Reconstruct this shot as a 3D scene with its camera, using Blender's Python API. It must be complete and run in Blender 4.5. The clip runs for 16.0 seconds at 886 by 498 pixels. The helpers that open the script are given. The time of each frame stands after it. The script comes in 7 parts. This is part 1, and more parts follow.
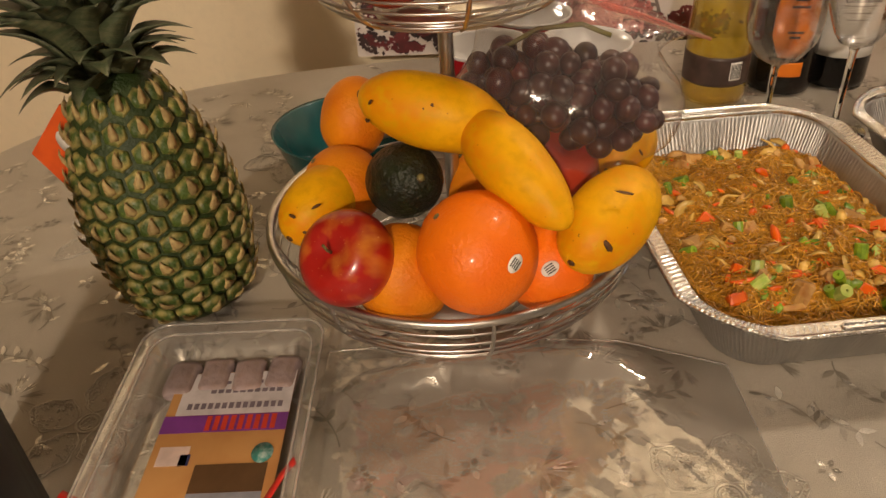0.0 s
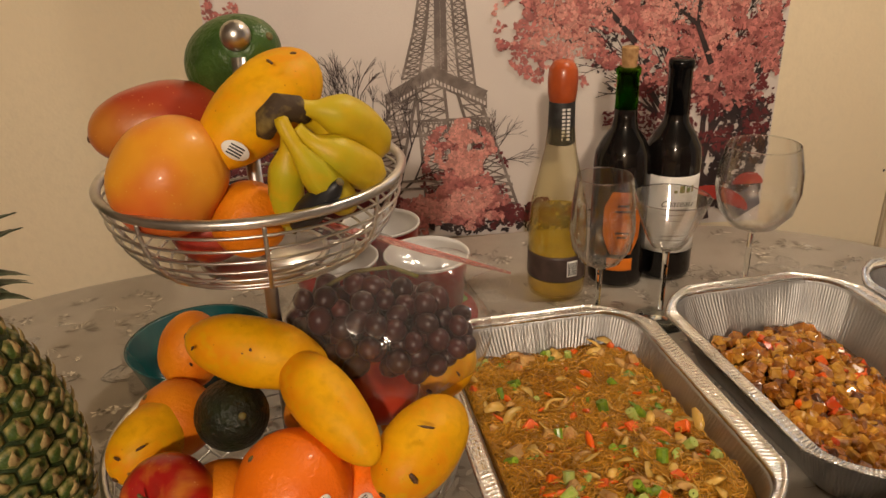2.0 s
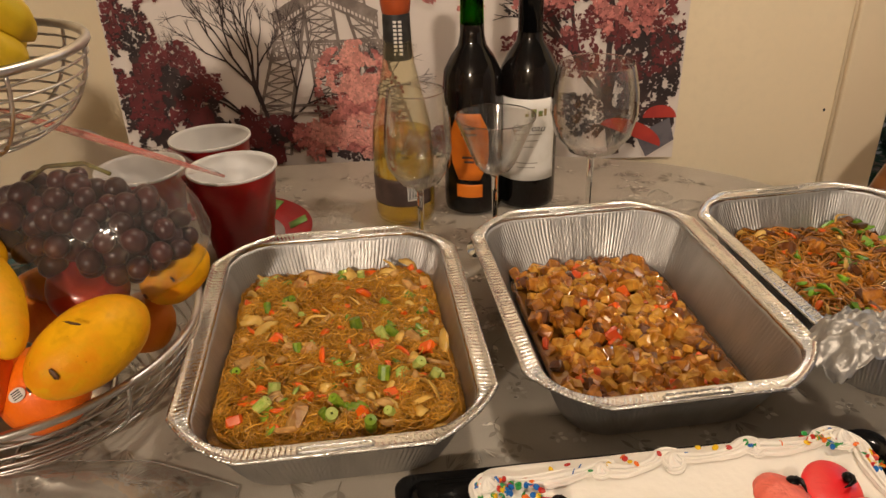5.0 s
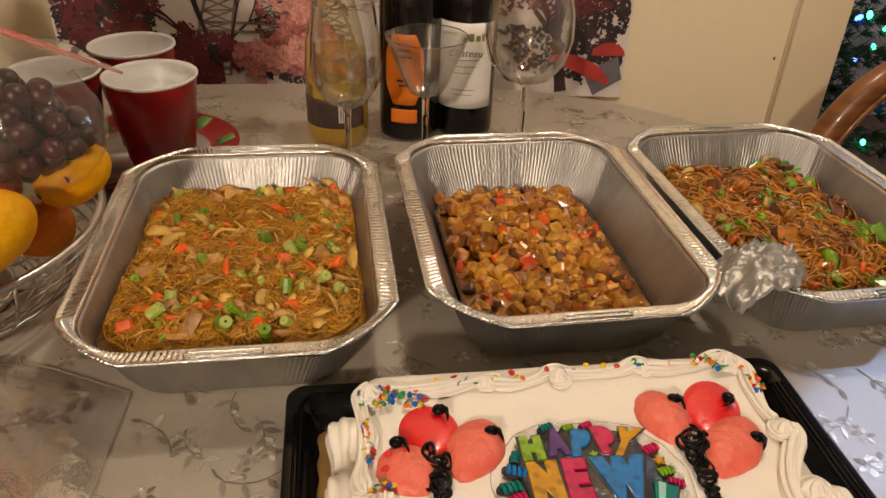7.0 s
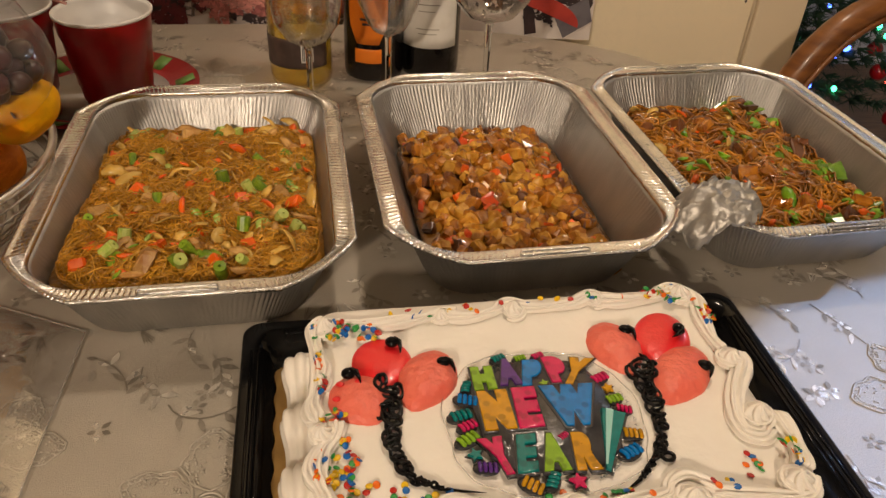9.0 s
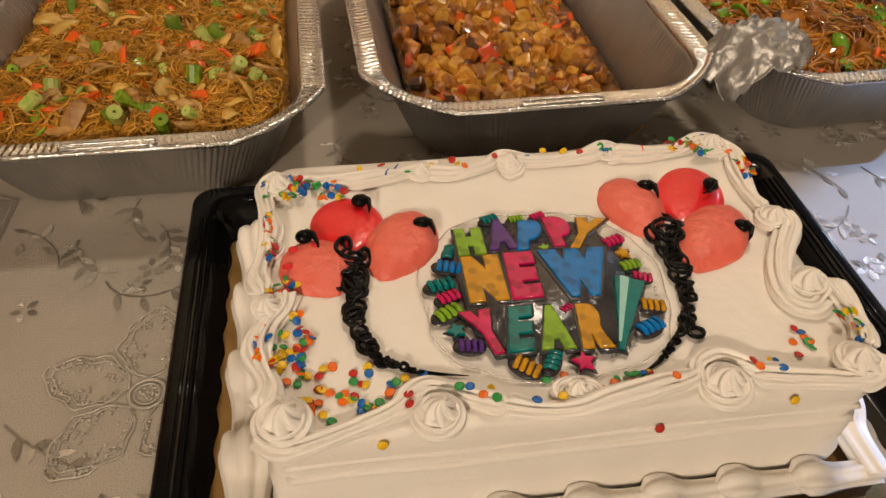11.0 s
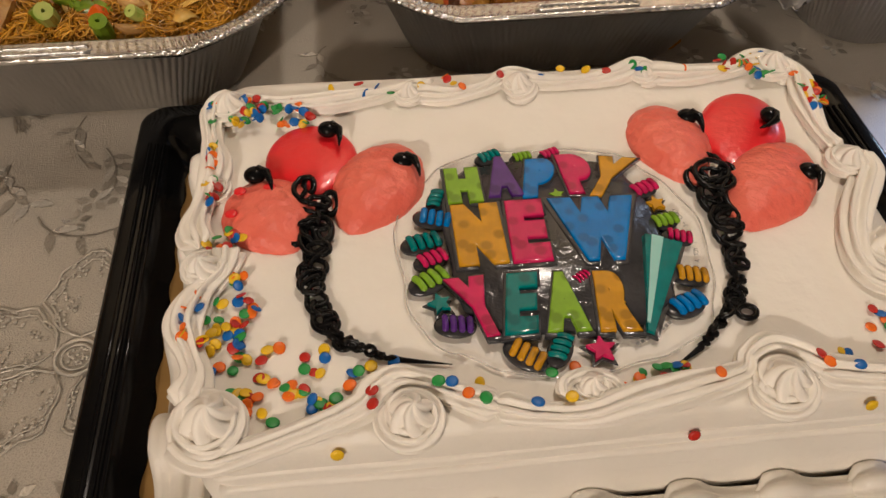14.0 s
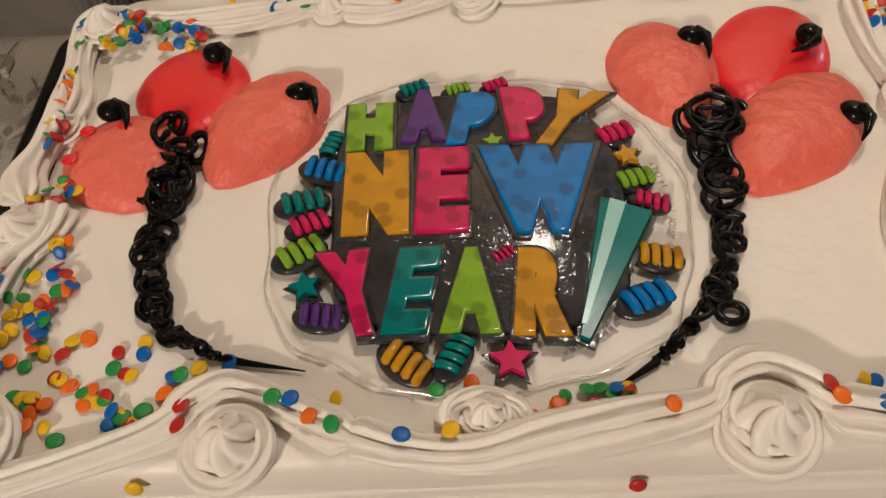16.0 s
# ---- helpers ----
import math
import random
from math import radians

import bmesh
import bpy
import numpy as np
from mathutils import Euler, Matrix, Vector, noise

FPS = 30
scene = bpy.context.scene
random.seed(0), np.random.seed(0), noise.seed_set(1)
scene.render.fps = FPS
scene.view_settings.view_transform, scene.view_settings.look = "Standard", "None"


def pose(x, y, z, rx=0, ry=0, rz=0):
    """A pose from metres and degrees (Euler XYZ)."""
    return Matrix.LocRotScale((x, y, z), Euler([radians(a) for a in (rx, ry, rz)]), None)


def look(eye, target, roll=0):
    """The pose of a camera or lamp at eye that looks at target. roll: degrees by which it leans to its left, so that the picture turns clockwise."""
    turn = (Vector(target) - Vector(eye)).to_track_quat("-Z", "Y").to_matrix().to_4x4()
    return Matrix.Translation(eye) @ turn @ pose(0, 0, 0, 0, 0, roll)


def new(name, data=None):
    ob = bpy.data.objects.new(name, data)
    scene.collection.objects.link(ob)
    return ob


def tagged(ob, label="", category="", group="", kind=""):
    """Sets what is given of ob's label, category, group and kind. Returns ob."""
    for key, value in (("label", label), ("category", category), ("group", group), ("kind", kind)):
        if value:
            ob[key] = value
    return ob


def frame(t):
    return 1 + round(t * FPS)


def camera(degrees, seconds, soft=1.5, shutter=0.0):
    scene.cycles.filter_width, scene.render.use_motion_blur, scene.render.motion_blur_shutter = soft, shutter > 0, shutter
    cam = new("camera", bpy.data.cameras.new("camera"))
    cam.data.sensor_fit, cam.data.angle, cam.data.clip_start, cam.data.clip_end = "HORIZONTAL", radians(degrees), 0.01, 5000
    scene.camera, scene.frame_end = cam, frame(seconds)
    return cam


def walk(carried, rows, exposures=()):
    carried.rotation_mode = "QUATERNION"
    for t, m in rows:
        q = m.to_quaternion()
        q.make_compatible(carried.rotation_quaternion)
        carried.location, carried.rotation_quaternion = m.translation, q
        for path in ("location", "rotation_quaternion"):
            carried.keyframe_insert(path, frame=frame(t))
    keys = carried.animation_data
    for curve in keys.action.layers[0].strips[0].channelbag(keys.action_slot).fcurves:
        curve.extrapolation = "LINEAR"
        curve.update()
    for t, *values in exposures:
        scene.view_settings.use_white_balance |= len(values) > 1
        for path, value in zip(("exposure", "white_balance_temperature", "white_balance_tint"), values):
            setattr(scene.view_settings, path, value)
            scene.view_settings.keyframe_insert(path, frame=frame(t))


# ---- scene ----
cam = camera(61.0, 16.0)
PATH = [
    (0, (0.333, 0.34, 1.153), (0.204, 1.971, 0.003), -3.6),
    (0.5, (0.347, 0.339, 1.185), (0.29, 2.048, 0.147), -2.9),
    (1, (0.37, 0.335, 1.209), (0.381, 2.094, 0.257), -2.3),
    (1.5, (0.387, 0.331, 1.221), (0.451, 2.13, 0.348), -2.1),
    (2, (0.41, 0.331, 1.228), (0.507, 2.15, 0.403), -1.9),
    (2.5, (0.439, 0.331, 1.227), (0.537, 2.159, 0.422), -1.7),
    (3, (0.517, 0.336, 1.22), (0.578, 2.165, 0.413), -1.6),
    (3.5, (0.579, 0.335, 1.221), (0.591, 2.158, 0.399), -1.7),
    (4, (0.637, 0.338, 1.215), (0.612, 2.148, 0.364), -1.8),
    (4.5, (0.657, 0.338, 1.195), (0.613, 2.127, 0.301), -1.9),
    (5, (0.674, 0.334, 1.177), (0.64, 2.098, 0.235), -1.7),
    (7.5, (0.728, 0.332, 1.149), (0.806, 2.013, 0.068), 3.2),
    (8, (0.735, 0.333, 1.153), (0.831, 2.002, 0.055), 3.8),
    (8.5, (0.74, 0.329, 1.152), (0.847, 1.981, 0.029), 3.8),
    (9, (0.737, 0.327, 1.139), (0.85, 1.948, -0.027), 3.2),
    (9.5, (0.742, 0.324, 1.125), (0.846, 1.903, -0.099), 2.4),
    (10, (0.754, 0.34, 1.102), (0.849, 1.872, -0.181), 1.9),
    (12.5, (0.765, 0.415, 1.028), (0.826, 1.782, -0.43), 3.0),
    (13, (0.772, 0.43, 1.018), (0.835, 1.764, -0.471), 3.0),
    (13.5, (0.774, 0.433, 1.019), (0.823, 1.746, -0.49), 2.7),
    (14, (0.774, 0.435, 1.026), (0.809, 1.724, -0.503), 2.3),
    (14.5, (0.806, 0.451, 1.015), (0.748, 1.722, -0.528), 1.4),
    (15, (0.815, 0.463, 0.987), (0.658, 1.691, -0.584), -0.8),
    (15.5, (0.822, 0.478, 0.979), (0.631, 1.653, -0.628), -3.4),
    (16, (0.829, 0.485, 0.979), (0.637, 1.637, -0.645), -4.9),
]
walk(cam, [(t, look(eye, target, roll)) for t, eye, target, roll in PATH],
     [(0.0, 0.42, 6450, 10), (1.5, 0.28, 6400, 10), (3.5, 0.26, 6050, 10), (5.0, 0.36, 6200, 10), (7.5, 0.24, 6350, 10), (9.0, 0.17, 6450, 10),
      (10.2, 0.12, 6400, 10), (12.5, 0.08, 5850, 10), (14.0, 0.04, 5800, 10), (16.0, 0.00, 5700, 10)])

# ---- light ----
world = bpy.data.worlds.new("world")
world.use_nodes = True
world.node_tree.nodes["Background"].inputs[0].default_value = (1.0, 0.84, 0.66, 1)
world.node_tree.nodes["Background"].inputs[1].default_value = 0.005
scene.world = world


def bulb(name, at, radius, watts, colour):
    data = bpy.data.lights.new(name, "POINT")
    data.shadow_soft_size, data.energy, data.color = radius, watts, colour
    ob = new(name, data)
    ob.location = at
    return ob


LAMPS = ((1.02, 1.10, 2.06), (0.12, -1.85, 2.15))
bulb("table_bulb", LAMPS[0], 0.06, 19.5, (1.0, 0.80, 0.60))
bulb("room_bulb", LAMPS[1], 0.06, 150, (1.0, 0.80, 0.60))
data = bpy.data.lights.new("next_room_spot", "SPOT")
data.energy, data.color, data.shadow_soft_size, data.spot_size, data.spot_blend = 360, (0.38, 0.56, 1.0), 0.012, radians(9.4), 0.25
spot = new("next_room_spot", data)
spot.matrix_world = look((3.10, 1.247, 2.25), (1.25, 0.67, 0.75))
# Unseen cool fill, added to brighten the far wall behind the tree.
bulb("next_room_bulb", (3.05, 2.75, 1.95), 0.08, 9, (0.70, 0.82, 1.0))


# ---- building helpers ----
class Geo:
    """Collects vertices and faces for one mesh."""

    def __init__(self):
        self.v, self.f = [], []

    def add(self, verts, faces, m=None):
        k = len(self.v)
        self.v.extend([tuple(m @ Vector(p)) for p in verts] if m is not None else [tuple(p) for p in verts])
        self.f.extend([tuple(k + i for i in f) for f in faces])
        return self

    def loft(self, rings, cap0=True, cap1=True, m=None, closed=True):
        n = len(rings[0])
        verts = [p for r in rings for p in r]
        faces = []
        for a in range(len(rings) - 1):
            for i in range(n if closed else n - 1):
                j = (i + 1) % n
                faces.append((a * n + i, a * n + j, (a + 1) * n + j, (a + 1) * n + i))
        if cap0:
            faces.append(tuple(reversed(range(n))))
        if cap1:
            faces.append(tuple(range((len(rings) - 1) * n, len(rings) * n)))
        return self.add(verts, faces, m)

    def lathe(self, profile, n=40, m=None, cap0=True, cap1=True):
        rings = [[(r * math.cos(2 * math.pi * i / n), r * math.sin(2 * math.pi * i / n), z) for i in range(n)] for r, z in profile]
        return self.loft(rings, cap0, cap1, m)

    def tube(self, pts, radius, sides=6, closed=False, m=None, flat=1.0):
        pts = [Vector(p) for p in pts]
        n = len(pts)
        rad = radius if isinstance(radius, (list, tuple)) else [radius] * n
        up, rings = None, []
        for i, p in enumerate(pts):
            a = pts[i - 1] if (i or closed) else p
            b = pts[(i + 1) % n] if (i < n - 1 or closed) else p
            d = (b - a).normalized() if (b - a).length > 1e-9 else Vector((0, 0, 1))
            if up is None:
                up = d.orthogonal().normalized()
                if abs(d.z) < 0.9:
                    up = (Vector((0, 0, 1)) - d * d.z).normalized()
            up = (up - d * up.dot(d)).normalized()
            side = d.cross(up)
            rings.append([tuple(p + (up * math.cos(2 * math.pi * k / sides) * flat + side * math.sin(2 * math.pi * k / sides)) * rad[i]) for k in range(sides)])
        if closed:
            rings.append(rings[0])
            return self.loft(rings, False, False, m)
        return self.loft(rings, True, True, m)

    def ball(self, rx, ry, rz, m=None, seg=24, rows=14, warp=0.0, freq=3.0, seed=0.0, shape=None):
        verts, faces = [], []
        for j in range(rows + 1):
            th = math.pi * j / rows
            for i in range(seg):
                ph = 2 * math.pi * i / seg
                d = Vector((math.sin(th) * math.cos(ph), math.sin(th) * math.sin(ph), math.cos(th)))
                k = 1 + warp * noise.noise(d * freq + Vector((seed, seed * 1.7, 0))) if warp else 1
                p = Vector((d.x * rx * k, d.y * ry * k, d.z * rz * k))
                verts.append(shape(p, d) if shape else p)
        for j in range(rows):
            for i in range(seg):
                i2 = (i + 1) % seg
                faces.append((j * seg + i, (j + 1) * seg + i, (j + 1) * seg + i2, j * seg + i2))
        return self.add(verts, faces, m)

    def box(self, x0, x1, y0, y1, z0, z1, m=None, bevel=0.0):
        if bevel <= 0:
            v = [(x, y, z) for z in (z0, z1) for y in (y0, y1) for x in (x0, x1)]
            return self.add(v, [(0, 2, 3, 1), (4, 5, 7, 6), (0, 1, 5, 4), (2, 6, 7, 3), (0, 4, 6, 2), (1, 3, 7, 5)], m)
        b, cx, cy = bevel, (x0 + x1) / 2, (y0 + y1) / 2
        rings = []
        for z, k in ((z0, b), (z0 + b * 0.3, b * 0.3), (z0 + b, 0), (z1 - b, 0), (z1 - b * 0.3, b * 0.3), (z1, b)):
            rings.append([(cx + p[0], cy + p[1], z) for p in rrect((x1 - x0) / 2 - k, (y1 - y0) / 2 - k, b, 4)])
        return self.loft(rings, True, True, m)


def rrect(hw, hl, r, n=8):
    """Points of a rounded rectangle, n steps to a corner."""
    out = []
    for cx, cy, a0 in ((hw - r, hl - r, 0), (-hw + r, hl - r, 90), (-hw + r, -hl + r, 180), (hw - r, -hl + r, 270)):
        for i in range(n + 1):
            a = radians(a0 + 90 * i / n)
            out.append((cx + r * math.cos(a), cy + r * math.sin(a)))
    return out


def resample(pts, n):
    """n evenly spaced points along a closed outline."""
    p = np.array(pts + [pts[0]], float)
    s = np.concatenate([[0], np.cumsum(np.linalg.norm(np.diff(p, axis=0), axis=1))])
    u = np.linspace(0, s[-1], n, endpoint=False)
    return np.stack([np.interp(u, s, p[:, k]) for k in range(p.shape[1])], 1)


def part(name, geo, material, parent=None, label="", smooth=True, m=None, solid=0.0):
    """Links the geometry as one mesh object under a thing or a part."""
    me = geo
    if isinstance(geo, Geo):
        me = bpy.data.meshes.new(name)
        me.from_pydata(geo.v, [], geo.f)
        me.update()
        if smooth:
            me.polygons.foreach_set("use_smooth", [True] * len(me.polygons))
        me.materials.append(material)
    ob = new(name, me)
    if parent:
        ob.parent = parent
    if m is not None:
        ob.matrix_basis = m
    if label:
        ob["label"] = label
    if solid:
        mod = ob.modifiers.new("thickness", "SOLIDIFY")
        mod.thickness, mod.offset = solid, 0
    return ob


def mesh_of(geo, material, name="piece", smooth=True):
    me = bpy.data.meshes.new(name)
    me.from_pydata(geo.v, [], geo.f)
    me.update()
    if smooth:
        me.polygons.foreach_set("use_smooth", [True] * len(me.polygons))
    me.materials.append(material)
    return me


def thing(name, m, label, category, group="", kind=""):
    ob = new(name)
    ob.empty_display_size = 0.02
    ob.matrix_basis = m
    return tagged(ob, label, category, group, kind)


def arc(c, r, n, a0=0, a1=360, z=0):
    return [(c[0] + r * math.cos(radians(a0 + (a1 - a0) * i / n)), c[1] + r * math.sin(radians(a0 + (a1 - a0) * i / n)), z) for i in range(n)]


# ---- materials ----
def material(name, base, rough=0.5, metal=0.0, second=None, scale=30.0, mix=0.5, fine=0.0, fine_scale=400.0, bump=0.0, bump_scale=200.0,
             coat=0.0, rough_var=0.0, spots=None, spot_scale=120.0, spot_size=0.3, vary=0.0, island=0.0, sss=0.0, alpha=1.0, trans=0.0, ior=1.45, stretch=(1, 1, 1), spec=0.5):
    mt = bpy.data.materials.new(name)
    mt.use_nodes = True
    nt = mt.node_tree
    nd, lk = nt.nodes, nt.links
    bs = nd["Principled BSDF"]
    bs.inputs["Roughness"].default_value, bs.inputs["Metallic"].default_value = rough, metal
    bs.inputs["Coat Weight"].default_value, bs.inputs["Coat Roughness"].default_value = coat, 0.12
    bs.inputs["Transmission Weight"].default_value, bs.inputs["IOR"].default_value = trans, ior
    bs.inputs["Alpha"].default_value = alpha
    bs.inputs["Specular IOR Level"].default_value = spec
    if sss:
        bs.inputs["Subsurface Weight"].default_value = sss
        bs.inputs["Subsurface Radius"].default_value = (0.012, 0.006, 0.003)
        bs.inputs["Subsurface Scale"].default_value = 0.5
    co = nd.new("ShaderNodeTexCoord")
    mp = nd.new("ShaderNodeMapping")
    mp.inputs["Scale"].default_value = stretch
    lk.new(co.outputs["Object"], mp.inputs[0])
    rgb = nd.new("ShaderNodeRGB")
    rgb.outputs[0].default_value = (*base, 1)
    out = rgb.outputs[0]

    def noise_tex(sc, detail=3.0):
        t = nd.new("ShaderNodeTexNoise")
        t.inputs["Scale"].default_value, t.inputs["Detail"].default_value = sc, detail
        lk.new(mp.outputs[0], t.inputs["Vector"])
        return t

    def blend(a, colour, fac, lo, hi):
        rp = nd.new("ShaderNodeMapRange")
        rp.inputs[1].default_value, rp.inputs[2].default_value = lo, hi
        lk.new(fac, rp.inputs[0])
        mx = nd.new("ShaderNodeMix")
        mx.data_type = "RGBA"
        lk.new(rp.outputs[0], mx.inputs[0])
        lk.new(a, mx.inputs[6])
        mx.inputs[7].default_value = (*colour, 1)
        return mx.outputs[2]

    if second:
        out = blend(out, second, noise_tex(scale).outputs[0], 0.62 - mix * 0.4, 0.88 - mix * 0.4)
    if spots:
        vo = nd.new("ShaderNodeTexVoronoi")
        vo.inputs["Scale"].default_value = spot_scale
        lk.new(mp.outputs[0], vo.inputs["Vector"])
        out = blend(out, spots, vo.outputs["Distance"], spot_size, spot_size * 0.6)
    if fine:
        out = blend(out, tuple(c * (1 - fine) for c in base), noise_tex(fine_scale).outputs[0], 0.45, 0.7)
    if vary or island:
        oi = nd.new("ShaderNodeNewGeometry" if island else "ShaderNodeObjectInfo")
        vary = vary or island
        hs = nd.new("ShaderNodeHueSaturation")
        rg = nd.new("ShaderNodeMapRange")
        rg.inputs[3].default_value, rg.inputs[4].default_value = 1 - vary, 1 + vary
        lk.new(oi.outputs["Random Per Island" if island else "Random"], rg.inputs[0])
        lk.new(rg.outputs[0], hs.inputs["Value"])
        lk.new(out, hs.inputs["Color"])
        out = hs.outputs[0]
    lk.new(out, bs.inputs["Base Color"])
    if rough_var:
        rr = nd.new("ShaderNodeMapRange")
        rr.inputs[3].default_value, rr.inputs[4].default_value = max(0.02, rough - rough_var), min(1, rough + rough_var)
        lk.new(noise_tex(scale * 2).outputs[0], rr.inputs[0])
        lk.new(rr.outputs[0], bs.inputs["Roughness"])
    if bump:
        bp = nd.new("ShaderNodeBump")
        bp.inputs["Strength"].default_value, bp.inputs["Distance"].default_value = 1.0, bump
        lk.new(noise_tex(bump_scale, 4).outputs[0], bp.inputs["Height"])
        lk.new(bp.outputs[0], bs.inputs["Normal"])
    return mt


def glass_material(name, tint=(1, 1, 1), rough=0.0, ior=1.45):
    mt = bpy.data.materials.new(name)
    mt.use_nodes = True
    nt = mt.node_tree
    nt.nodes.remove(nt.nodes["Principled BSDF"])
    g = nt.nodes.new("ShaderNodeBsdfGlass")
    g.inputs["Color"].default_value, g.inputs["Roughness"].default_value, g.inputs["IOR"].default_value = (*tint, 1), rough, ior
    nt.links.new(g.outputs[0], nt.nodes["Material Output"].inputs[0])
    return mt


def film_material(name, tint=(0.97, 0.97, 0.97), gloss=0.12, haze=0.06, rough=0.08, edge=(3.5, 0.55), bump=0.0, bump_scale=60.0, haze_colour=(0.8, 0.78, 0.75)):
    """Thin clear plastic: clear, a little milky, with a sheen."""
    mt = bpy.data.materials.new(name)
    mt.use_nodes = True
    nt = mt.node_tree
    nd, lk = nt.nodes, nt.links
    nd.remove(nd["Principled BSDF"])
    tr, gl, df = nd.new("ShaderNodeBsdfTransparent"), nd.new("ShaderNodeBsdfGlossy"), nd.new("ShaderNodeBsdfDiffuse")
    tr.inputs[0].default_value, gl.inputs["Roughness"].default_value, df.inputs[0].default_value = (*tint, 1), rough, (*haze_colour, 1)
    lw = nd.new("ShaderNodeLayerWeight")
    lw.inputs[0].default_value = 0.5
    pw = nd.new("ShaderNodeMath")
    pw.operation, pw.inputs[1].default_value = "POWER", edge[0]
    lk.new(lw.outputs["Facing"], pw.inputs[0])
    ad = nd.new("ShaderNodeMath")
    ad.operation, ad.use_clamp = "MULTIPLY_ADD", True
    ad.inputs[1].default_value, ad.inputs[2].default_value = edge[1], gloss * 0.5
    lk.new(pw.outputs[0], ad.inputs[0])
    m1, m2 = nd.new("ShaderNodeMixShader"), nd.new("ShaderNodeMixShader")
    m1.inputs[0].default_value = haze
    lk.new(tr.outputs[0], m1.inputs[1])
    lk.new(df.outputs[0], m1.inputs[2])
    lk.new(ad.outputs[0], m2.inputs[0])
    lk.new(m1.outputs[0], m2.inputs[1])
    lk.new(gl.outputs[0], m2.inputs[2])
    if bump:
        co, t, bp = nd.new("ShaderNodeTexCoord"), nd.new("ShaderNodeTexNoise"), nd.new("ShaderNodeBump")
        t.inputs["Scale"].default_value, t.inputs["Detail"].default_value = bump_scale, 3
        bp.inputs["Distance"].default_value = bump
        lk.new(co.outputs["Object"], t.inputs["Vector"])
        lk.new(t.outputs[0], bp.inputs["Height"])
        lk.new(bp.outputs[0], gl.inputs["Normal"])
        lk.new(bp.outputs[0], lw.inputs["Normal"])
    lk.new(m2.outputs[0], nd["Material Output"].inputs[0])
    return mt


def emission_material(name, colour, power):
    mt = bpy.data.materials.new(name)
    mt.use_nodes = True
    bs = mt.node_tree.nodes["Principled BSDF"]
    bs.inputs["Base Color"].default_value = (*colour, 1)
    bs.inputs["Emission Color"].default_value, bs.inputs["Emission Strength"].default_value = (*colour, 1), power
    return mt


WALL = material("cream_wall_paint", (0.86, 0.75, 0.54), 0.62, second=(0.83, 0.715, 0.505), scale=2.5, bump=0.0006, bump_scale=140, fine=0.04, fine_scale=60)
DOOR = material("cream_door_paint", (0.80, 0.69, 0.50), 0.4, second=(0.77, 0.655, 0.47), scale=3, bump=0.0003, bump_scale=90)
# Unseen walls: colour darkened to hold back bounce and deepen the shade.
DIMMED_WALL = material("dimmed_unseen_wall", (0.22, 0.17, 0.115), 0.7, second=(0.19, 0.145, 0.10), scale=2)
# Unseen ceiling, its colour lowered to weaken fill light and glossy reflections.
CEIL = material("dimmed_ceiling", (0.24, 0.215, 0.18), 0.8, second=(0.22, 0.195, 0.16), scale=4, bump=0.0008, bump_scale=120)
FLOOR = material("wood_floor", (0.20, 0.11, 0.055), 0.4, second=(0.12, 0.06, 0.03), scale=9, stretch=(1, 8, 1), bump=0.0005, bump_scale=60)
CLOTH = material("silver_tablecloth", (0.48, 0.435, 0.365), 0.36, second=(0.42, 0.38, 0.315), scale=14, fine=0.30, fine_scale=1300, bump=0.0006, bump_scale=1300, rough_var=0.12, spec=0.6)
CLOTH_MOTIF = material("silver_motif", (0.82, 0.78, 0.70), 0.28, 0.6, second=(0.55, 0.52, 0.46), scale=25, bump=0.0008, bump_scale=800, rough_var=0.1, island=0.25)
CLOTH_FLOWER = material("raised_flower_thread", (0.60, 0.56, 0.49), 0.34, 0.35, second=(0.46, 0.43, 0.37), scale=60, bump=0.0006, bump_scale=900)
CLOTH_DARK = material("dark_motif", (0.27, 0.24, 0.195), 0.32, 0.25, second=(0.34, 0.305, 0.25), scale=25, island=0.25, bump=0.0008, bump_scale=700, rough_var=0.1, spec=0.7)
FOIL = material("aluminium_foil", (0.50, 0.495, 0.48), 0.46, 1.0, second=(0.40, 0.395, 0.39), scale=22, rough_var=0.10, bump=0.0007, bump_scale=420, stretch=(1, 1, 0.06))
FOIL_RIM = material("foil_rim", (0.74, 0.735, 0.72), 0.22, 1.0, second=(0.64, 0.64, 0.63), scale=60, rough_var=0.1, bump=0.0007, bump_scale=420)
STEEL = material("satin_steel_wire", (0.62, 0.60, 0.57), 0.32, 1.0, second=(0.5, 0.48, 0.46), scale=40, rough_var=0.08)
ORANGE = material("orange_peel", (0.88, 0.19, 0.001), 0.46, second=(0.84, 0.15, 0.001), scale=20, bump=0.0008, bump_scale=420, spec=0.45, coat=0.12)
ORANGE_DULL = material("dull_orange_peel", (0.74, 0.24, 0.004), 0.48, second=(0.66, 0.16, 0.003), scale=25, bump=0.0008, bump_scale=420, spec=0.35)
MANGO = material("yellow_mango_skin", (0.80, 0.41, 0.002), 0.5, second=(0.72, 0.27, 0.001), scale=22, fine=0.14, fine_scale=130, bump=0.0006, bump_scale=150, spec=0.22, spots=(0.52, 0.20, 0.004), spot_scale=120, spot_size=0.09)
MANGO_SPOT = material("mango_bruise", (0.10, 0.04, 0.008), 0.5, second=(0.035, 0.015, 0.006), scale=180)
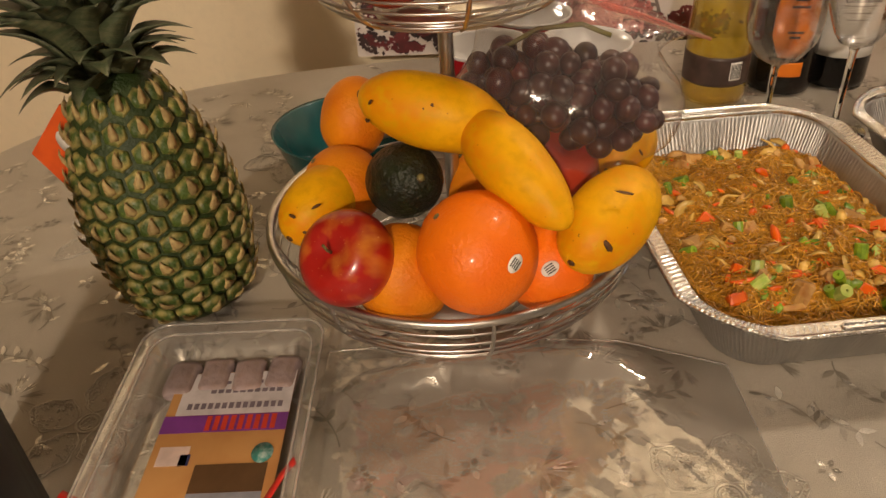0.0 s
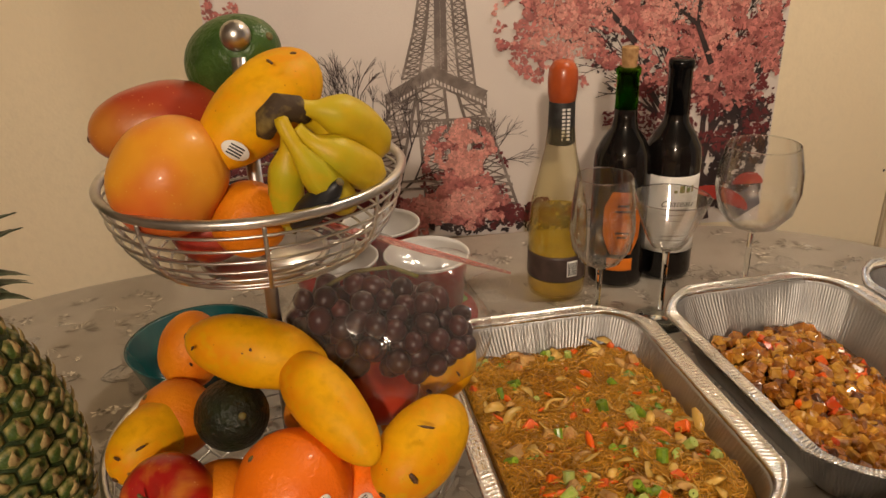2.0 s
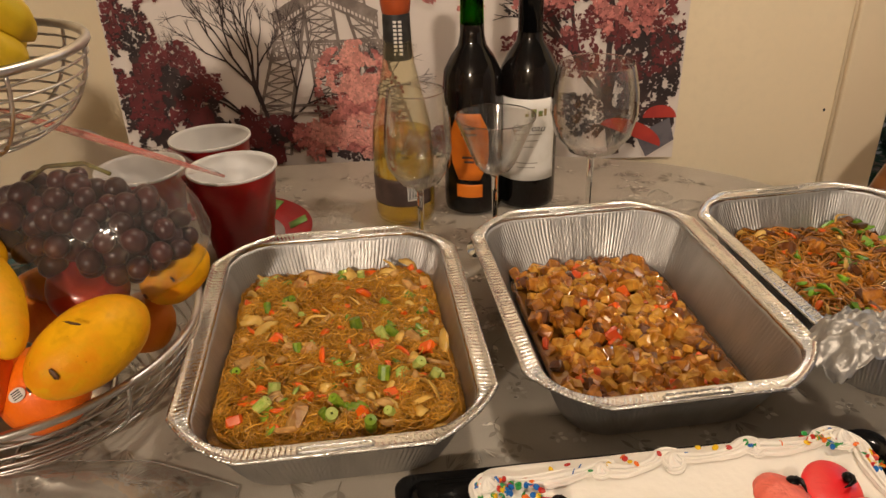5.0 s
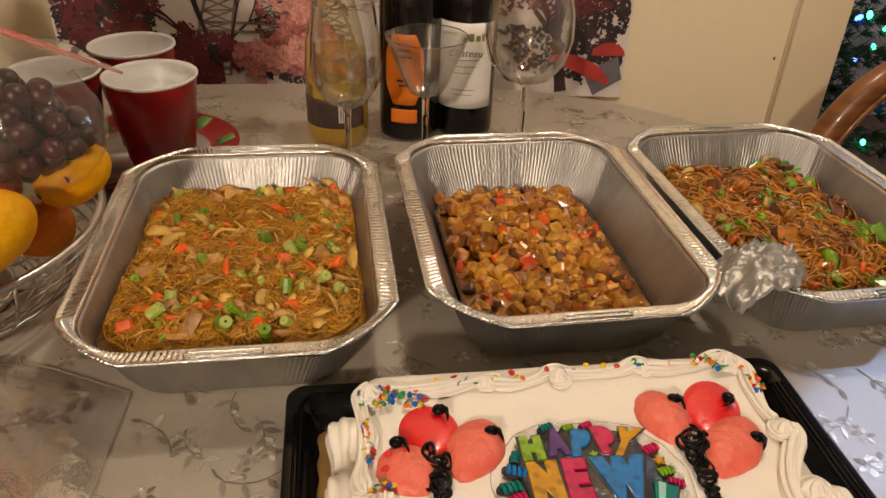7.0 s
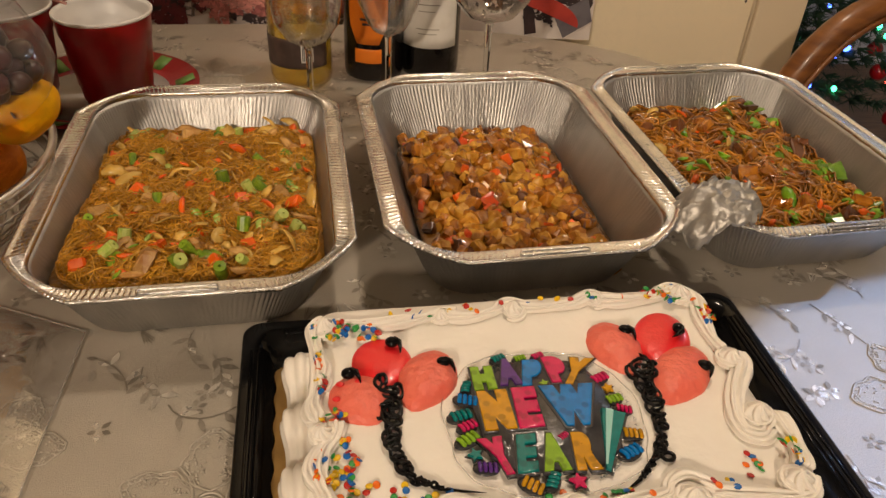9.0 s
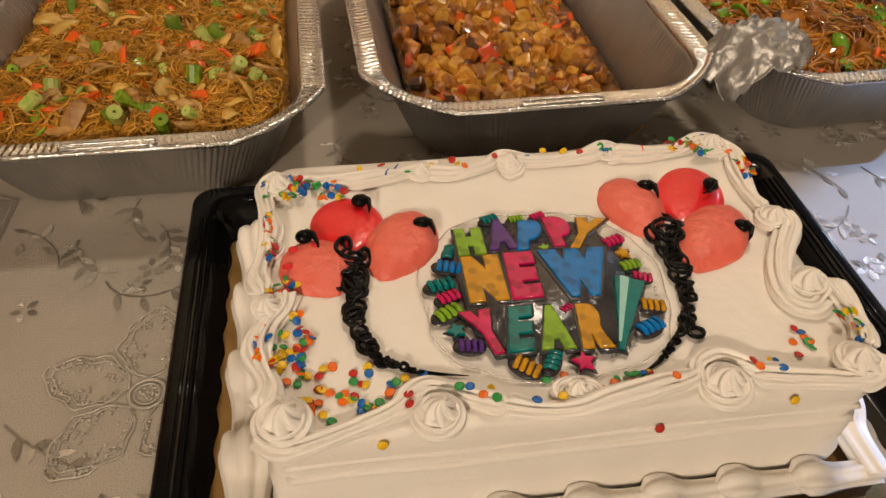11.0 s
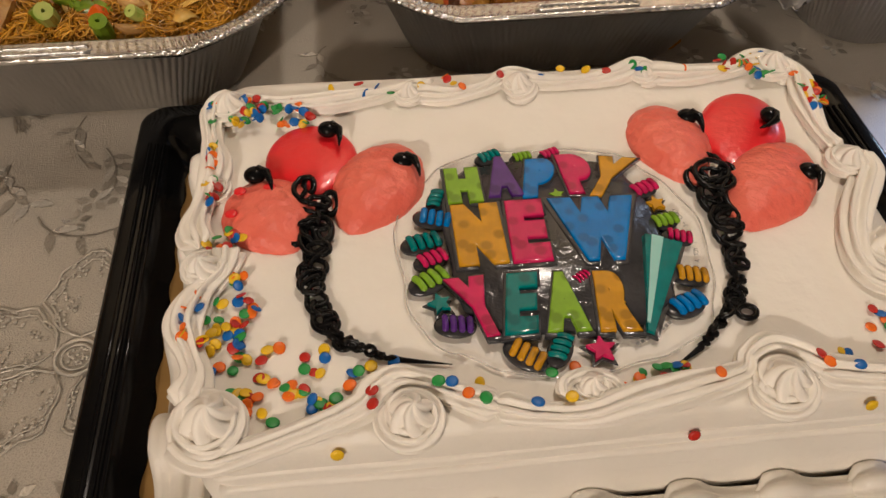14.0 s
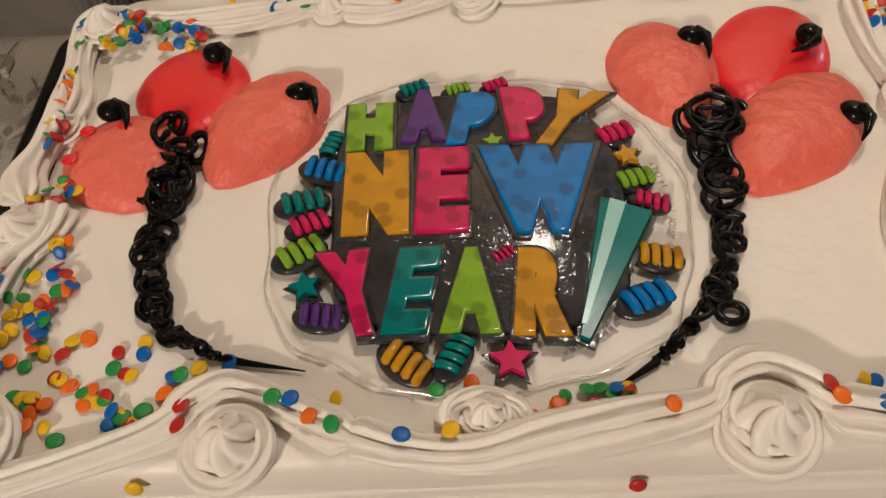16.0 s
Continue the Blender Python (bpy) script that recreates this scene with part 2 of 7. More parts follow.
PEACH = material("blushed_mango_skin", (0.74, 0.32, 0.02), 0.42, second=(0.60, 0.10, 0.02), scale=13, mix=0.5, bump=0.0004, bump_scale=120, coat=0.1, spec=0.4, spots=(0.74, 0.40, 0.06), spot_scale=260, spot_size=0.12)
RED_MANGO = material("red_mango_skin", (0.36, 0.045, 0.016), 0.36, second=(0.50, 0.18, 0.02), scale=12, mix=0.4, bump=0.0004, bump_scale=120, coat=0.35, spots=(0.72, 0.36, 0.12), spot_scale=240, spot_size=0.10)
APPLE = material("red_apple_skin", (0.38, 0.012, 0.008), 0.28, second=(0.60, 0.20, 0.02), scale=55, mix=0.26, stretch=(1, 1, 0.12), coat=0.4, spots=(0.78, 0.42, 0.16), spot_scale=300, spot_size=0.09)
APPLE_DARK = material("dark_apple_skin", (0.26, 0.014, 0.014), 0.3, second=(0.42, 0.05, 0.02), scale=24, stretch=(1, 1, 0.3), coat=0.3)
AVOCADO = material("avocado_skin", (0.010, 0.013, 0.007), 0.42, second=(0.018, 0.026, 0.009), scale=60, bump=0.003, bump_scale=230)
AVOCADO_GREEN = material("green_avocado_skin", (0.045, 0.10, 0.018), 0.36, second=(0.022, 0.055, 0.012), scale=40, bump=0.0014, bump_scale=220, spots=(0.10, 0.17, 0.03), spot_scale=320, spot_size=0.12)
BANANA = material("banana_skin", (0.64, 0.43, 0.006), 0.48, second=(0.40, 0.38, 0.010), scale=12, mix=0.5, fine=0.12, fine_scale=90, bump=0.0004, bump_scale=120)
BANANA_STEM = material("banana_stem", (0.055, 0.032, 0.014), 0.7, second=(0.28, 0.20, 0.05), scale=80, mix=0.3, bump=0.0012, bump_scale=240)
PINE_SKIN = material("pineapple_rind", (0.018, 0.036, 0.008), 0.5, second=(0.035, 0.06, 0.012), scale=60, bump=0.0016, bump_scale=300)
PINE_EYE = material("pineapple_eye", (0.055, 0.095, 0.016), 0.42, second=(0.34, 0.28, 0.09), scale=90, mix=0.5, bump=0.0014, bump_scale=330, vary=0.25, coat=0.1)
PINE_TIP = material("pineapple_bract", (0.40, 0.31, 0.13), 0.6, second=(0.22, 0.12, 0.045), scale=140, bump=0.001, bump_scale=300, vary=0.25)
LEAF = material("pineapple_leaf", (0.055, 0.075, 0.036), 0.45, second=(0.13, 0.13, 0.07), scale=40, stretch=(1, 1, 4), bump=0.0008, bump_scale=200, vary=0.3)
TAG = material("orange_tag_card", (0.70, 0.10, 0.012), 0.5, second=(0.6, 0.08, 0.012), scale=60)
WHITE_LABEL = material("white_paper", (0.80, 0.78, 0.74), 0.55, second=(0.74, 0.72, 0.67), scale=60)
BLACK_INK = material("black_ink", (0.02, 0.02, 0.022), 0.5, second=(0.04, 0.04, 0.04), scale=90)
GRAPE = material("red_grape_skin", (0.036, 0.007, 0.008), 0.36, second=(0.075, 0.018, 0.014), scale=60, coat=0.0, spec=0.45, vary=0.4, fine=0.2, fine_scale=120)
GRAPE_STEM = material("grape_stem", (0.16, 0.14, 0.04), 0.7, second=(0.10, 0.06, 0.03), scale=80)
BAG = film_material("clear_bag_film", gloss=0.09, haze=0.045, bump=0.003, bump_scale=45, haze_colour=(0.75, 0.70, 0.66))
BAG_ZIP = material("pink_zip", (0.62, 0.16, 0.12), 0.4, second=(0.55, 0.22, 0.18), scale=50, alpha=0.5)
TEAL = material("teal_ceramic", (0.004, 0.060, 0.065), 0.25, second=(0.006, 0.075, 0.078), scale=30, coat=0.4)
RED_PLASTIC = material("red_plastic", (0.36, 0.006, 0.010), 0.28, second=(0.30, 0.005, 0.008), scale=40, coat=0.2)
WHITE_PLASTIC = material("white_plastic", (0.74, 0.73, 0.72), 0.35, second=(0.70, 0.69, 0.68), scale=40)
GREEN_PLASTIC = material("green_plate_print", (0.16, 0.34, 0.07), 0.4, second=(0.20, 0.40, 0.10), scale=60)
GLASS = glass_material("clear_glass", (0.98, 0.99, 0.98))
BOWL_GLASS = film_material("thin_bowl_glass", tint=(0.997, 0.997, 0.994), gloss=0.12, haze=0.006, rough=0.02, edge=(2.2, 0.95))
GREEN_GLASS = glass_material("green_glass", (0.26, 0.55, 0.11), ior=1.5)
DARK_WINE = material("dark_wine_bottle", (0.006, 0.006, 0.006), 0.08, second=(0.010, 0.006, 0.005), scale=20, coat=0.1, spec=0.4)
PALE_BOTTLE = film_material("clear_wine_bottle", tint=(0.96, 0.93, 0.78), gloss=0.10, haze=0.06, rough=0.03, edge=(2.2, 0.6), haze_colour=(0.70, 0.62, 0.36))
GOLD_WINE = film_material("white_wine", tint=(0.97, 0.87, 0.30), gloss=0.04, haze=0.14, rough=0.05, edge=(3.0, 0.2), haze_colour=(0.86, 0.66, 0.07))
ORANGE_FOIL = material("orange_bottle_cap", (0.46, 0.085, 0.018), 0.32, second=(0.40, 0.07, 0.015), scale=60, coat=0.3)
CORK = material("cork", (0.50, 0.30, 0.13), 0.8, second=(0.34, 0.18, 0.07), scale=160, bump=0.001, bump_scale=300)
ORANGE_LABEL = material("orange_label", (0.76, 0.20, 0.012), 0.45, second=(0.70, 0.17, 0.01), scale=60)
BROWN_LABEL = material("brown_label", (0.06, 0.04, 0.035), 0.4, second=(0.09, 0.06, 0.05), scale=60)
CHAIR_WOOD = material("honey_wood", (0.22, 0.085, 0.022), 0.40, second=(0.13, 0.045, 0.012), scale=18, stretch=(1, 1, 5), coat=0.3, bump=0.0004, bump_scale=120)
PINE_NEEDLE = material("fir_needles", (0.012, 0.040, 0.018), 0.6, second=(0.022, 0.06, 0.026), scale=30)
TRUNK = material("tree_bark", (0.10, 0.06, 0.035), 0.8, second=(0.06, 0.035, 0.02), scale=60, bump=0.002, bump_scale=90)
BLUE_WALL = material("next_room_paint", (0.56, 0.58, 0.64), 0.7, second=(0.52, 0.54, 0.60), scale=4)
ICING = material("white_icing", (0.90, 0.86, 0.79), 0.42, second=(0.87, 0.83, 0.755), scale=30, bump=0.0005, bump_scale=160, sss=0.015)
BLACK_TRAY = material("black_plastic", (0.004, 0.004, 0.0045), 0.13, second=(0.006, 0.006, 0.006), scale=40, spec=0.22)
GOLD_CARD = material("gold_card", (0.42, 0.25, 0.08), 0.45, second=(0.34, 0.19, 0.06), scale=50, bump=0.0006, bump_scale=200)
CORAL = material("coral_icing", (0.86, 0.185, 0.125), 0.42, second=(0.80, 0.145, 0.10), scale=70, bump=0.0020, bump_scale=170, sss=0.1)
RED_GEL = material("red_icing", (0.82, 0.014, 0.020), 0.3, second=(0.78, 0.012, 0.018), scale=40, coat=0.35, bump=0.0008, bump_scale=120)
BLACK_ICING = material("black_icing", (0.004, 0.004, 0.0045), 0.16, second=(0.006, 0.006, 0.006), scale=80, spec=0.2)
# Whitish haze puts the bright rim highlights of clear plastic into the colour.
EDGE_GLINT = film_material("edge_glint", gloss=0.4, haze=0.25, rough=0.05)
CLEAR_PLASTIC = film_material("clear_shell", tint=(0.99, 0.99, 0.99), gloss=0.28, haze=0.05, rough=0.05, bump=0.0006, bump_scale=60)
FOIL_FILM = film_material("clear_wrap", gloss=0.42, haze=0.08, rough=0.05, bump=0.0009, bump_scale=60, haze_colour=(0.72, 0.68, 0.62))
DARK_THING = material("dark_rubber", (0.012, 0.012, 0.014), 0.45, second=(0.02, 0.02, 0.02), scale=30)
CONFETTI = {k: material("confetti_" + k, c, 0.4, second=tuple(x * 0.85 for x in c), scale=200) for k, c in
            dict(red=(0.50, 0.022, 0.012), orange=(0.86, 0.17, 0.006), yellow=(0.82, 0.52, 0.004), green=(0.03, 0.30, 0.06), blue=(0.006, 0.13, 0.48)).items()}

# ---- room ----
TOP = 0.75          # height of the table top
WALL_Y = 1.70


def slab(name, x0, x1, y0, y1, z0, z1, mat_, label, category):
    ob = part(name, Geo().box(x0, x1, y0, y1, z0, z1), mat_, smooth=False)
    return tagged(ob, label, category, kind="structure")


slab("floor", -2.2, 4.2, -2.6, 3.29, -0.1, 0.0, FLOOR, "dark brown wooden floor under the table", "floor")
slab("ceiling", -2.2, 4.2, -2.6, 3.29, 2.5, 2.6, CEIL, "unseen ceiling, darkened to cut bounced light", "ceiling")
slab("wall_north", -2.2, 1.472, WALL_Y, WALL_Y + 0.12, 0.0, 2.5, WALL, "cream painted wall behind the dining table", "wall")
slab("wall_west", -2.3, -2.2, -2.6, 3.29, 0.0, 2.5, DIMMED_WALL, "unseen side wall, darkened to cut bounced light", "wall")
slab("wall_south", -2.2, 4.2, -2.7, -2.6, 0.0, 2.5, DIMMED_WALL, "unseen closing wall, darkened to cut bounced light", "wall")
slab("wall_east", 4.2, 4.3, -2.6, 3.29, 0.0, 2.5, BLUE_WALL, "pale grey wall of the next room", "wall")
# Added out of view: its corner gives the blue patch a hard edge.
slab("wall_stub", 2.18, 2.28, 1.075, 1.85, 0.0, 2.5, WALL, "unseen upright slab added to cut the blue beam", "wall")
slab("wall_far", -2.2, 4.2, 3.29, 3.39, 0.0, 2.5, BLUE_WALL, "pale grey far wall of the next room", "wall")
trim = tagged(part("trim", Geo().box(1.386, 1.477, WALL_Y - 0.016, WALL_Y - 0.0005, 0, 2.1, bevel=0.004), DOOR), "cream painted door casing on the wall edge", "trim", kind="structure")
part("casing_bead", Geo().tube([(1.383, WALL_Y - 0.004, 0.01), (1.383, WALL_Y - 0.004, 2.1)], 0.0036, 8), material("casing_bead_paint", (0.74, 0.64, 0.46), 0.5, second=(0.70, 0.60, 0.43), scale=9), trim)
part("nail_hole", Geo().ball(0.0022, 0.001, 0.0032, seg=8, rows=6), BLACK_INK, trim, m=pose(1.367, WALL_Y - 0.0008, 0.726))

# ceiling fitting
for at in LAMPS:
    lamp = thing("ceiling_lamp", pose(at[0], at[1], 0), "plain ceiling lamp with a bare warm bulb", "lamp", "ceiling lamps")
    part("canopy", Geo().lathe([(0.06, 2.4995), (0.06, 2.47), (0.02, 2.45), (0.012, at[2] + 0.10), (0.02, at[2] + 0.09)], 24), WHITE_PLASTIC, lamp)

# ---- table ----
TC, TA, TB, TN, TR = (0.477, 0.820), 0.777, 0.607, 3.1, radians(6.2)


def table_ring(grow, z, wave=0.0, n=160):
    out = []
    for i in range(n):
        a = 2 * math.pi * i / n
        c, s = math.cos(a), math.sin(a)
        k = wave * (0.5 + 0.5 * math.sin(a * 22 + 1.5 * math.sin(a * 5)))
        x, y = (TA + grow + k) * math.copysign(abs(c) ** (2 / TN), c), (TB + grow + k) * math.copysign(abs(s) ** (2 / TN), s)
        out.append((TC[0] + x * math.cos(TR) - y * math.sin(TR), TC[1] + x * math.sin(TR) + y * math.cos(TR), z))
    return out


def on_table(x, y, inset=0.05):
    dx, dy = x - TC[0], y - TC[1]
    u, w = dx * math.cos(TR) + dy * math.sin(TR), dy * math.cos(TR) - dx * math.sin(TR)
    return abs(u / (TA - inset)) ** TN + abs(w / (TB - inset)) ** TN < 1


table = thing("dining_table", pose(0, 0, 0), "oval dining table under a silver brocade tablecloth", "table")
part("tabletop", Geo().loft([table_ring(-0.02, 0.72), table_ring(-0.01, 0.725), table_ring(-0.01, 0.746), table_ring(-0.012, 0.748)]), CHAIR_WOOD, table, smooth=False)
leg = mesh_of(Geo().lathe([(0.025, 0), (0.03, 0.05), (0.022, 0.1), (0.035, 0.4), (0.045, 0.66), (0.045, 0.72)], 16), CHAIR_WOOD)
for x in (-0.02, 0.92):
    for y in (0.52, 1.18):
        part("leg", leg, None, table, m=pose(x, y, 0))
cloth = thing("tablecloth", pose(0, 0, 0), "silver grey brocade tablecloth with shiny floral sprigs", "tablecloth")
rings = [table_ring(0.03, 0.45, 0.05), table_ring(0.016, 0.6, 0.03), table_ring(0.006, 0.70, 0.008), table_ring(0.004, 0.738), table_ring(0.0, 0.747), table_ring(-0.008, TOP)]
part("cloth", Geo().loft(rings, cap0=False), CLOTH, cloth)


TILT = random.Random(2)


def leaf_shape(geo, x, y, ang, ln, wd, z, bend=0.2):
    c, s = math.cos(ang), math.sin(ang)
    pts = []
    for u, w in ((0, 0.05), (0.25, 0.8), (0.5, 1.0), (0.78, 0.6), (1, 0.02)):
        pts.append((u * ln, w * wd / 2 + bend * ln * u * (1 - u)))
    low = [(u, 2 * bend * u * (1 - u / ln) - w) for u, w in pts]
    ring = pts + list(reversed(low))
    ta, tb = TILT.gauss(0, 0.018), TILT.gauss(0, 0.04)
    geo.add([(x + c * u - s * w, y + s * u + c * w, z + abs(ta) * ln * 0.5 + abs(tb) * wd * 0.5 + ta * (u - ln / 2) + tb * w) for u, w in ring], [(i, i + 1, 8 - i, 9 - i) for i in range(4)])


FLOWERS = ((0.626, 0.604, 20), (0.478, 0.640, 75), (0.300, 0.560, 130), (1.120, 0.700, 40), (1.070, 0.560, 5), (0.10, 1.10, 60), (-0.05, 0.95, 10), (0.04, 0.70, 95), (0.50, 1.24, 30), (0.95, 1.24, 80), (0.24, 1.24, 15), (-0.10, 1.14, 50))


def open_flowers():
    """Large open flowers: raised outlines of five petals filled with fine beads."""
    rnd, line, bead = random.Random(21), Geo(), Geo()
    z = TOP + 0.0006
    for fx, fy, fa in FLOWERS:
        line.tube(arc((fx, fy), 0.0088, 24, z=z), 0.0011, 5, True, flat=0.5)
        line.tube(arc((fx, fy), 0.0062, 20, z=z), 0.0007, 5, True, flat=0.5)
        for k in range(22):
            a, r = rnd.uniform(0, 6.28), 0.0052 * math.sqrt(rnd.random())
            bead.ball(0.0008, 0.0008, 0.0005, pose(fx + r * math.cos(a), fy + r * math.sin(a), z), 6, 4)
        for k in range(5):
            a, ln, wd = radians(fa + 72 * k) + rnd.uniform(-0.12, 0.12), rnd.uniform(0.040, 0.054), rnd.uniform(0.014, 0.019)
            c, s = math.cos(a), math.sin(a)
            for sc in (1.0, 0.80):
                pts = []
                for t in np.linspace(0, 1, 26):
                    v = 2 * t if t < 0.5 else 2 - 2 * t
                    q = (0.010 + ln * v * (0.5 + 0.5 * sc), (1 if t < 0.5 else -1) * wd * sc * math.sin(math.pi * v ** 0.85) ** 0.8 * (1 + 0.10 * math.sin(v * 19)))
                    pts.append((fx + c * q[0] - s * q[1], fy + s * q[0] + c * q[1], z))
                line.tube(pts, 0.0007 if sc == 1.0 else 0.0005, 5, flat=0.5)
            for _ in range(90):
                v, w = rnd.uniform(0.10, 0.96), rnd.choice((-1, 1)) * (0.92 - 0.75 * rnd.random() ** 1.6)
                q = (0.010 + ln * v, w * wd * math.sin(math.pi * v ** 0.85) ** 0.8)
                bead.ball(0.0009, 0.0009, 0.0005, pose(fx + c * q[0] - s * q[1], fy + s * q[0] + c * q[1], z), 6, 4)
    return line, bead


def cloth_motifs():
    """Leafy sprigs, clusters of small blossoms and ribbed open flowers woven into the cloth."""
    rnd = random.Random(4)
    light, dark = Geo(), Geo()
    z = TOP + 0.0004

    def blossom(x, y, size):
        a = rnd.uniform(0, 6.28)
        for k in range(5):
            leaf_shape(light if rnd.random() < 0.45 else dark, x + 0.002 * math.cos(a + k * 1.257), y + 0.002 * math.sin(a + k * 1.257), a + k * 1.257, size * rnd.uniform(0.8, 1.15), size * 0.62, z, 0.05)

    for gx in range(-16, 46):
        for gy in range(-4, 40):
            x = gx * 0.040 + (gy % 2) * 0.020 + rnd.uniform(-0.012, 0.012)
            y = 0.22 + gy * 0.036 + rnd.uniform(-0.012, 0.012)
            if not on_table(x, y) or any(math.hypot(x - fx, y - fy) < 0.062 for fx, fy, fa in FLOWERS):
                continue
            u0 = noise.noise(Vector((x * 9, y * 9, 2.2)))
            a0 = rnd.uniform(0, 6.28)
            if u0 < -0.36:
                continue
            kind = rnd.random()
            if kind < 0.42:
                bendy, reach = rnd.uniform(-1.2, 1.2), rnd.uniform(0.03, 0.055)
                stem = [(x + math.cos(a0 + bendy * i / 8) * reach * i / 8, y + math.sin(a0 + bendy * i / 8) * reach * i / 8, z) for i in range(9)]
                dark.tube(stem, 0.0006, 4, flat=0.3)
                for i in range(2, 9, 2):
                    for sd in (-1, 1):
                        if rnd.random() < 0.85:
                            leaf_shape(light if rnd.random() < 0.5 else dark, stem[i][0], stem[i][1], a0 + bendy * i / 8 + sd * rnd.uniform(0.5, 1.0), rnd.uniform(0.009, 0.015), rnd.uniform(0.0034, 0.0055), z, sd * 0.12)
            elif kind < 0.72:
                for k in range(rnd.randint(1, 3)):
                    blossom(x + rnd.uniform(-0.014, 0.014), y + rnd.uniform(-0.010, 0.010), rnd.uniform(0.0055, 0.0080))
            elif kind < 0.90:
                # open flower: ribbed petals round a ring
                for k in range(rnd.randint(3, 5)):
                    ang, ln = a0 + k * 0.75, rnd.uniform(0.014, 0.022)
                    bright = rnd.random() < 0.45
                    for r in range(5):
                        leaf_shape(light if bright and r % 2 == 0 else dark, x + 0.005 * math.cos(ang), y + 0.005 * math.sin(ang), ang + (r - 2) * 0.13, ln * (1 - 0.06 * abs(r - 2)), 0.0017, z, 0.0)
            else:
                leaf_shape(light, x, y, a0, rnd.uniform(0.010, 0.018), rnd.uniform(0.005, 0.008), z, 0.2)
    return light, dark


lt, dk = cloth_motifs()
part("woven_pattern", lt, CLOTH_MOTIF, cloth, "shiny silver leaves and flowers", smooth=False)["kind"] = "stuff"
fl, fb = open_flowers()
part("flower_outline", fl, CLOTH_FLOWER, cloth, "raised outlines of large open flowers")["kind"] = "stuff"
part("petal_dots", fb, CLOTH_FLOWER, cloth, "fine raised dots inside the petals")["kind"] = "stuff"
part("woven_shadow_pattern", dk, CLOTH_DARK, cloth, "darker woven leaves", smooth=False)["kind"] = "stuff"

# ---- foil trays with food ----
TW, TL = 0.1215, 0.170


def tray_ring(hw, hl, r, z, cut=0.0, ripple=0.0, wave=0.0):
    """An outline with rounded corners (cut 0) or straight cut corners (cut 1), crimped most at the corners."""
    out, i = [], 0
    nc, nx, ny = 88, 120, 180
    for k, (sx, sy) in enumerate(((1, 1), (-1, 1), (-1, -1), (1, -1))):
        for j in range(nc):
            t = j / nc
            a = radians(90 * k + 90 * t)
            ax, ay = sx * (hw - r) + r * math.cos(a), sy * (hl - r) + r * math.sin(a)
            p0 = (sx * (hw - r) + r * round(math.cos(radians(90 * k))), sy * (hl - r) + r * round(math.sin(radians(90 * k))))
            p1 = (sx * (hw - r) + r * round(math.cos(radians(90 * k + 90))), sy * (hl - r) + r * round(math.sin(radians(90 * k + 90))))
            bx, by = p0[0] + (p1[0] - p0[0]) * t, p0[1] + (p1[1] - p0[1]) * t
            out.append((ax + (bx - ax) * cut, ay + (by - ay) * cut, 1.0))
        n = nx if k % 2 == 0 else ny
        q0 = (sx * (hw - r) + r * round(math.cos(radians(90 * k + 90))), sy * (hl - r) + r * round(math.sin(radians(90 * k + 90))))
        s2 = ((-1, 1), (-1, -1), (1, -1), (1, 1))[k]
        q1 = (s2[0] * (hw - r) + r * round(math.cos(radians(90 * k + 90))), s2[1] * (hl - r) + r * round(math.sin(radians(90 * k + 90))))
        for j in range(n):
            t = j / n
            out.append((q0[0] + (q1[0] - q0[0]) * t, q0[1] + (q1[1] - q0[1]) * t, max(0.0, 1 - 3.2 * min(t, 1 - t))))
    ring, total = [], len(out)
    for i, (x, y, c) in enumerate(out):
        g = noise.noise(Vector((x * 70, y * 70, 5)))
        rib = math.sin(2 * math.pi * i / 4.0 + 2.2 * noise.noise(Vector((x * 40, y * 40, 9))))
        a = ripple * ((0.14 if z < 0.0612 else 0.42) + 0.75 * c) * (0.65 + 0.7 * g) * rib + wave * noise.noise(Vector((x * 130, y * 130, z * 25)))
        d = Vector((x, y)).normalized()
        ring.append((x + d.x * a, y + d.y * a, z + (0.75 * a if z > 0.060 else 0.0)))
    return ring


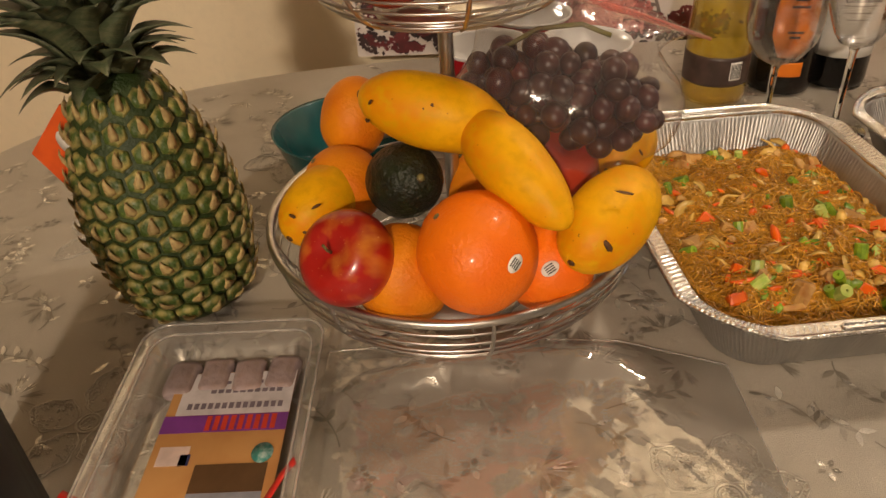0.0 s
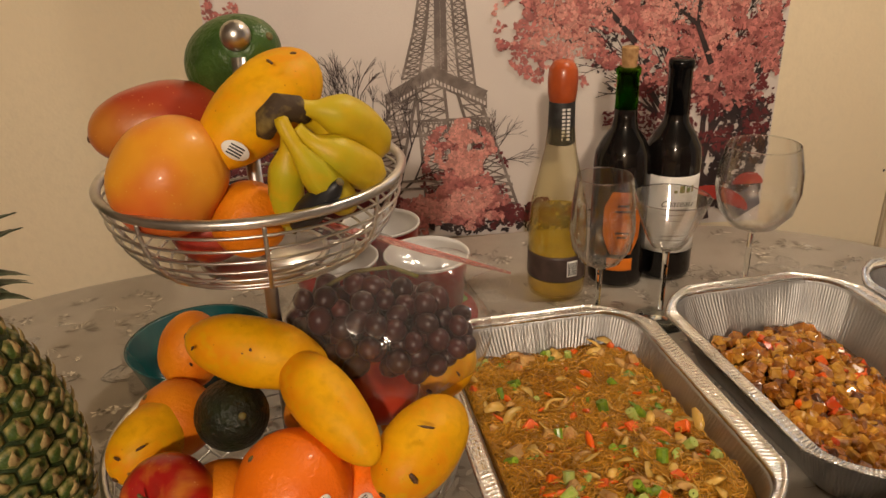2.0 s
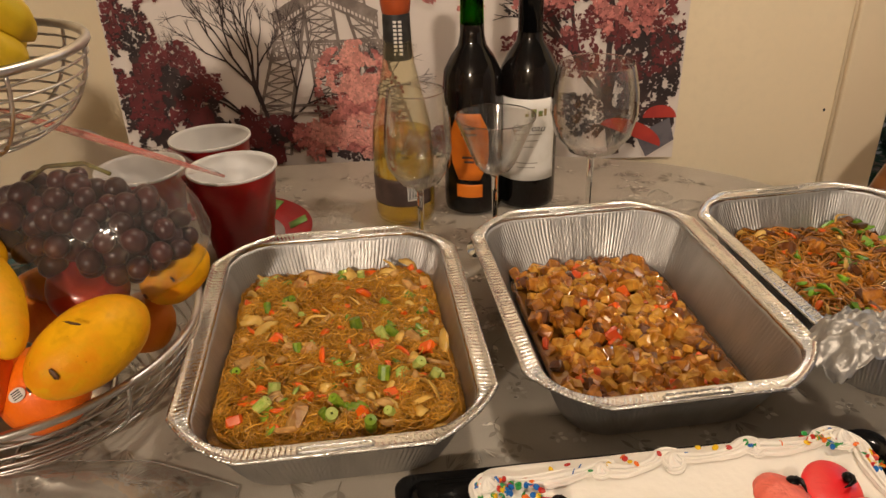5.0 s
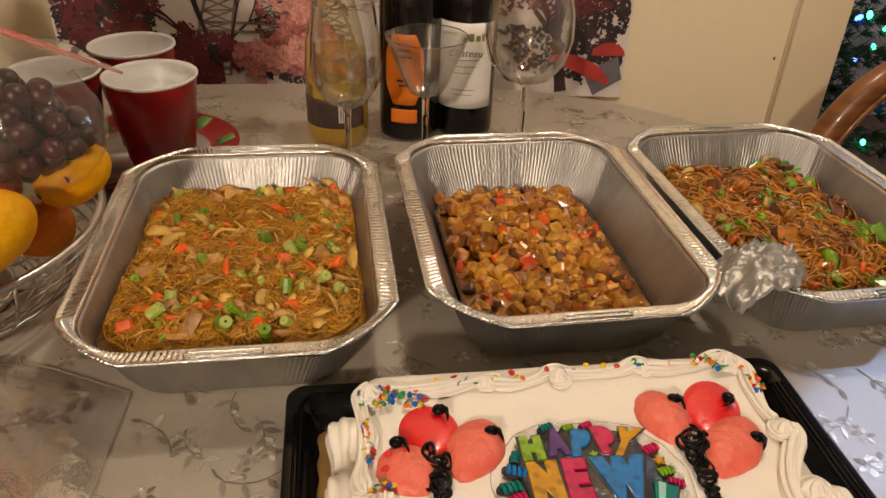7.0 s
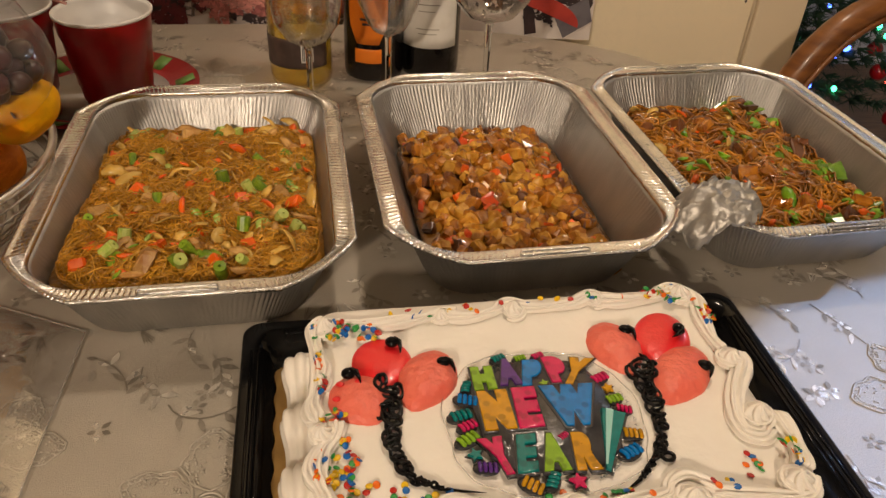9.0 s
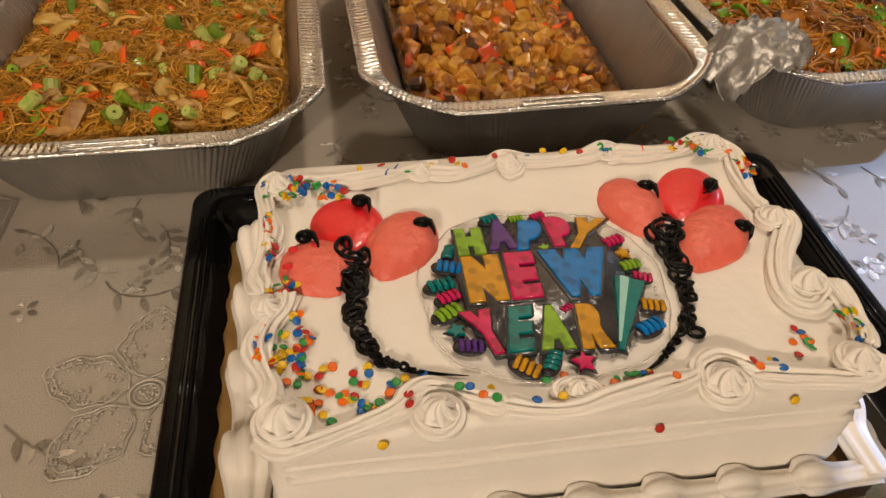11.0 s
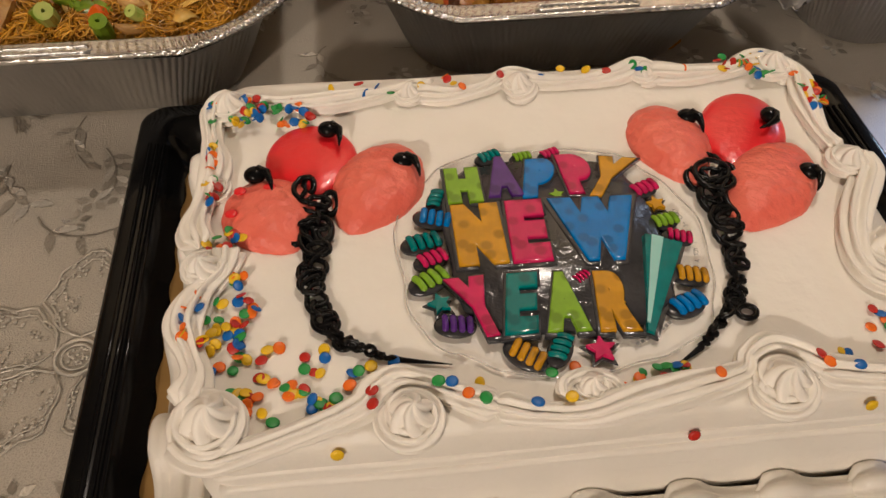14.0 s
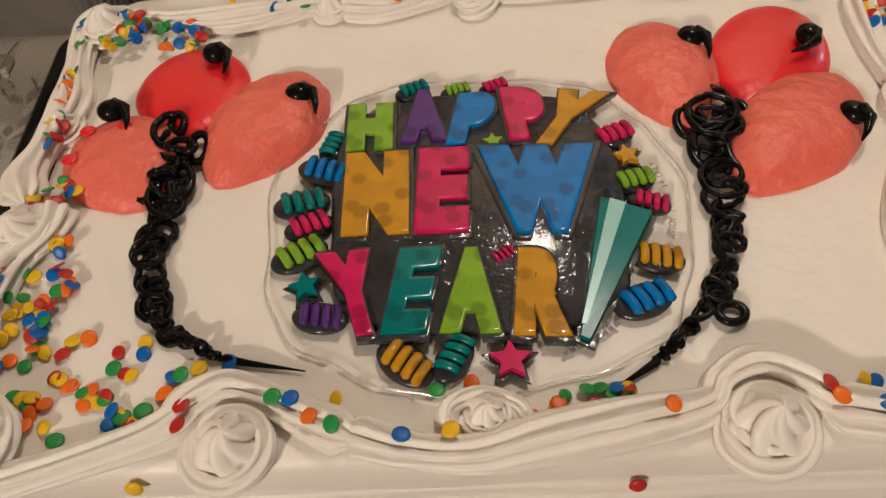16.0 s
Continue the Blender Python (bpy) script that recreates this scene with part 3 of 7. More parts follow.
def foil_tray(x, y, turn, label):
    t = thing("foil_tray", pose(x, y, TOP + 0.0006, 0, 0, turn), label, "tray", "foil trays in a row")
    sh = [tray_ring(0.080, 0.128, 0.034, 0.0), tray_ring(0.0835, 0.1315, 0.036, 0.0030, 0, 0.0004), tray_ring(0.0890, 0.1370, 0.039, 0.015, 0, 0.0011, 0.0003), tray_ring(0.0950, 0.1430, 0.041, 0.030, 0, 0.0013, 0.0005),
          tray_ring(0.1010, 0.1492, 0.043, 0.045, 0, 0.0013, 0.0005), tray_ring(0.1055, 0.1540, 0.045, 0.057, 0, 0.0011, 0.0003), tray_ring(0.1068, 0.1555, 0.045, 0.0612, 0, 0.0006)]
    part("pan", Geo().loft(sh, True, False), FOIL, t, solid=0.0005)
    rim = []
    for hw, hl, r, z, cut, rp in ((0.1066, 0.1553, 0.045, 0.0610, 0, 0), (0.1080, 0.1567, 0.046, 0.0640, 0, 0.0002), (0.1092, 0.1578, 0.047, 0.0642, 0.15, 0.0005), (0.1130, 0.1615, 0.050, 0.0638, 0.34, 0.0013), (0.1175, 0.1660, 0.053, 0.0637, 0.52, 0.0013),
                                 (0.1196, 0.1682, 0.054, 0.0640, 0.60, 0.0010), (0.1208, 0.1694, 0.055, 0.0652, 0.62, 0.0006), (0.1222, 0.1707, 0.055, 0.0657, 0.62, 0.0006), (0.1232, 0.1716, 0.055, 0.0645, 0.62, 0.0006), (0.1228, 0.1712, 0.055, 0.0628, 0.62, 0.0005)):
        rim.append(tray_ring(hw, hl, r, z, cut, rp, 0.0003))
    part("rim", Geo().loft(rim, False, False), FOIL_RIM, t, "crimped foil rim", solid=0.0004)
    for sy in (-1, 1):
        part("embossed_bar", Geo().tube([(x_, y_, 0.0) for x_, y_ in rrect(0.0265, 0.0024, 0.0022, 4)], 0.0009, 6, True), FOIL_RIM, t, m=pose(0.0, sy * 0.1632, 0.0642))
    return t


T1 = (0.567, 0.889, 7.5)
T2 = (0.8285, 0.939, 8.5)
T3 = (1.079, 0.980, 9.5)
foil_tray(*T1, "silver foil tray full of glass noodles on the tablecloth")
foil_tray(*T2, "silver foil tray half full of diced chicken stew")
foil_tray(*T3, "silver foil tray of stir-fried noodles with torn foil corner")


def food_bed(name, at, z, material_, lump, label, category, hw, hl):
    """A heaped bed of food that fills the tray's inside."""
    th = thing(name, pose(at[0], at[1], TOP + 0.001, 0, 0, at[2]), label, category)
    rings = [[(x, y, 0.0006) for x, y in resample(rrect(0.076, 0.124, 0.030, 8), 96)], [(x, y, z[0] * 0.5) for x, y in resample(rrect(hw - 0.014, hl - 0.014, 0.034, 8), 96)]]
    edge = resample(rrect(hw, hl, 0.040, 8), 96)
    for k in range(0, 15):
        s = 1 - k / 15
        rings.append([(x * s, y * s, bed_height(x * s, y * s, z, lump, hw, hl)) for x, y in edge])
    part("bed", Geo().loft(rings), material_, th)
    return th


def bed_height(x, y, z, lump, hw, hl):
    e = max(abs(x) / hw, abs(y) / hl)
    return (z[0] - z[1] * y) * (1 - 0.16 * e ** 5) + lump * noise.fractal(Vector((x * 26, y * 26, 3.1)), 0.8, 2.0, 3)


def keep_in(x, y, hw, hl, r=0.046):
    """Pulls a point back inside the tray's rounded corners."""
    x, y = max(-hw, min(hw, x)), max(-hl, min(hl, y))
    dx, dy = abs(x) - (hw - r), abs(y) - (hl - r)
    if dx > 0 and dy > 0 and math.hypot(dx, dy) > r:
        k = r / math.hypot(dx, dy)
        x, y = math.copysign(hw - r + dx * k, x), math.copysign(hl - r + dy * k, y)
    return x, y


def strands(n, hw, hl, z, lump, r, ln, seed, curl, lift):
    """Noodles: thin curling tubes that lie in the bed."""
    rnd = random.Random(seed)
    g = Geo()
    for _ in range(n):
        x, y = rnd.uniform(-hw, hw) * 0.95, rnd.uniform(-hl, hl) * 0.95
        a, k, pts = rnd.uniform(0, 6.28), rnd.uniform(-curl, curl), []
        steps = 9
        h0, ph = rnd.uniform(-0.3, 1.0) * lift, rnd.uniform(0, 6)
        for i in range(steps):
            cx, cy = keep_in(x, y, hw * 0.98, hl * 0.98)
            pts.append((cx, cy, bed_height(cx, cy, z, lump, hw, hl) + h0 * math.sin(math.pi * i / (steps - 1)) + 0.25 * lift * math.sin(ph + i * 1.3)))
            x, y, a = x + math.cos(a) * ln / steps, y + math.sin(a) * ln / steps, a + k + rnd.uniform(-0.3, 0.3)
        g.tube(pts, r * rnd.uniform(0.8, 1.2), 3)
    return g


def bits(th, name, meshes, n, hw, hl, z, lump, seed, up=0.002, size=(0.8, 1.25), label="", clump=0):
    rnd = random.Random(seed)
    spots = [(rnd.uniform(-hw, hw) * 0.85, rnd.uniform(-hl, hl) * 0.88) for _ in range(clump)] if clump else []
    for _ in range(n):
        x, y = rnd.uniform(-hw, hw) * 0.92, rnd.uniform(-hl, hl) * 0.93
        if spots and rnd.random() < 0.7:
            cx, cy = rnd.choice(spots)
            x, y = max(-hw * 0.92, min(hw * 0.92, cx + rnd.gauss(0, 0.009))), max(-hl * 0.93, min(hl * 0.93, cy + rnd.gauss(0, 0.009)))
        x, y = keep_in(x, y, hw * 0.92, hl * 0.93)
        s = rnd.uniform(*size)
        m = pose(x, y, bed_height(x, y, z, lump, hw, hl) + up * rnd.uniform(0.4, 1.2), rnd.uniform(-50, 50), rnd.uniform(-50, 50), rnd.uniform(0, 360)) @ Matrix.Scale(s, 4)
        part(name, rnd.choice(meshes), None, th, label, m=m)


def chunk(rx, ry, rz, seed, warp=0.25):
    """An uneven cut cube with softened corners."""
    rnd = random.Random(seed)
    g = Geo()
    c = 0.72
    for z, k in ((-1, c), (-c, 1), (c, 1), (1, c)):
        for x, y in ((c, 1), (-c, 1), (-1, c), (-1, -c), (-c, -1), (c, -1), (1, -c), (1, c)):
            j = [1 + warp * rnd.uniform(-0.55, 0.55) for _ in range(3)]
            g.v.append((x * k * rx * j[0], y * k * ry * j[1], z * rz * j[2]))
    for a in range(3):
        for i in range(8):
            g.f.append((a * 8 + i, a * 8 + (i + 1) % 8, a * 8 + 8 + (i + 1) % 8, a * 8 + 8 + i))
    g.f += [tuple(reversed(range(8))), tuple(range(24, 32))]
    return g


def ring_piece(r, h, wall):
    return Geo().lathe([(r - wall, 0), (r, 0.0003), (r * 1.02, h * 0.5), (r, h - 0.0003), (r - wall, h), (r - wall, 0)], 10, cap0=False, cap1=False)


def strip(ln, wd, th_, bend):
    return Geo().tube([(ln * (u - 0.5), bend * math.sin(u * 3.1), 0.4 * bend * math.sin(u * 5)) for u in np.linspace(0, 1, 6)], [wd * 0.4, wd, wd, wd * 0.9, wd * 0.8, wd * 0.3], 6, flat=th_)


SCALLION = material("scallion_green", (0.21, 0.32, 0.018), 0.4, second=(0.07, 0.16, 0.010), scale=150, vary=0.35, coat=0.2)
SCALLION_PALE = material("scallion_pale", (0.46, 0.52, 0.13), 0.4, second=(0.25, 0.42, 0.05), scale=150, vary=0.2, coat=0.2)
CARROT = material("carrot", (0.76, 0.125, 0.003), 0.36, second=(0.66, 0.085, 0.003), scale=160, vary=0.2, coat=0.1)
CABBAGE = material("cabbage", (0.66, 0.44, 0.11), 0.4, second=(0.56, 0.30, 0.04), scale=90, vary=0.2, coat=0.2)
CHICKEN = material("chicken_shred", (0.52, 0.30, 0.09), 0.45, second=(0.36, 0.15, 0.03), scale=140, vary=0.25, bump=0.0008, bump_scale=400)
GLASS_NOODLE = material("glass_noodle", (0.58, 0.285, 0.020), 0.30, second=(0.42, 0.18, 0.010), scale=22, coat=0.12, island=0.25)
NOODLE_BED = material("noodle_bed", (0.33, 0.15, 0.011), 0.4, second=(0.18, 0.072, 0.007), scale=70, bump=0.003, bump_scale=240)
LO_MEIN = material("egg_noodle", (0.44, 0.18, 0.014), 0.28, second=(0.18, 0.055, 0.005), scale=40, coat=0.4, island=0.5)
SAUCE = material("brown_sauce", (0.19, 0.078, 0.010), 0.16, second=(0.15, 0.055, 0.007), scale=45, bump=0.002, bump_scale=90, coat=0.5)
STEW_A = material("stew_chicken", (0.40, 0.15, 0.012), 0.24, second=(0.20, 0.055, 0.005), scale=110, vary=0.3, coat=0.6, bump=0.001, bump_scale=300)
STEW_B = material("stew_potato", (0.58, 0.30, 0.040), 0.24, second=(0.36, 0.13, 0.010), scale=110, vary=0.25, coat=0.4)
STEW_D = material("stew_dark", (0.14, 0.045, 0.010), 0.28, second=(0.08, 0.03, 0.012), scale=110, vary=0.3, coat=0.4)
PEPPER = material("red_pepper", (0.58, 0.06, 0.008), 0.25, second=(0.44, 0.09, 0.012), scale=80, vary=0.2, coat=0.5)

ringm = [mesh_of(ring_piece(0.0040, 0.0095, 0.0030), SCALLION, smooth=False), mesh_of(ring_piece(0.0034, 0.0120, 0.0026), SCALLION, smooth=False), mesh_of(strip(0.013, 0.0052, 0.15, 0.002), SCALLION), mesh_of(chunk(0.0055, 0.0042, 0.0016, 71, 0.4), SCALLION, smooth=False),
         mesh_of(strip(0.012, 0.0042, 0.25, 0.002), SCALLION)]
palem = [mesh_of(ring_piece(0.0038, 0.011, 0.0030), SCALLION_PALE, smooth=False), mesh_of(strip(0.012, 0.0055, 0.3, 0.002), SCALLION_PALE)]
carrotm = [mesh_of(strip(0.018, 0.0026, 0.6, 0.003), CARROT), mesh_of(chunk(0.0048, 0.0042, 0.003, 1), CARROT, smooth=False), mesh_of(strip(0.012, 0.0032, 0.6, 0.001), CARROT)]
cabm = [mesh_of(strip(0.024, 0.0042, 0.12, 0.007), CABBAGE), mesh_of(strip(0.015, 0.0064, 0.10, 0.004), CABBAGE), mesh_of(strip(0.034, 0.0020, 0.3, 0.010), CABBAGE)]
chickm = [mesh_of(strip(0.020, 0.0034, 0.7, 0.003), CHICKEN), mesh_of(chunk(0.007, 0.0046, 0.004, 8, 0.4), CHICKEN, smooth=False)]

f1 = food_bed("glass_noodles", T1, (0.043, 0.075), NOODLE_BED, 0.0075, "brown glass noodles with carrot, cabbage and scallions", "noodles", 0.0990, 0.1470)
part("noodle_tangle", strands(9500, 0.097, 0.145, (0.043, 0.075), 0.0075, 0.00046, 0.040, 11, 1.1, 0.0050), GLASS_NOODLE, f1, "thin translucent brown noodles")["kind"] = "stuff"
part("pale_noodle_tangle", strands(1500, 0.096, 0.144, (0.0445, 0.075), 0.0075, 0.0005, 0.035, 12, 1.3, 0.0055), material("pale_glass_noodle", (0.64, 0.34, 0.05), 0.26, second=(0.54, 0.25, 0.025), scale=30, coat=0.2, island=0.4), f1, "pale glossy noodles")["kind"] = "stuff"
A1 = (0.097, 0.145, (0.044, 0.075), 0.0075)
bits(f1, "scallion_piece", ringm, 46, *A1, 21, 0.0010, (0.85, 1.35), clump=14)
bits(f1, "pale_scallion", palem, 26, *A1, 22, 0.0004, (0.8, 1.3), clump=10)
bits(f1, "carrot_piece", carrotm, 56, *A1, 23, 0.0009, (0.85, 1.5))
bits(f1, "cabbage_piece", cabm, 84, *A1, 24, 0.0014, (0.6, 1.35))
bits(f1, "chicken_shred", chickm, 40, *A1, 25, 0.0006, (0.8, 1.5))

f2 = food_bed("chicken_stew", T2, (0.0125, 0.0), SAUCE, 0.002, "diced chicken and vegetables in brown sauce", "stew", 0.0835, 0.1315)
stewm = [mesh_of(chunk(0.0078, 0.0066, 0.0056, 11, 0.3), STEW_A, smooth=False), mesh_of(chunk(0.0066, 0.0072, 0.005, 17, 0.3), STEW_A, smooth=False), mesh_of(chunk(0.0078, 0.0064, 0.0058, 14, 0.2), STEW_B, smooth=False), mesh_of(chunk(0.0062, 0.0058, 0.005, 15, 0.3), STEW_B, smooth=False),
         mesh_of(chunk(0.0066, 0.0058, 0.005, 16, 0.35), STEW_D, smooth=False)]
pepm = [mesh_of(chunk(0.007, 0.006, 0.0026, 31, 0.3), PEPPER, smooth=False), mesh_of(chunk(0.006, 0.005, 0.004, 33, 0.2), CARROT, smooth=False)]


def stew_pile():
    rnd = random.Random(31)
    for i in range(470):
        x, y = rnd.uniform(-0.075, 0.073), rnd.uniform(-0.122, 0.121)
        heap = max(0.0, 1 - ((x + 0.012) / 0.082) ** 2 - ((y - 0.045) / 0.10) ** 2)
        red = rnd.random() < 0.13
        m = pose(x, y, 0.0125 + heap * 0.017 * rnd.uniform(0.6, 1.1), rnd.uniform(-60, 60), rnd.uniform(-60, 60), rnd.uniform(0, 360)) @ Matrix.Scale(rnd.uniform(0.68, 1.12), 4)
        part("pepper_piece" if red else "stew_cube", rnd.choice(pepm if red else stewm[:4] + stewm), None, f2, m=m)


stew_pile()
A3 = (0.088, 0.136, (0.030, 0.0), 0.009)
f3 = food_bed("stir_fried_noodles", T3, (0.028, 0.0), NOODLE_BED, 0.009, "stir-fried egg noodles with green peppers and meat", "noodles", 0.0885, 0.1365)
part("noodle_tangle", strands(1300, 0.087, 0.135, (0.031, 0.0), 0.009, 0.0014, 0.065, 51, 0.9, 0.007), LO_MEIN, f3, "thick brown egg noodles")["kind"] = "stuff"
PEPPER_GREEN = material("pepper_green", (0.16, 0.32, 0.012), 0.36, second=(0.06, 0.18, 0.008), scale=120, vary=0.4, coat=0.3)
greenm = [mesh_of(chunk(0.009, 0.006, 0.0024, 41, 0.5), PEPPER_GREEN, smooth=False), mesh_of(strip(0.022, 0.005, 0.3, 0.004), PEPPER_GREEN), mesh_of(chunk(0.006, 0.005, 0.002, 43, 0.5), PEPPER_GREEN, smooth=False)]
bits(f3, "green_pepper_piece", greenm, 74, *A3, 52, 0.005, (0.7, 1.2), clump=16)
bits(f3, "carrot_strip", carrotm[:1] + carrotm[2:], 26, *A3, 53, 0.004, (0.9, 1.5))
bits(f3, "meat_piece", [mesh_of(chunk(0.010, 0.007, 0.004, 61, 0.4), STEW_D, smooth=False), mesh_of(chunk(0.008, 0.007, 0.004, 62, 0.4), STEW_A, smooth=False)], 44, *A3, 54, 0.004)
bits(f3, "cabbage_piece", cabm, 30, *A3, 55, 0.004)

SCRAP = material("dull_foil", (0.40, 0.385, 0.36), 0.42, 0.6, second=(0.34, 0.325, 0.30), scale=40, rough_var=0.12, bump=0.0015, bump_scale=120)
# torn scrap of foil folded over the corner of the third tray
def foil_scrap():
    rnd = random.Random(9)
    n, v, f = 26, [], []
    for i in range(n):
        for j in range(n):
            u, w = i / (n - 1) - 0.5, j / (n - 1) - 0.5
            k = 1.12 - 0.35 * (abs(u) + abs(w)) ** 2 + 0.2 * noise.noise(Vector((u * 4, w * 4, 7)))
            z = 0.016 * (0.25 - u * u - w * w) * 2.2 + 0.009 * noise.noise(Vector((u * 7, w * 7, 1))) + 0.009 * abs(noise.noise(Vector((u * 11, w * 11, 2)))) + 0.0012 * noise.noise(Vector((u * 22, w * 22, 2)))
            if u < -0.15:
                z -= (abs(u) - 0.15) * 0.06
            v.append((u * 0.082 * k, w * 0.066 * k, z))
    for i in range(n - 1):
        for j in range(n - 1):
            f.append((i * n + j, (i + 1) * n + j, (i + 1) * n + j + 1, i * n + j + 1))
    return Geo().add(v, f)


scrap = thing("foil_scrap", pose(0.994, 0.836, 0.8225, 4, -4, 20) @ Matrix.Scale(0.88, 4), "crumpled scrap of foil on the tray corner", "foil")
sheet = foil_scrap()
part("crumpled_sheet", sheet, SCRAP, scrap, solid=0.0004)
part("torn_edge", Geo().tube([sheet.v[k] for k in range(26)] + [sheet.v[k * 26 + 25] for k in range(1, 26)], 0.0007, 5), SCRAP, scrap)

# ---- two-tier fruit basket ----
BX, BY = 0.303, 0.860
basket = thing("fruit_basket", pose(BX, BY, TOP), "two-tier satin steel wire fruit basket", "fruit basket")


def wire_bowl(name, z_low, z_rim, r_low, r_rim, ribs, hoops, thick):
    b = part(name, Geo().tube(arc((0, 0), r_rim, 64, z=z_rim), thick, 10, True), STEEL, basket)
    part("base_ring", Geo().tube(arc((0, 0), r_low, 40, z=z_low), thick * 0.8, 8, True), STEEL, b)
    part("base_plate", Geo().lathe([(0.004, z_low), (r_low, z_low), (r_low, z_low + 0.002), (0.004, z_low + 0.002)], 32), STEEL, b)

    def at(u):
        return r_low + (r_rim - r_low) * math.sin(u * math.pi / 2) ** 0.85, z_low + (z_rim - z_low) * (1 - math.cos(u * math.pi / 2)) ** 0.9

    for k in range(1, hoops + 1):
        r, z = at(k / (hoops + 1))
        part("hoop", Geo().tube(arc((0, 0), r, 56, z=z), 0.0011, 6, True), STEEL, b)
    rib = Geo().tube([(at(u)[0], 0, at(u)[1]) for u in np.linspace(0, 1, 14)], 0.0016, 6)
    me = mesh_of(rib, STEEL)
    for k in range(ribs):
        part("rib", me, None, b, m=pose(0, 0, 0, 0, 0, 12 + 360 * k / ribs))
    return b


wire_bowl("lower_bowl", 0.006, 0.080, 0.062, 0.148, 8, 9, 0.0034)
wire_bowl("upper_bowl", 0.243, 0.310, 0.046, 0.107, 8, 9, 0.0036)
part("pole", Geo().lathe([(0.0055, 0.008), (0.0055, 0.39)], 16), STEEL, basket)
part("knob", Geo().ball(0.0105, 0.0105, 0.0105, pose(0, 0, 0.404)), STEEL, basket, "polished steel ball knob")


def sticker(parent, m, w=0.013, h=0.0095):
    s = part("sticker", Geo().lathe([(0.5, 0), (0.49, 0.02)], 24, Matrix.Diagonal((w, h, 0.02, 1))), WHITE_LABEL, parent, "small white fruit sticker with dark bars", m=m)
    g = Geo()
    for k in range(4):
        g.box(-w * 0.26, w * 0.26, (k - 1.7) * h * 0.17, (k - 1.7) * h * 0.17 + h * 0.08, 0.0005, 0.0007)
    part("barcode", g, BLACK_INK, s)


def orange(c, r, mat_=None, seed=0, label="ripe orange with pitted peel in the wire basket", st=None):
    o = thing("orange", Matrix.Translation(c), label, "orange", "oranges in the basket")
    part("peel", Geo().ball(r, r, r * 0.96, pose(0, 0, 0, 20 + seed * 31, 15, seed * 50), 36, 22, 0.03, 2.0, seed), mat_ or ORANGE, o)
    part("stem_button", Geo().ball(0.0026, 0.0026, 0.0012, seg=8, rows=6), GRAPE_STEM, o, m=pose(-r * 0.62, -r * 0.1, r * 0.76, 0, -40, 0))
    if st:
        d = Vector(st).normalized()
        sticker(o, Matrix.Translation(d * (r * 1.004)) @ d.to_track_quat("Z", "Y").to_matrix().to_4x4() @ pose(0, 0, 0, 0, 0, 35))
    return o


def mango(a, b, ra, rb, mat_, label, seed=0, spots=(), cat="mango", belly=0.0, st=None):
    """A mango between two ends, thicker at the first, with its bruises."""
    a, b = Vector(a), Vector(b)
    axis = b - a
    ln = axis.length + ra + rb
    m = Matrix.Translation((a + b) / 2) @ axis.to_track_quat("Z", "Y").to_matrix().to_4x4()
    o = thing("mango", m, label, cat, "mangoes in the basket")

    def shape(p, d):
        u = (d.z + 1) / 2
        w = ra + (rb - ra) * u
        k = 1 + 0.05 * noise.noise(d * 1.8 + Vector((seed, 0, 0)))
        return Vector((d.x * w * k + belly * math.sin(math.pi * u), d.y * w * k, d.z * ln / 2))

    part("skin", Geo().ball(1, 1, 1, seg=36, rows=24, shape=shape), mat_, o)
    part("stem_scar", Geo().ball(0.0030, 0.0026, 0.0012, seg=10, rows=6), MANGO_SPOT, o, m=pose(0, 0, -ln / 2))
    inv = m.inverted()
    for n_, (p, sx, sy) in enumerate(spots):
        q = inv @ Vector(p)
        d = Vector((q.x - belly, q.y, q.z * 0.5)).normalized()
        part("bruise", Geo().ball(sx, sy, 0.0006, seg=12, rows=6, warp=0.5, freq=2, seed=n_), MANGO_SPOT, o, "dark bruise", m=Matrix.Translation(q) @ d.to_track_quat("Z", "Y").to_matrix().to_4x4() @ pose(0, 0, 0, 0, 0, 70 * n_))
    if st:
        q = inv @ Vector(st)
        d = Vector((q.x, q.y, 0.3 * q.z)).normalized()
        sticker(o, Matrix.Translation(q) @ d.to_track_quat("Z", "Y").to_matrix().to_4x4() @ pose(0, 0, 0, 0, 0, 20), 0.019, 0.012)
    return o


def apple(c, r, mat_, label, tilt=(0, 0, 0)):
    o = thing("apple", Matrix.Translation(c) @ pose(0, 0, 0, *tilt), label, "apple", "apples in the basket")

    def shape(p, d):
        dip = 0.34 * math.exp(-((1 - d.z) / 0.10)) + 0.22 * math.exp(-((1 + d.z) / 0.07))
        return Vector((d.x * r * (1.03 + 0.06 * d.z), d.y * r * (1.03 + 0.06 * d.z), d.z * r * 0.94 * (1 - dip)))

    part("skin", Geo().ball(1, 1, 1, seg=36, rows=30, shape=shape), mat_, o)
    part("stalk", Geo().tube([(0, 0, r * 0.55), (0.001, 0, r * 0.8), (0.003, 0.001, r * 1.0)], 0.0011, 6), GRAPE_STEM, o)
    return o


orange((0.324, 0.744, 0.865), 0.0412, seed=1, label="large bright orange with a white sticker", st=(0.55, -0.75, 0.32))
orange((0.271, 0.757, 0.838), 0.0365, ORANGE_DULL, 2)
orange((0.372, 0.768, 0.836), 0.0330, ORANGE, 3, "orange with a small white sticker", st=(-0.02, -0.8, 0.5))
orange((0.222, 0.830, 0.868), 0.0310, ORANGE_DULL, 4)
orange((0.405, 0.872, 0.824), 0.0270, ORANGE_DULL, 5)
orange((0.330, 0.870, 0.845), 0.0340, ORANGE_DULL, 6)
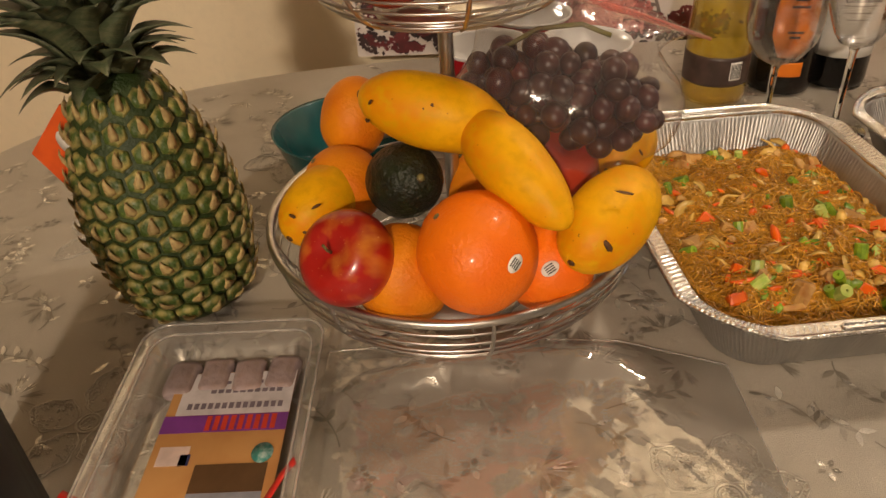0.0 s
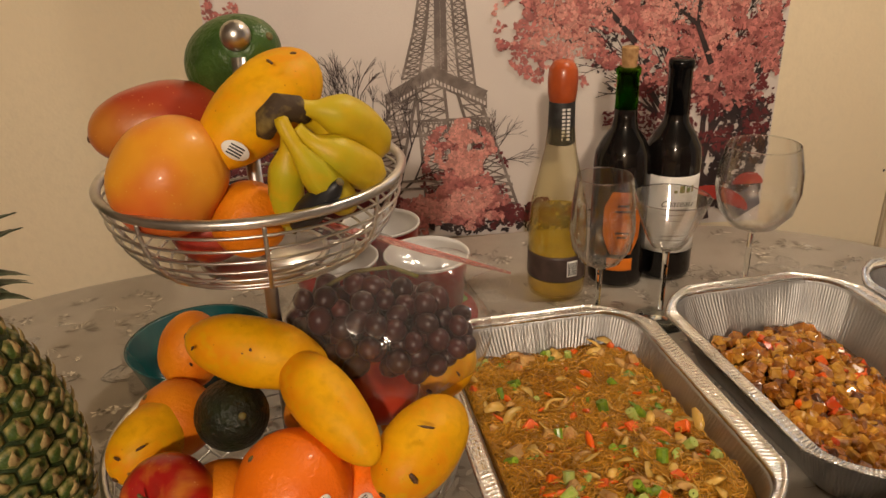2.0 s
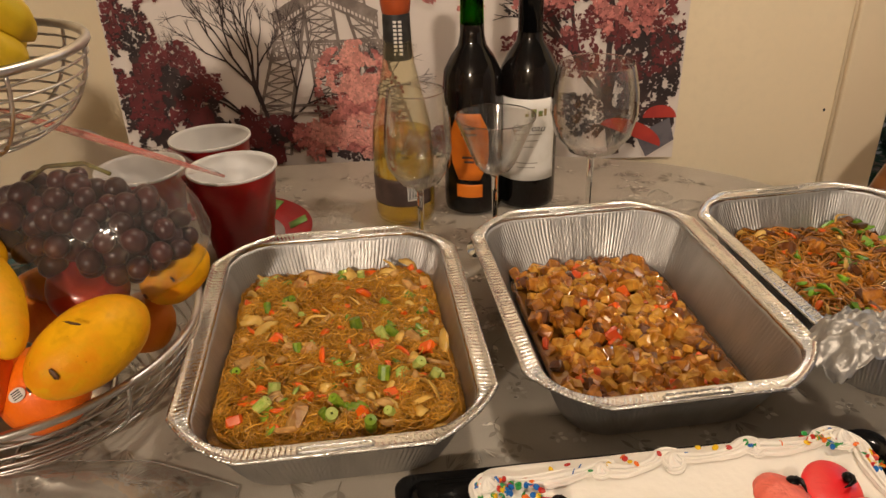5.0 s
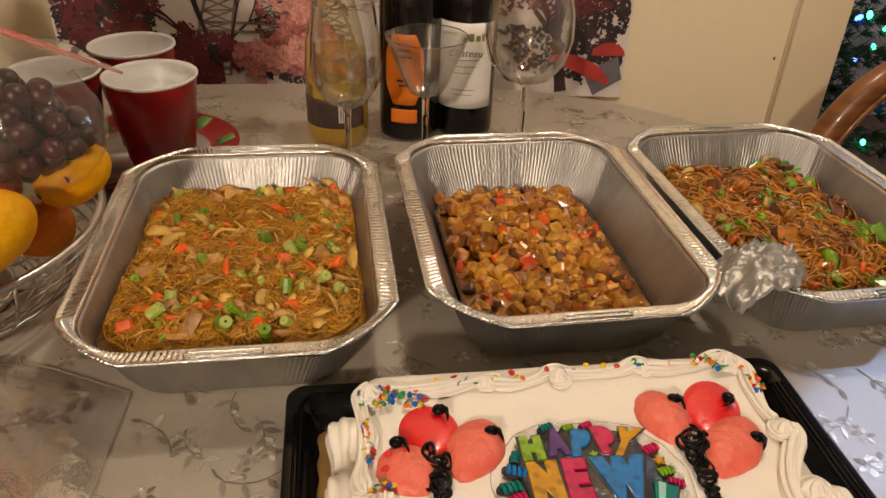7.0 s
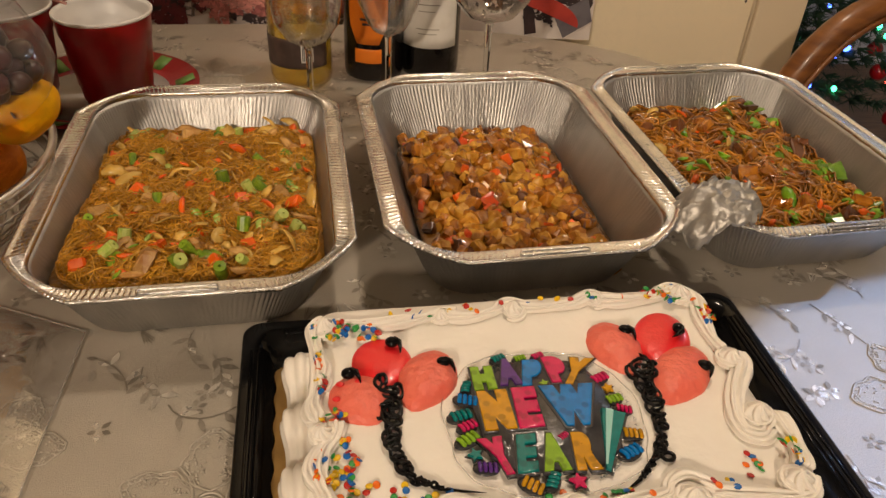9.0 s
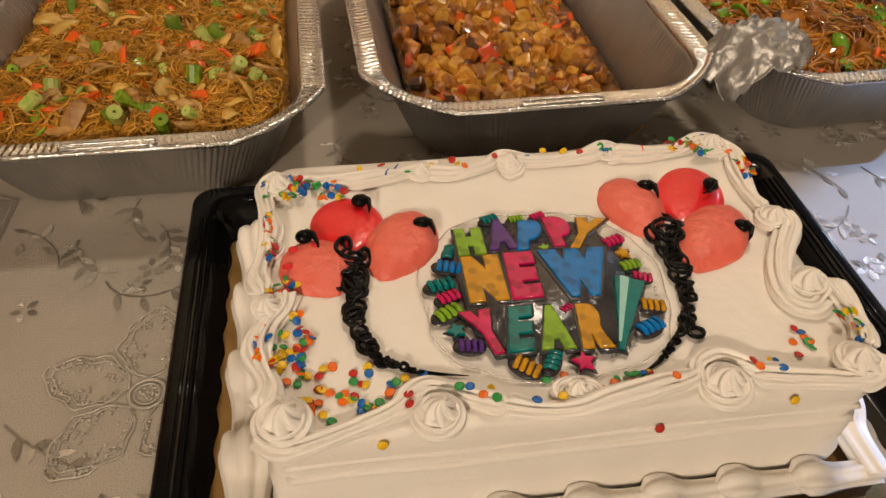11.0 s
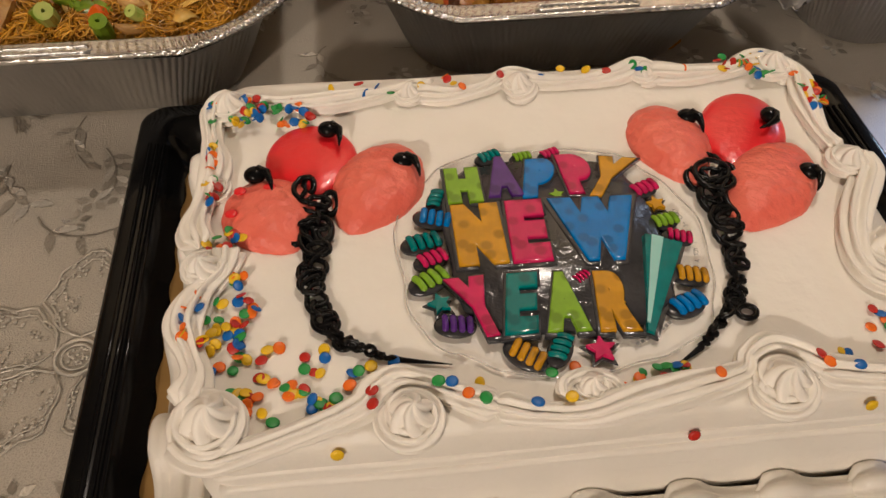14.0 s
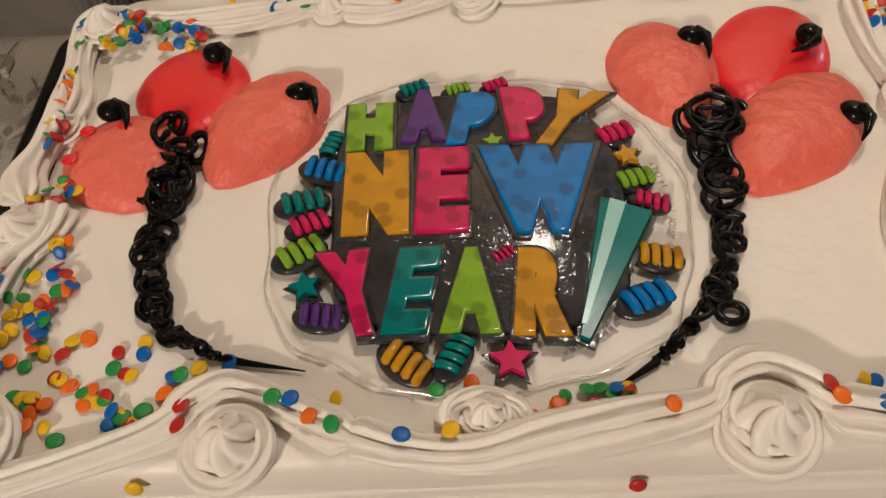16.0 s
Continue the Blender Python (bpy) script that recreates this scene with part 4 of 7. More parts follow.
apple((0.238, 0.741, 0.864), 0.0318, APPLE, "red and yellow striped apple with short stalk", (38, -30, 0))
apple((0.383, 0.842, 0.876), 0.0300, APPLE_DARK, "dark red apple half under the grape bag", (20, 20, 0))
mango((0.268, 0.822, 0.938), (0.322, 0.812, 0.926), 0.0265, 0.0262, MANGO, "ripe yellow mango lying on the fruit pile", 1,
      [((0.296, 0.796, 0.9475), 0.0022, 0.0014), ((0.290, 0.795, 0.945), 0.0012, 0.001), ((0.254, 0.801, 0.948), 0.0024, 0.0012), ((0.251, 0.801, 0.935), 0.0014, 0.003)])
mango((0.333, 0.793, 0.922), (0.368, 0.752, 0.898), 0.0265, 0.0195, MANGO, "long yellow mango resting across the fruit", 2)
mango((0.402, 0.757, 0.868), (0.424, 0.784, 0.876), 0.0290, 0.0290, MANGO, "plump yellow mango with dark bruises", 3,
      [((0.4065, 0.7325, 0.876), 0.0048, 0.0020), ((0.390, 0.737, 0.879), 0.0022, 0.0042), ((0.392, 0.7355, 0.866), 0.0012, 0.003), ((0.417, 0.752, 0.9035), 0.006, 0.0010)])
mango((0.203, 0.793, 0.866), (0.214, 0.812, 0.872), 0.0258, 0.024, MANGO, "small yellow mango with brown freckles", 4,
      [((0.196, 0.7725, 0.878), 0.003, 0.0012), ((0.213, 0.775, 0.884), 0.004, 0.001), ((0.204, 0.7695, 0.866), 0.0014, 0.002)])
mango((0.225, 0.878, 0.893), (0.228, 0.882, 0.906), 0.0265, 0.026, ORANGE_DULL, "dull orange-brown mango at the back", 5)
mango((0.435, 0.870, 0.868), (0.445, 0.885, 0.872), 0.024, 0.022, MANGO, "yellow mango beside the grape bag", 6, [((0.447, 0.852, 0.878), 0.003, 0.001)])


def avocado(c, rx, rz, mat_, label, tilt):
    o = thing("avocado", Matrix.Translation(c) @ pose(0, 0, 0, *tilt), label, "avocado", "avocados in the basket")

    def shape(p, d):
        k = 1 - 0.16 * (d.z + 1) / 2
        return Vector((d.x * rx * k, d.y * rx * k, d.z * rz))

    part("skin", Geo().ball(1, 1, 1, seg=32, rows=22, warp=0.02, freq=8, shape=shape), mat_, o)
    part("stem_end", Geo().ball(0.003, 0.003, 0.0018, seg=10, rows=6), GRAPE_STEM, o, m=pose(0, 0, rz * 0.995))


avocado((0.272, 0.808, 0.884), 0.030, 0.034, AVOCADO, "nearly black avocado between the mangoes", (50, 40, 0))
avocado((0.294, 0.890, 1.134), 0.033, 0.040, AVOCADO_GREEN, "dark green avocado at the top of the basket", (30, 60, 0))
mango((0.222, 0.858, 1.094), (0.262, 0.872, 1.100), 0.0300, 0.0250, RED_MANGO, "red and green mango in the upper basket", 7)
mango((0.257, 0.803, 1.072), (0.262, 0.806, 1.078), 0.0375, 0.0365, PEACH, "round blushed mango in the upper basket", 8)
mango((0.334, 0.845, 1.122), (0.298, 0.820, 1.095), 0.0330, 0.0225, MANGO, "large golden mango with a white sticker", 9,
      [((0.330, 0.820, 1.143), 0.003, 0.0012), ((0.345, 0.824, 1.147), 0.0026, 0.001)], st=(0.306, 0.7960, 1.093))
orange((0.305, 0.812, 1.040), 0.0265, ORANGE_DULL, 9, "orange seen through the upper wires")
apple((0.268, 0.848, 1.022), 0.028, APPLE_DARK, "dark red apple low in the upper basket", (10, 10, 0))
avocado((0.354, 0.784, 1.058), 0.0105, 0.026, DARK_THING, "blackened fruit beside the bananas", (12, 46, -8))

bananas = thing("banana_bunch", pose(0, 0, 0), "bunch of yellow-green bananas with black stem", "bananas")
part("crown", Geo().tube([(0.327, 0.786, 1.104), (0.331, 0.785, 1.115), (0.338, 0.786, 1.121), (0.347, 0.791, 1.119), (0.353, 0.796, 1.113)], [0.005, 0.0085, 0.0100, 0.0085, 0.0060], 10), BANANA_STEM, bananas, "blackened stem")


def banana(p0, p1, p2, p3, r, neck=0.30):
    """One fruit: a thin neck that swells into an angular body and a blunt dark tip."""
    p0, p1, p2, p3 = map(Vector, (p0, p1, p2, p3))
    pts, rad = [], []
    for i in range(25):
        u = i / 24
        pts.append((1 - u) ** 3 * p0 + 3 * u * (1 - u) ** 2 * p1 + 3 * u * u * (1 - u) * p2 + u ** 3 * p3)
        k = min(1, max(0, (u - neck * 0.5) / neck))
        rad.append(r * (0.40 + 0.60 * k * k * (3 - 2 * k)) * (1 if u < 0.82 else 1 - 0.75 * ((u - 0.82) / 0.18) ** 2))
    b = part("banana", Geo().tube(pts, rad, 9), BANANA, bananas)
    part("tip", Geo().ball(0.0026, 0.0026, 0.0026, seg=8, rows=6), BANANA_STEM, b, m=Matrix.Translation(pts[-1]))


banana((0.346, 0.790, 1.120), (0.366, 0.795, 1.116), (0.390, 0.812, 1.108), (0.394, 0.842, 1.072), 0.0142)
banana((0.350, 0.797, 1.112), (0.362, 0.806, 1.103), (0.376, 0.822, 1.094), (0.380, 0.850, 1.062), 0.0140)
banana((0.346, 0.786, 1.108), (0.360, 0.784, 1.090), (0.384, 0.798, 1.084), (0.390, 0.832, 1.056), 0.0140)
banana((0.339, 0.780, 1.116), (0.346, 0.770, 1.098), (0.362, 0.776, 1.074), (0.374, 0.812, 1.044), 0.0118, 0.45)
banana((0.340, 0.796, 1.104), (0.338, 0.800, 1.084), (0.330, 0.802, 1.062), (0.334, 0.812, 1.030), 0.0120)

# ---- grapes in a zip bag ----
grapes = thing("grapes", pose(0.388, 0.868, 0.924), "bunch of dark red grapes inside a clear bag", "grapes")
gm = mesh_of(Geo().ball(0.0092, 0.0092, 0.0106, seg=16, rows=10), GRAPE)


def grape_pile():
    rnd, placed = random.Random(77), []
    for _ in range(6000):
        d = Vector((rnd.gauss(0, 1), rnd.gauss(0, 1), rnd.gauss(0, 1))).normalized()
        s = rnd.uniform(0.6, 1.0)
        p = Vector((d.x * 0.070 * s, d.y * 0.044 * s, d.z * 0.038 * s - 0.006 - 0.16 * d.x * 0.07 * s))
        if all((p - q).length > 0.0145 for q in placed):
            placed.append(p)
            part("grape", gm, None, grapes, m=pose(*p, rnd.uniform(0, 180), rnd.uniform(0, 180), 0) @ Matrix.Scale(rnd.uniform(0.85, 1.1), 4))
        if len(placed) > 190:
            break


grape_pile()
part("stalk", Geo().tube([(-0.05, 0, 0.03), (-0.02, -0.01, 0.05), (0.01, -0.01, 0.052), (0.03, -0.015, 0.045)], 0.0018, 6), GRAPE_STEM, grapes)
bag = thing("grape_bag", pose(0.388, 0.868, 0.924), "clear zip bag with a pink seal holding grapes", "bag")


def bag_mesh():
    """Round and full below, drawn up to a slanting flat seal above, with folds in the film."""
    rings, n, rows = [], 72, 20
    for j in range(rows + 1):
        v = j / rows
        k = min(1.0, v / 0.72)
        body = math.sin(math.pi * (0.12 + 0.70 * k)) ** 0.6
        u = max(0.0, (v - 0.64) / 0.36)
        u = u * u * (3 - 2 * u)
        ring = []
        for i in range(n):
            a = 2 * math.pi * i / n
            c, s = math.cos(a), math.sin(a)
            x, y, z = 0.089 * body * c, 0.061 * body * s, -0.064 + 0.131 * v
            w = c * 0.085 + 0.022
            x, y, z = x + (w - x) * u, y + (0.012 + 0.0012 * s - y) * u, z + (0.068 - 0.36 * w - z) * u
            f = (0.0045 + 0.004 * u) * noise.noise(Vector((x * 34, y * 34, v * 3))) + 0.0022 * noise.noise(Vector((x * 90, y * 90, v * 6)))
            ring.append((x + f * c * (1 - u), y + f * (1 if s > 0 else -1) * (1.0 if v < 0.97 else 0.1), z + 0.5 * f))
        rings.append(ring)
    return Geo().loft(rings, True, False)


part("film", bag_mesh(), BAG, bag)
part("zip_seal", Geo().tube([(-0.060, 0.012, 0.0895), (-0.02, 0.012, 0.0752), (0.04, 0.012, 0.0536), (0.106, 0.012, 0.030)], [0.0012, 0.0030, 0.0030, 0.0012], 8, flat=1.0), BAG_ZIP, bag, "pink zip seal")

# ---- pineapple ----
pine = thing("pineapple", pose(0.079, 0.845, TOP + 0.0, -4, -8, 0) @ Matrix.Diagonal((0.90, 0.90, 0.96, 1)), "ripe pineapple with green spiky crown", "pineapple")
PH = 0.212


def pine_r(z):
    u = max(0, min(1, z / PH))
    return 0.0715 * (math.sin(math.pi * (0.13 + 0.80 * u)) ** 0.55) * (1.04 - 0.20 * u)


part("rind", Geo().lathe([(0.006, 0.002)] + [(pine_r(PH * k / 24) * 0.965, 0.003 + PH * k / 24) for k in range(25)] + [(0.01, PH + 0.004)], 48), PINE_SKIN, pine)


def pine_eyes():
    def hexeye(geo, h, r):
        rings = []
        for rr, z in ((1.0, -0.2), (0.94, 0.25), (0.72, 0.55), (0.40, 0.62), (0.16, 0.7)):
            rings.append([(r * rr * math.cos(2 * math.pi * i / 6 + 0.52) * 1.05, r * rr * math.sin(2 * math.pi * i / 6 + 0.52) * 0.92, h * z) for i in range(6)])
        return geo.loft(rings)
    eye = mesh_of(hexeye(Geo(), 0.0064, 0.0122), PINE_EYE)
    tip = mesh_of(Geo().tube([(0, -0.0055, 0.0030), (0, -0.001, 0.0052), (0, 0.005, 0.0072), (0.0008, 0.0100, 0.0066)], [0.0044, 0.0050, 0.0024, 0.0004], 6, flat=0.4), PINE_TIP)
    rows, rnd = 11, random.Random(3)
    for j in range(rows):
        z = 0.010 + (PH - 0.016) * (j + 0.35) / rows
        r = pine_r(z)
        dr = (pine_r(z + 0.004) - pine_r(z - 0.004)) / 0.008
        n = 16 if 1 < j < 9 else 14
        for i in range(n):
            a = 2 * math.pi * (i + 0.5 * (j % 2) + 0.06 * j) / n
            out = Vector((math.cos(a), math.sin(a), -dr)).normalized()
            up = Vector((0, 0, 1)) - out * out.z
            side = up.cross(out).normalized()
            up = out.cross(side)
            m = Matrix.Translation((r * math.cos(a) * 0.975, r * math.sin(a) * 0.975, z)) @ Matrix((side, up, out)).transposed().to_4x4()
            s = (2 * math.pi * r / n) / 0.0250
            e = part("eye", eye, None, pine, m=m @ Matrix.Diagonal((s, 0.90, rnd.uniform(0.85, 1.2), 1)))
            part("bract", tip, None, e, m=pose(0, -0.0005, 0.0, rnd.uniform(-8, 14), 0, rnd.uniform(-25, 25)))


pine_eyes()


def crown_leaf(ln, wd, curl):
    rings = []
    for k in range(9):
        u = k / 8
        w = wd * (0.75 + 0.5 * u if u < 0.35 else 0.925 * (1 - (u - 0.35) / 0.65) ** 0.8 + 0.01)
        y = curl * u ** 2.2 * ln
        z = ln * (u - 0.25 * curl * u ** 3)
        rings.append([(-w, y - w * 0.5, z), (0, y + 0.0012 - w * 0.02, z), (w, y - w * 0.5, z), (0, y - 0.0012 - w * 0.02, z)])
    return Geo().loft(rings)


lf = [mesh_of(crown_leaf(0.095, 0.0185, 0.30), LEAF), mesh_of(crown_leaf(0.068, 0.0190, 0.50), LEAF), mesh_of(crown_leaf(0.040, 0.0160, 0.80), LEAF), mesh_of(crown_leaf(0.120, 0.0180, 0.12), LEAF)]


def pine_crown():
    rnd = random.Random(12)
    for k in range(86):
        u = k / 85
        a = k * 137.5
        kind = 2 if u < 0.30 else 1 if u < 0.62 else 0 if u < 0.85 else 3
        lean = 56 - 50 * u + rnd.uniform(-7, 7)
        r = 0.030 * (1 - u) + 0.005
        m = pose(0, 0, PH - 0.004 + 0.062 * u, 0, 0, a) @ pose(0, -0.0 + r, 0, -lean * 0.82, 0, 0)
        part("crown_leaf", lf[kind], None, pine, m=m @ Matrix.Scale(rnd.uniform(0.85, 1.15), 4))


pine_crown()
card = part("tag", Geo().box(-0.032, 0.032, -0.0006, 0.0006, -0.030, 0.030), TAG, pine, "orange cardboard tag", smooth=False, m=pose(-0.046, -0.020, 0.156, -10, 52, -18))
part("tag_mark", Geo().lathe([(0.011, 0), (0.011, 0.0004)], 24), WHITE_LABEL, card, m=pose(-0.012, -0.0007, 0.006, 90, 0, 0) @ Matrix.Diagonal((1, 0.75, 1, 1)))

# ---- teal bowl behind the basket ----
tagged(part("teal_bowl", Geo().lathe([(0.035, 0.0), (0.038, 0.002), (0.060, 0.030), (0.074, 0.070), (0.0755, 0.073), (0.0725, 0.071), (0.057, 0.031), (0.034, 0.006)], 48), TEAL, m=pose(0.188, 1.030, TOP + 0.0006)),
       "glossy dark teal bowl behind the fruit basket", "bowl")

# ---- bottles ----
def bottle(name, x, y, profile, mat_, label, n=40):
    b = thing(name, pose(x, y, TOP + 0.0006), label, "wine bottle", "wine bottles on the table")
    part("glass_body", Geo().lathe(profile, n), mat_, b)
    return b


def wrap(profile_r, z0, z1, a0, a1, n=24, cut=None):
    """A label bent round a bottle, between two angles in degrees."""
    g, rows = Geo(), 8
    rings = []
    for j in range(rows + 1):
        z = z0 + (z1 - z0) * j / rows
        lo, hi = (a0, a1) if cut is None else cut(j / rows, a0, a1)
        rings.append([(profile_r * math.cos(radians(lo + (hi - lo) * i / n)), profile_r * math.sin(radians(lo + (hi - lo) * i / n)), z) for i in range(n + 1)])
    return g.loft(rings, False, False, closed=False)


gold = bottle("white_wine_bottle", 0.610, 1.232, [(0.022, 0.004), (0.030, 0.0), (0.0365, 0.003), (0.0385, 0.012), (0.0385, 0.095), (0.036, 0.125), (0.027, 0.165), (0.0195, 0.200), (0.0160, 0.235), (0.0155, 0.262)], PALE_BOTTLE,
              "clear bottle of golden white wine with orange cap")
part("wine", Geo().lathe([(0.020, 0.006), (0.034, 0.005), (0.0368, 0.012), (0.0368, 0.095), (0.0352, 0.116), (0.0005, 0.1165)], 36), GOLD_WINE, gold, "golden wine filling the lower half")
part("front_label", wrap(0.0388, 0.028, 0.064, 150, 330), BROWN_LABEL, gold, "dark brown label", solid=0.0003)
bc = part("barcode_patch", wrap(0.0391, 0.036, 0.058, 278, 300, 8), WHITE_LABEL, gold, "white patch with dark bars", solid=0.0003)
g = Geo()
for k in range(7):
    g.box(-0.0062 + k * 0.0019, -0.0062 + k * 0.0019 + 0.0009, -0.0002, 0.0002, 0.038, 0.056)
part("barcode", g, BLACK_INK, bc, smooth=False, m=pose(0.0392 * math.cos(radians(289)), 0.0392 * math.sin(radians(289)), 0, 0, 0, 19))
part("neck_label", Geo().lathe([(0.0163, 0.206), (0.0172, 0.208), (0.0160, 0.258), (0.0155, 0.260)], 32, cap0=False, cap1=False), BLACK_INK, gold, "black neck sleeve with pale print")
g = Geo()
for r_ in range(2):
    for k in range(9):
        g.box(-0.0065 + r_ * 0.006, -0.0025 + r_ * 0.006, -0.0003, 0.0003, 0.213 + k * 0.0046, 0.2158 + k * 0.0046)
part("neck_print", g, WHITE_LABEL, gold, smooth=False, m=pose(0.0035, -0.0166, 0))
part("cap", Geo().lathe([(0.0150, 0.258), (0.0163, 0.260), (0.0178, 0.270), (0.0185, 0.285), (0.0172, 0.298), (0.012, 0.3065), (0.004, 0.309)], 32), ORANGE_FOIL, gold, "rounded orange bottle cap")

BORD = [(0.022, 0.004), (0.030, 0.0), (0.0365, 0.003), (0.0375, 0.010), (0.0375, 0.165), (0.0355, 0.183), (0.027, 0.200), (0.0175, 0.214), (0.0150, 0.226)]
green = bottle("red_wine_bottle", 0.699, 1.260, BORD + [(0.0145, 0.240)], DARK_WINE, "open dark bottle with orange label and cork")
part("neck", Geo().lathe([(0.0146, 0.239), (0.0140, 0.262), (0.0140, 0.281), (0.0155, 0.282), (0.0155, 0.289), (0.0138, 0.291), (0.009, 0.291), (0.009, 0.240)], 32, cap0=False, cap1=False), GREEN_GLASS, green, "bare green glass neck")
part("cork", Geo().lathe([(0.0085, 0.270), (0.0092, 0.292), (0.0105, 0.313), (0.0098, 0.3155)], 24), CORK, green, "cork pushed half in")


def octagon(u, a0, a1):
    k = 0.55 + 0.45 * min(1, min(u, 1 - u) / 0.28)
    mid, half = (a0 + a1) / 2, (a1 - a0) / 2
    return mid - half * k, mid + half * k


part("label", wrap(0.0378, 0.050, 0.138, 222, 300, 20, octagon), ORANGE_LABEL, green, "orange eight-sided label", solid=0.0003)
part("lower_label", wrap(0.0378, 0.026, 0.044, 235, 287, 16), ORANGE_LABEL, green, solid=0.0003)
g = Geo()
for k, (z, w) in enumerate(((0.118, 0.014), (0.110, 0.018), (0.080, 0.016), (0.074, 0.011))):
    g.box(-w, w, -0.0002, 0.0002, z, z + 0.0028)
part("label_print", g, BROWN_LABEL, green, smooth=False, m=pose(0.0378 * math.cos(radians(261)) * 1.0, -0.0382, 0, 0, 0, -9) @ Matrix.Scale(0.55, 4, (1, 0, 0)))

black = bottle("red_wine_bottle", 0.771, 1.274, BORD + [(0.0150, 0.240)], DARK_WINE, "dark red wine bottle with white label and black capsule")
part("capsule", Geo().lathe([(0.0153, 0.226), (0.0152, 0.284), (0.0163, 0.285), (0.0163, 0.294), (0.0140, 0.296)], 32), BLACK_TRAY, black, "black foil capsule")
part("label", wrap(0.0378, 0.042, 0.150, 205, 325, 24), WHITE_LABEL, black, "white paper label with faint print", solid=0.0003)
art = Geo()
for a, w, z, h in ((262, 7, 0.128, 0.004), (275, 10, 0.128, 0.010), (288, 9, 0.128, 0.007), (298, 6, 0.128, 0.009)):
    art.add(*(lambda q: (q.v, q.f))(wrap(0.0382, z, z + h, a - w / 2, a + w / 2, 4)))
part("label_picture", art, material("label_picture_ink", (0.30, 0.22, 0.09), 0.6, second=(0.12, 0.20, 0.05), scale=200), black)
line = Geo()
for a0, a1, z, h in ((236, 292, 0.104, 0.0014), (240, 285, 0.096, 0.0012), (245, 276, 0.088, 0.001), (240, 285, 0.066, 0.0012), (244, 280, 0.060, 0.001)):
    line.add(*(lambda q: (q.v, q.f))(wrap(0.0382, z, z + h, a0, a1, 12)))
part("label_lines", line, material("label_grey_ink", (0.35, 0.32, 0.28), 0.6, second=(0.28, 0.26, 0.22), scale=90), black)
tx = bpy.data.curves.new("label_word", "FONT")
tx.body, tx.size, tx.shear, tx.align_x = "Chateau", 0.0125, 0.35, "CENTER"
tx.materials.append(BLACK_INK)
to = new("label_word", tx)
to.parent = black
to.matrix_basis = pose(-0.004, -0.0392, 0.110, 90, 0, -3)


# ---- stemware ----
def stem_glass(name, x, y, stem_top, bowl, label, wall=0.0011):
    """A glass of foot, stem and thin bowl."""
    o = thing(name, pose(x, y, TOP + 0.0006), label, "wine glass", "empty glasses on the table")
    part("foot", Geo().lathe([(0.0335, 0.0), (0.0335, 0.0012), (0.020, 0.0035), (0.0065, 0.008), (0.0036, 0.0158)], 48), GLASS, o)
    part("stem", Geo().lathe([(0.0036, 0.0159), (0.0034, stem_top * 0.6), (0.0040, stem_top - 0.004), (0.0055, stem_top - 0.0001)], 20), GLASS, o)
    inner = [(max(0.0005, r - wall), z + (wall if k < 2 else 0)) for k, (r, z) in enumerate(bowl)]
    part("bowl", Geo().lathe([(0.0055, stem_top)] + bowl + list(reversed(inner)) + [(0.0004, bowl[0][1] + wall)], 56), BOWL_GLASS, o)
    part("lip", Geo().tube(arc((0, 0), bowl[-1][0] - wall / 2, 56, z=bowl[-1][1]), 0.0007, 6, True), GLASS, o)
    return o


stem_glass("wine_glass", 0.635, 1.113, 0.088, [(0.010, 0.0905), (0.023, 0.098), (0.0345, 0.116), (0.0375, 0.137), (0.0360, 0.165), (0.0315, 0.199), (0.0310, 0.201)], "empty tulip wine glass before the gold bottle")
stem_glass("cocktail_glass", 0.7205, 1.132, 0.096, [(0.008, 0.098), (0.018, 0.103), (0.024, 0.112), (0.029, 0.124), (0.0445, 0.163), (0.0450, 0.1645)], "empty flared cocktail glass on a thin stem")
stem_glass("balloon_glass", 0.832, 1.151, 0.108, [(0.012, 0.110), (0.028, 0.117), (0.043, 0.136), (0.049, 0.163), (0.0475, 0.188), (0.0415, 0.214), (0.0410, 0.216)], "empty large balloon wine glass")


# ---- party cups and plate ----
def party_cup(x, y, label, tilt=(0, 0, 0)):
    c = thing("party_cup", pose(x, y, TOP + 0.006, *tilt) @ Matrix.Scale(1.0, 4), label, "cup", "red party cups")
    part("outer", Geo().lathe([(0.030, 0.0), (0.031, 0.001), (0.034, 0.030), (0.0355, 0.031), (0.0385, 0.060), (0.040, 0.061), (0.0435, 0.095), (0.0445, 0.096), (0.0462, 0.117)], 48, cap1=False), RED_PLASTIC, c)
    part("inner", Geo().lathe([(0.0465, 0.1172), (0.0485, 0.1185), (0.0485, 0.1210), (0.0465, 0.1212), (0.0448, 0.117), (0.0405, 0.088), (0.0395, 0.087), (0.0355, 0.052), (0.0345, 0.051), (0.0290, 0.006)], 48, cap0=False), WHITE_PLASTIC, c, "white inside and rolled rim")


party_cup(0.432, 1.097, "red party cup with white inside")
party_cup(0.380, 1.196, "second red party cup behind the first")
party_cup(0.330, 1.100, "red party cup beside the grape bag")
plate = thing("party_plate", pose(0.385, 1.165, TOP + 0.0006, 0, 0, 20), "red and green holiday plate under the cups", "plate")
part("plate_body", Geo().lathe([(0.075, 0.0), (0.078, 0.001), (0.110, 0.012), (0.111, 0.0135), (0.077, 0.004), (0.002, 0.003)], 56), RED_PLASTIC, plate)
part("plate_centre", Geo().lathe([(0.076, 0.0042), (0.002, 0.0046)], 48), WHITE_PLASTIC, plate)
patch = mesh_of(Geo().box(-0.012, 0.012, -0.009, 0.009, 0, 0.0006), GREEN_PLASTIC)
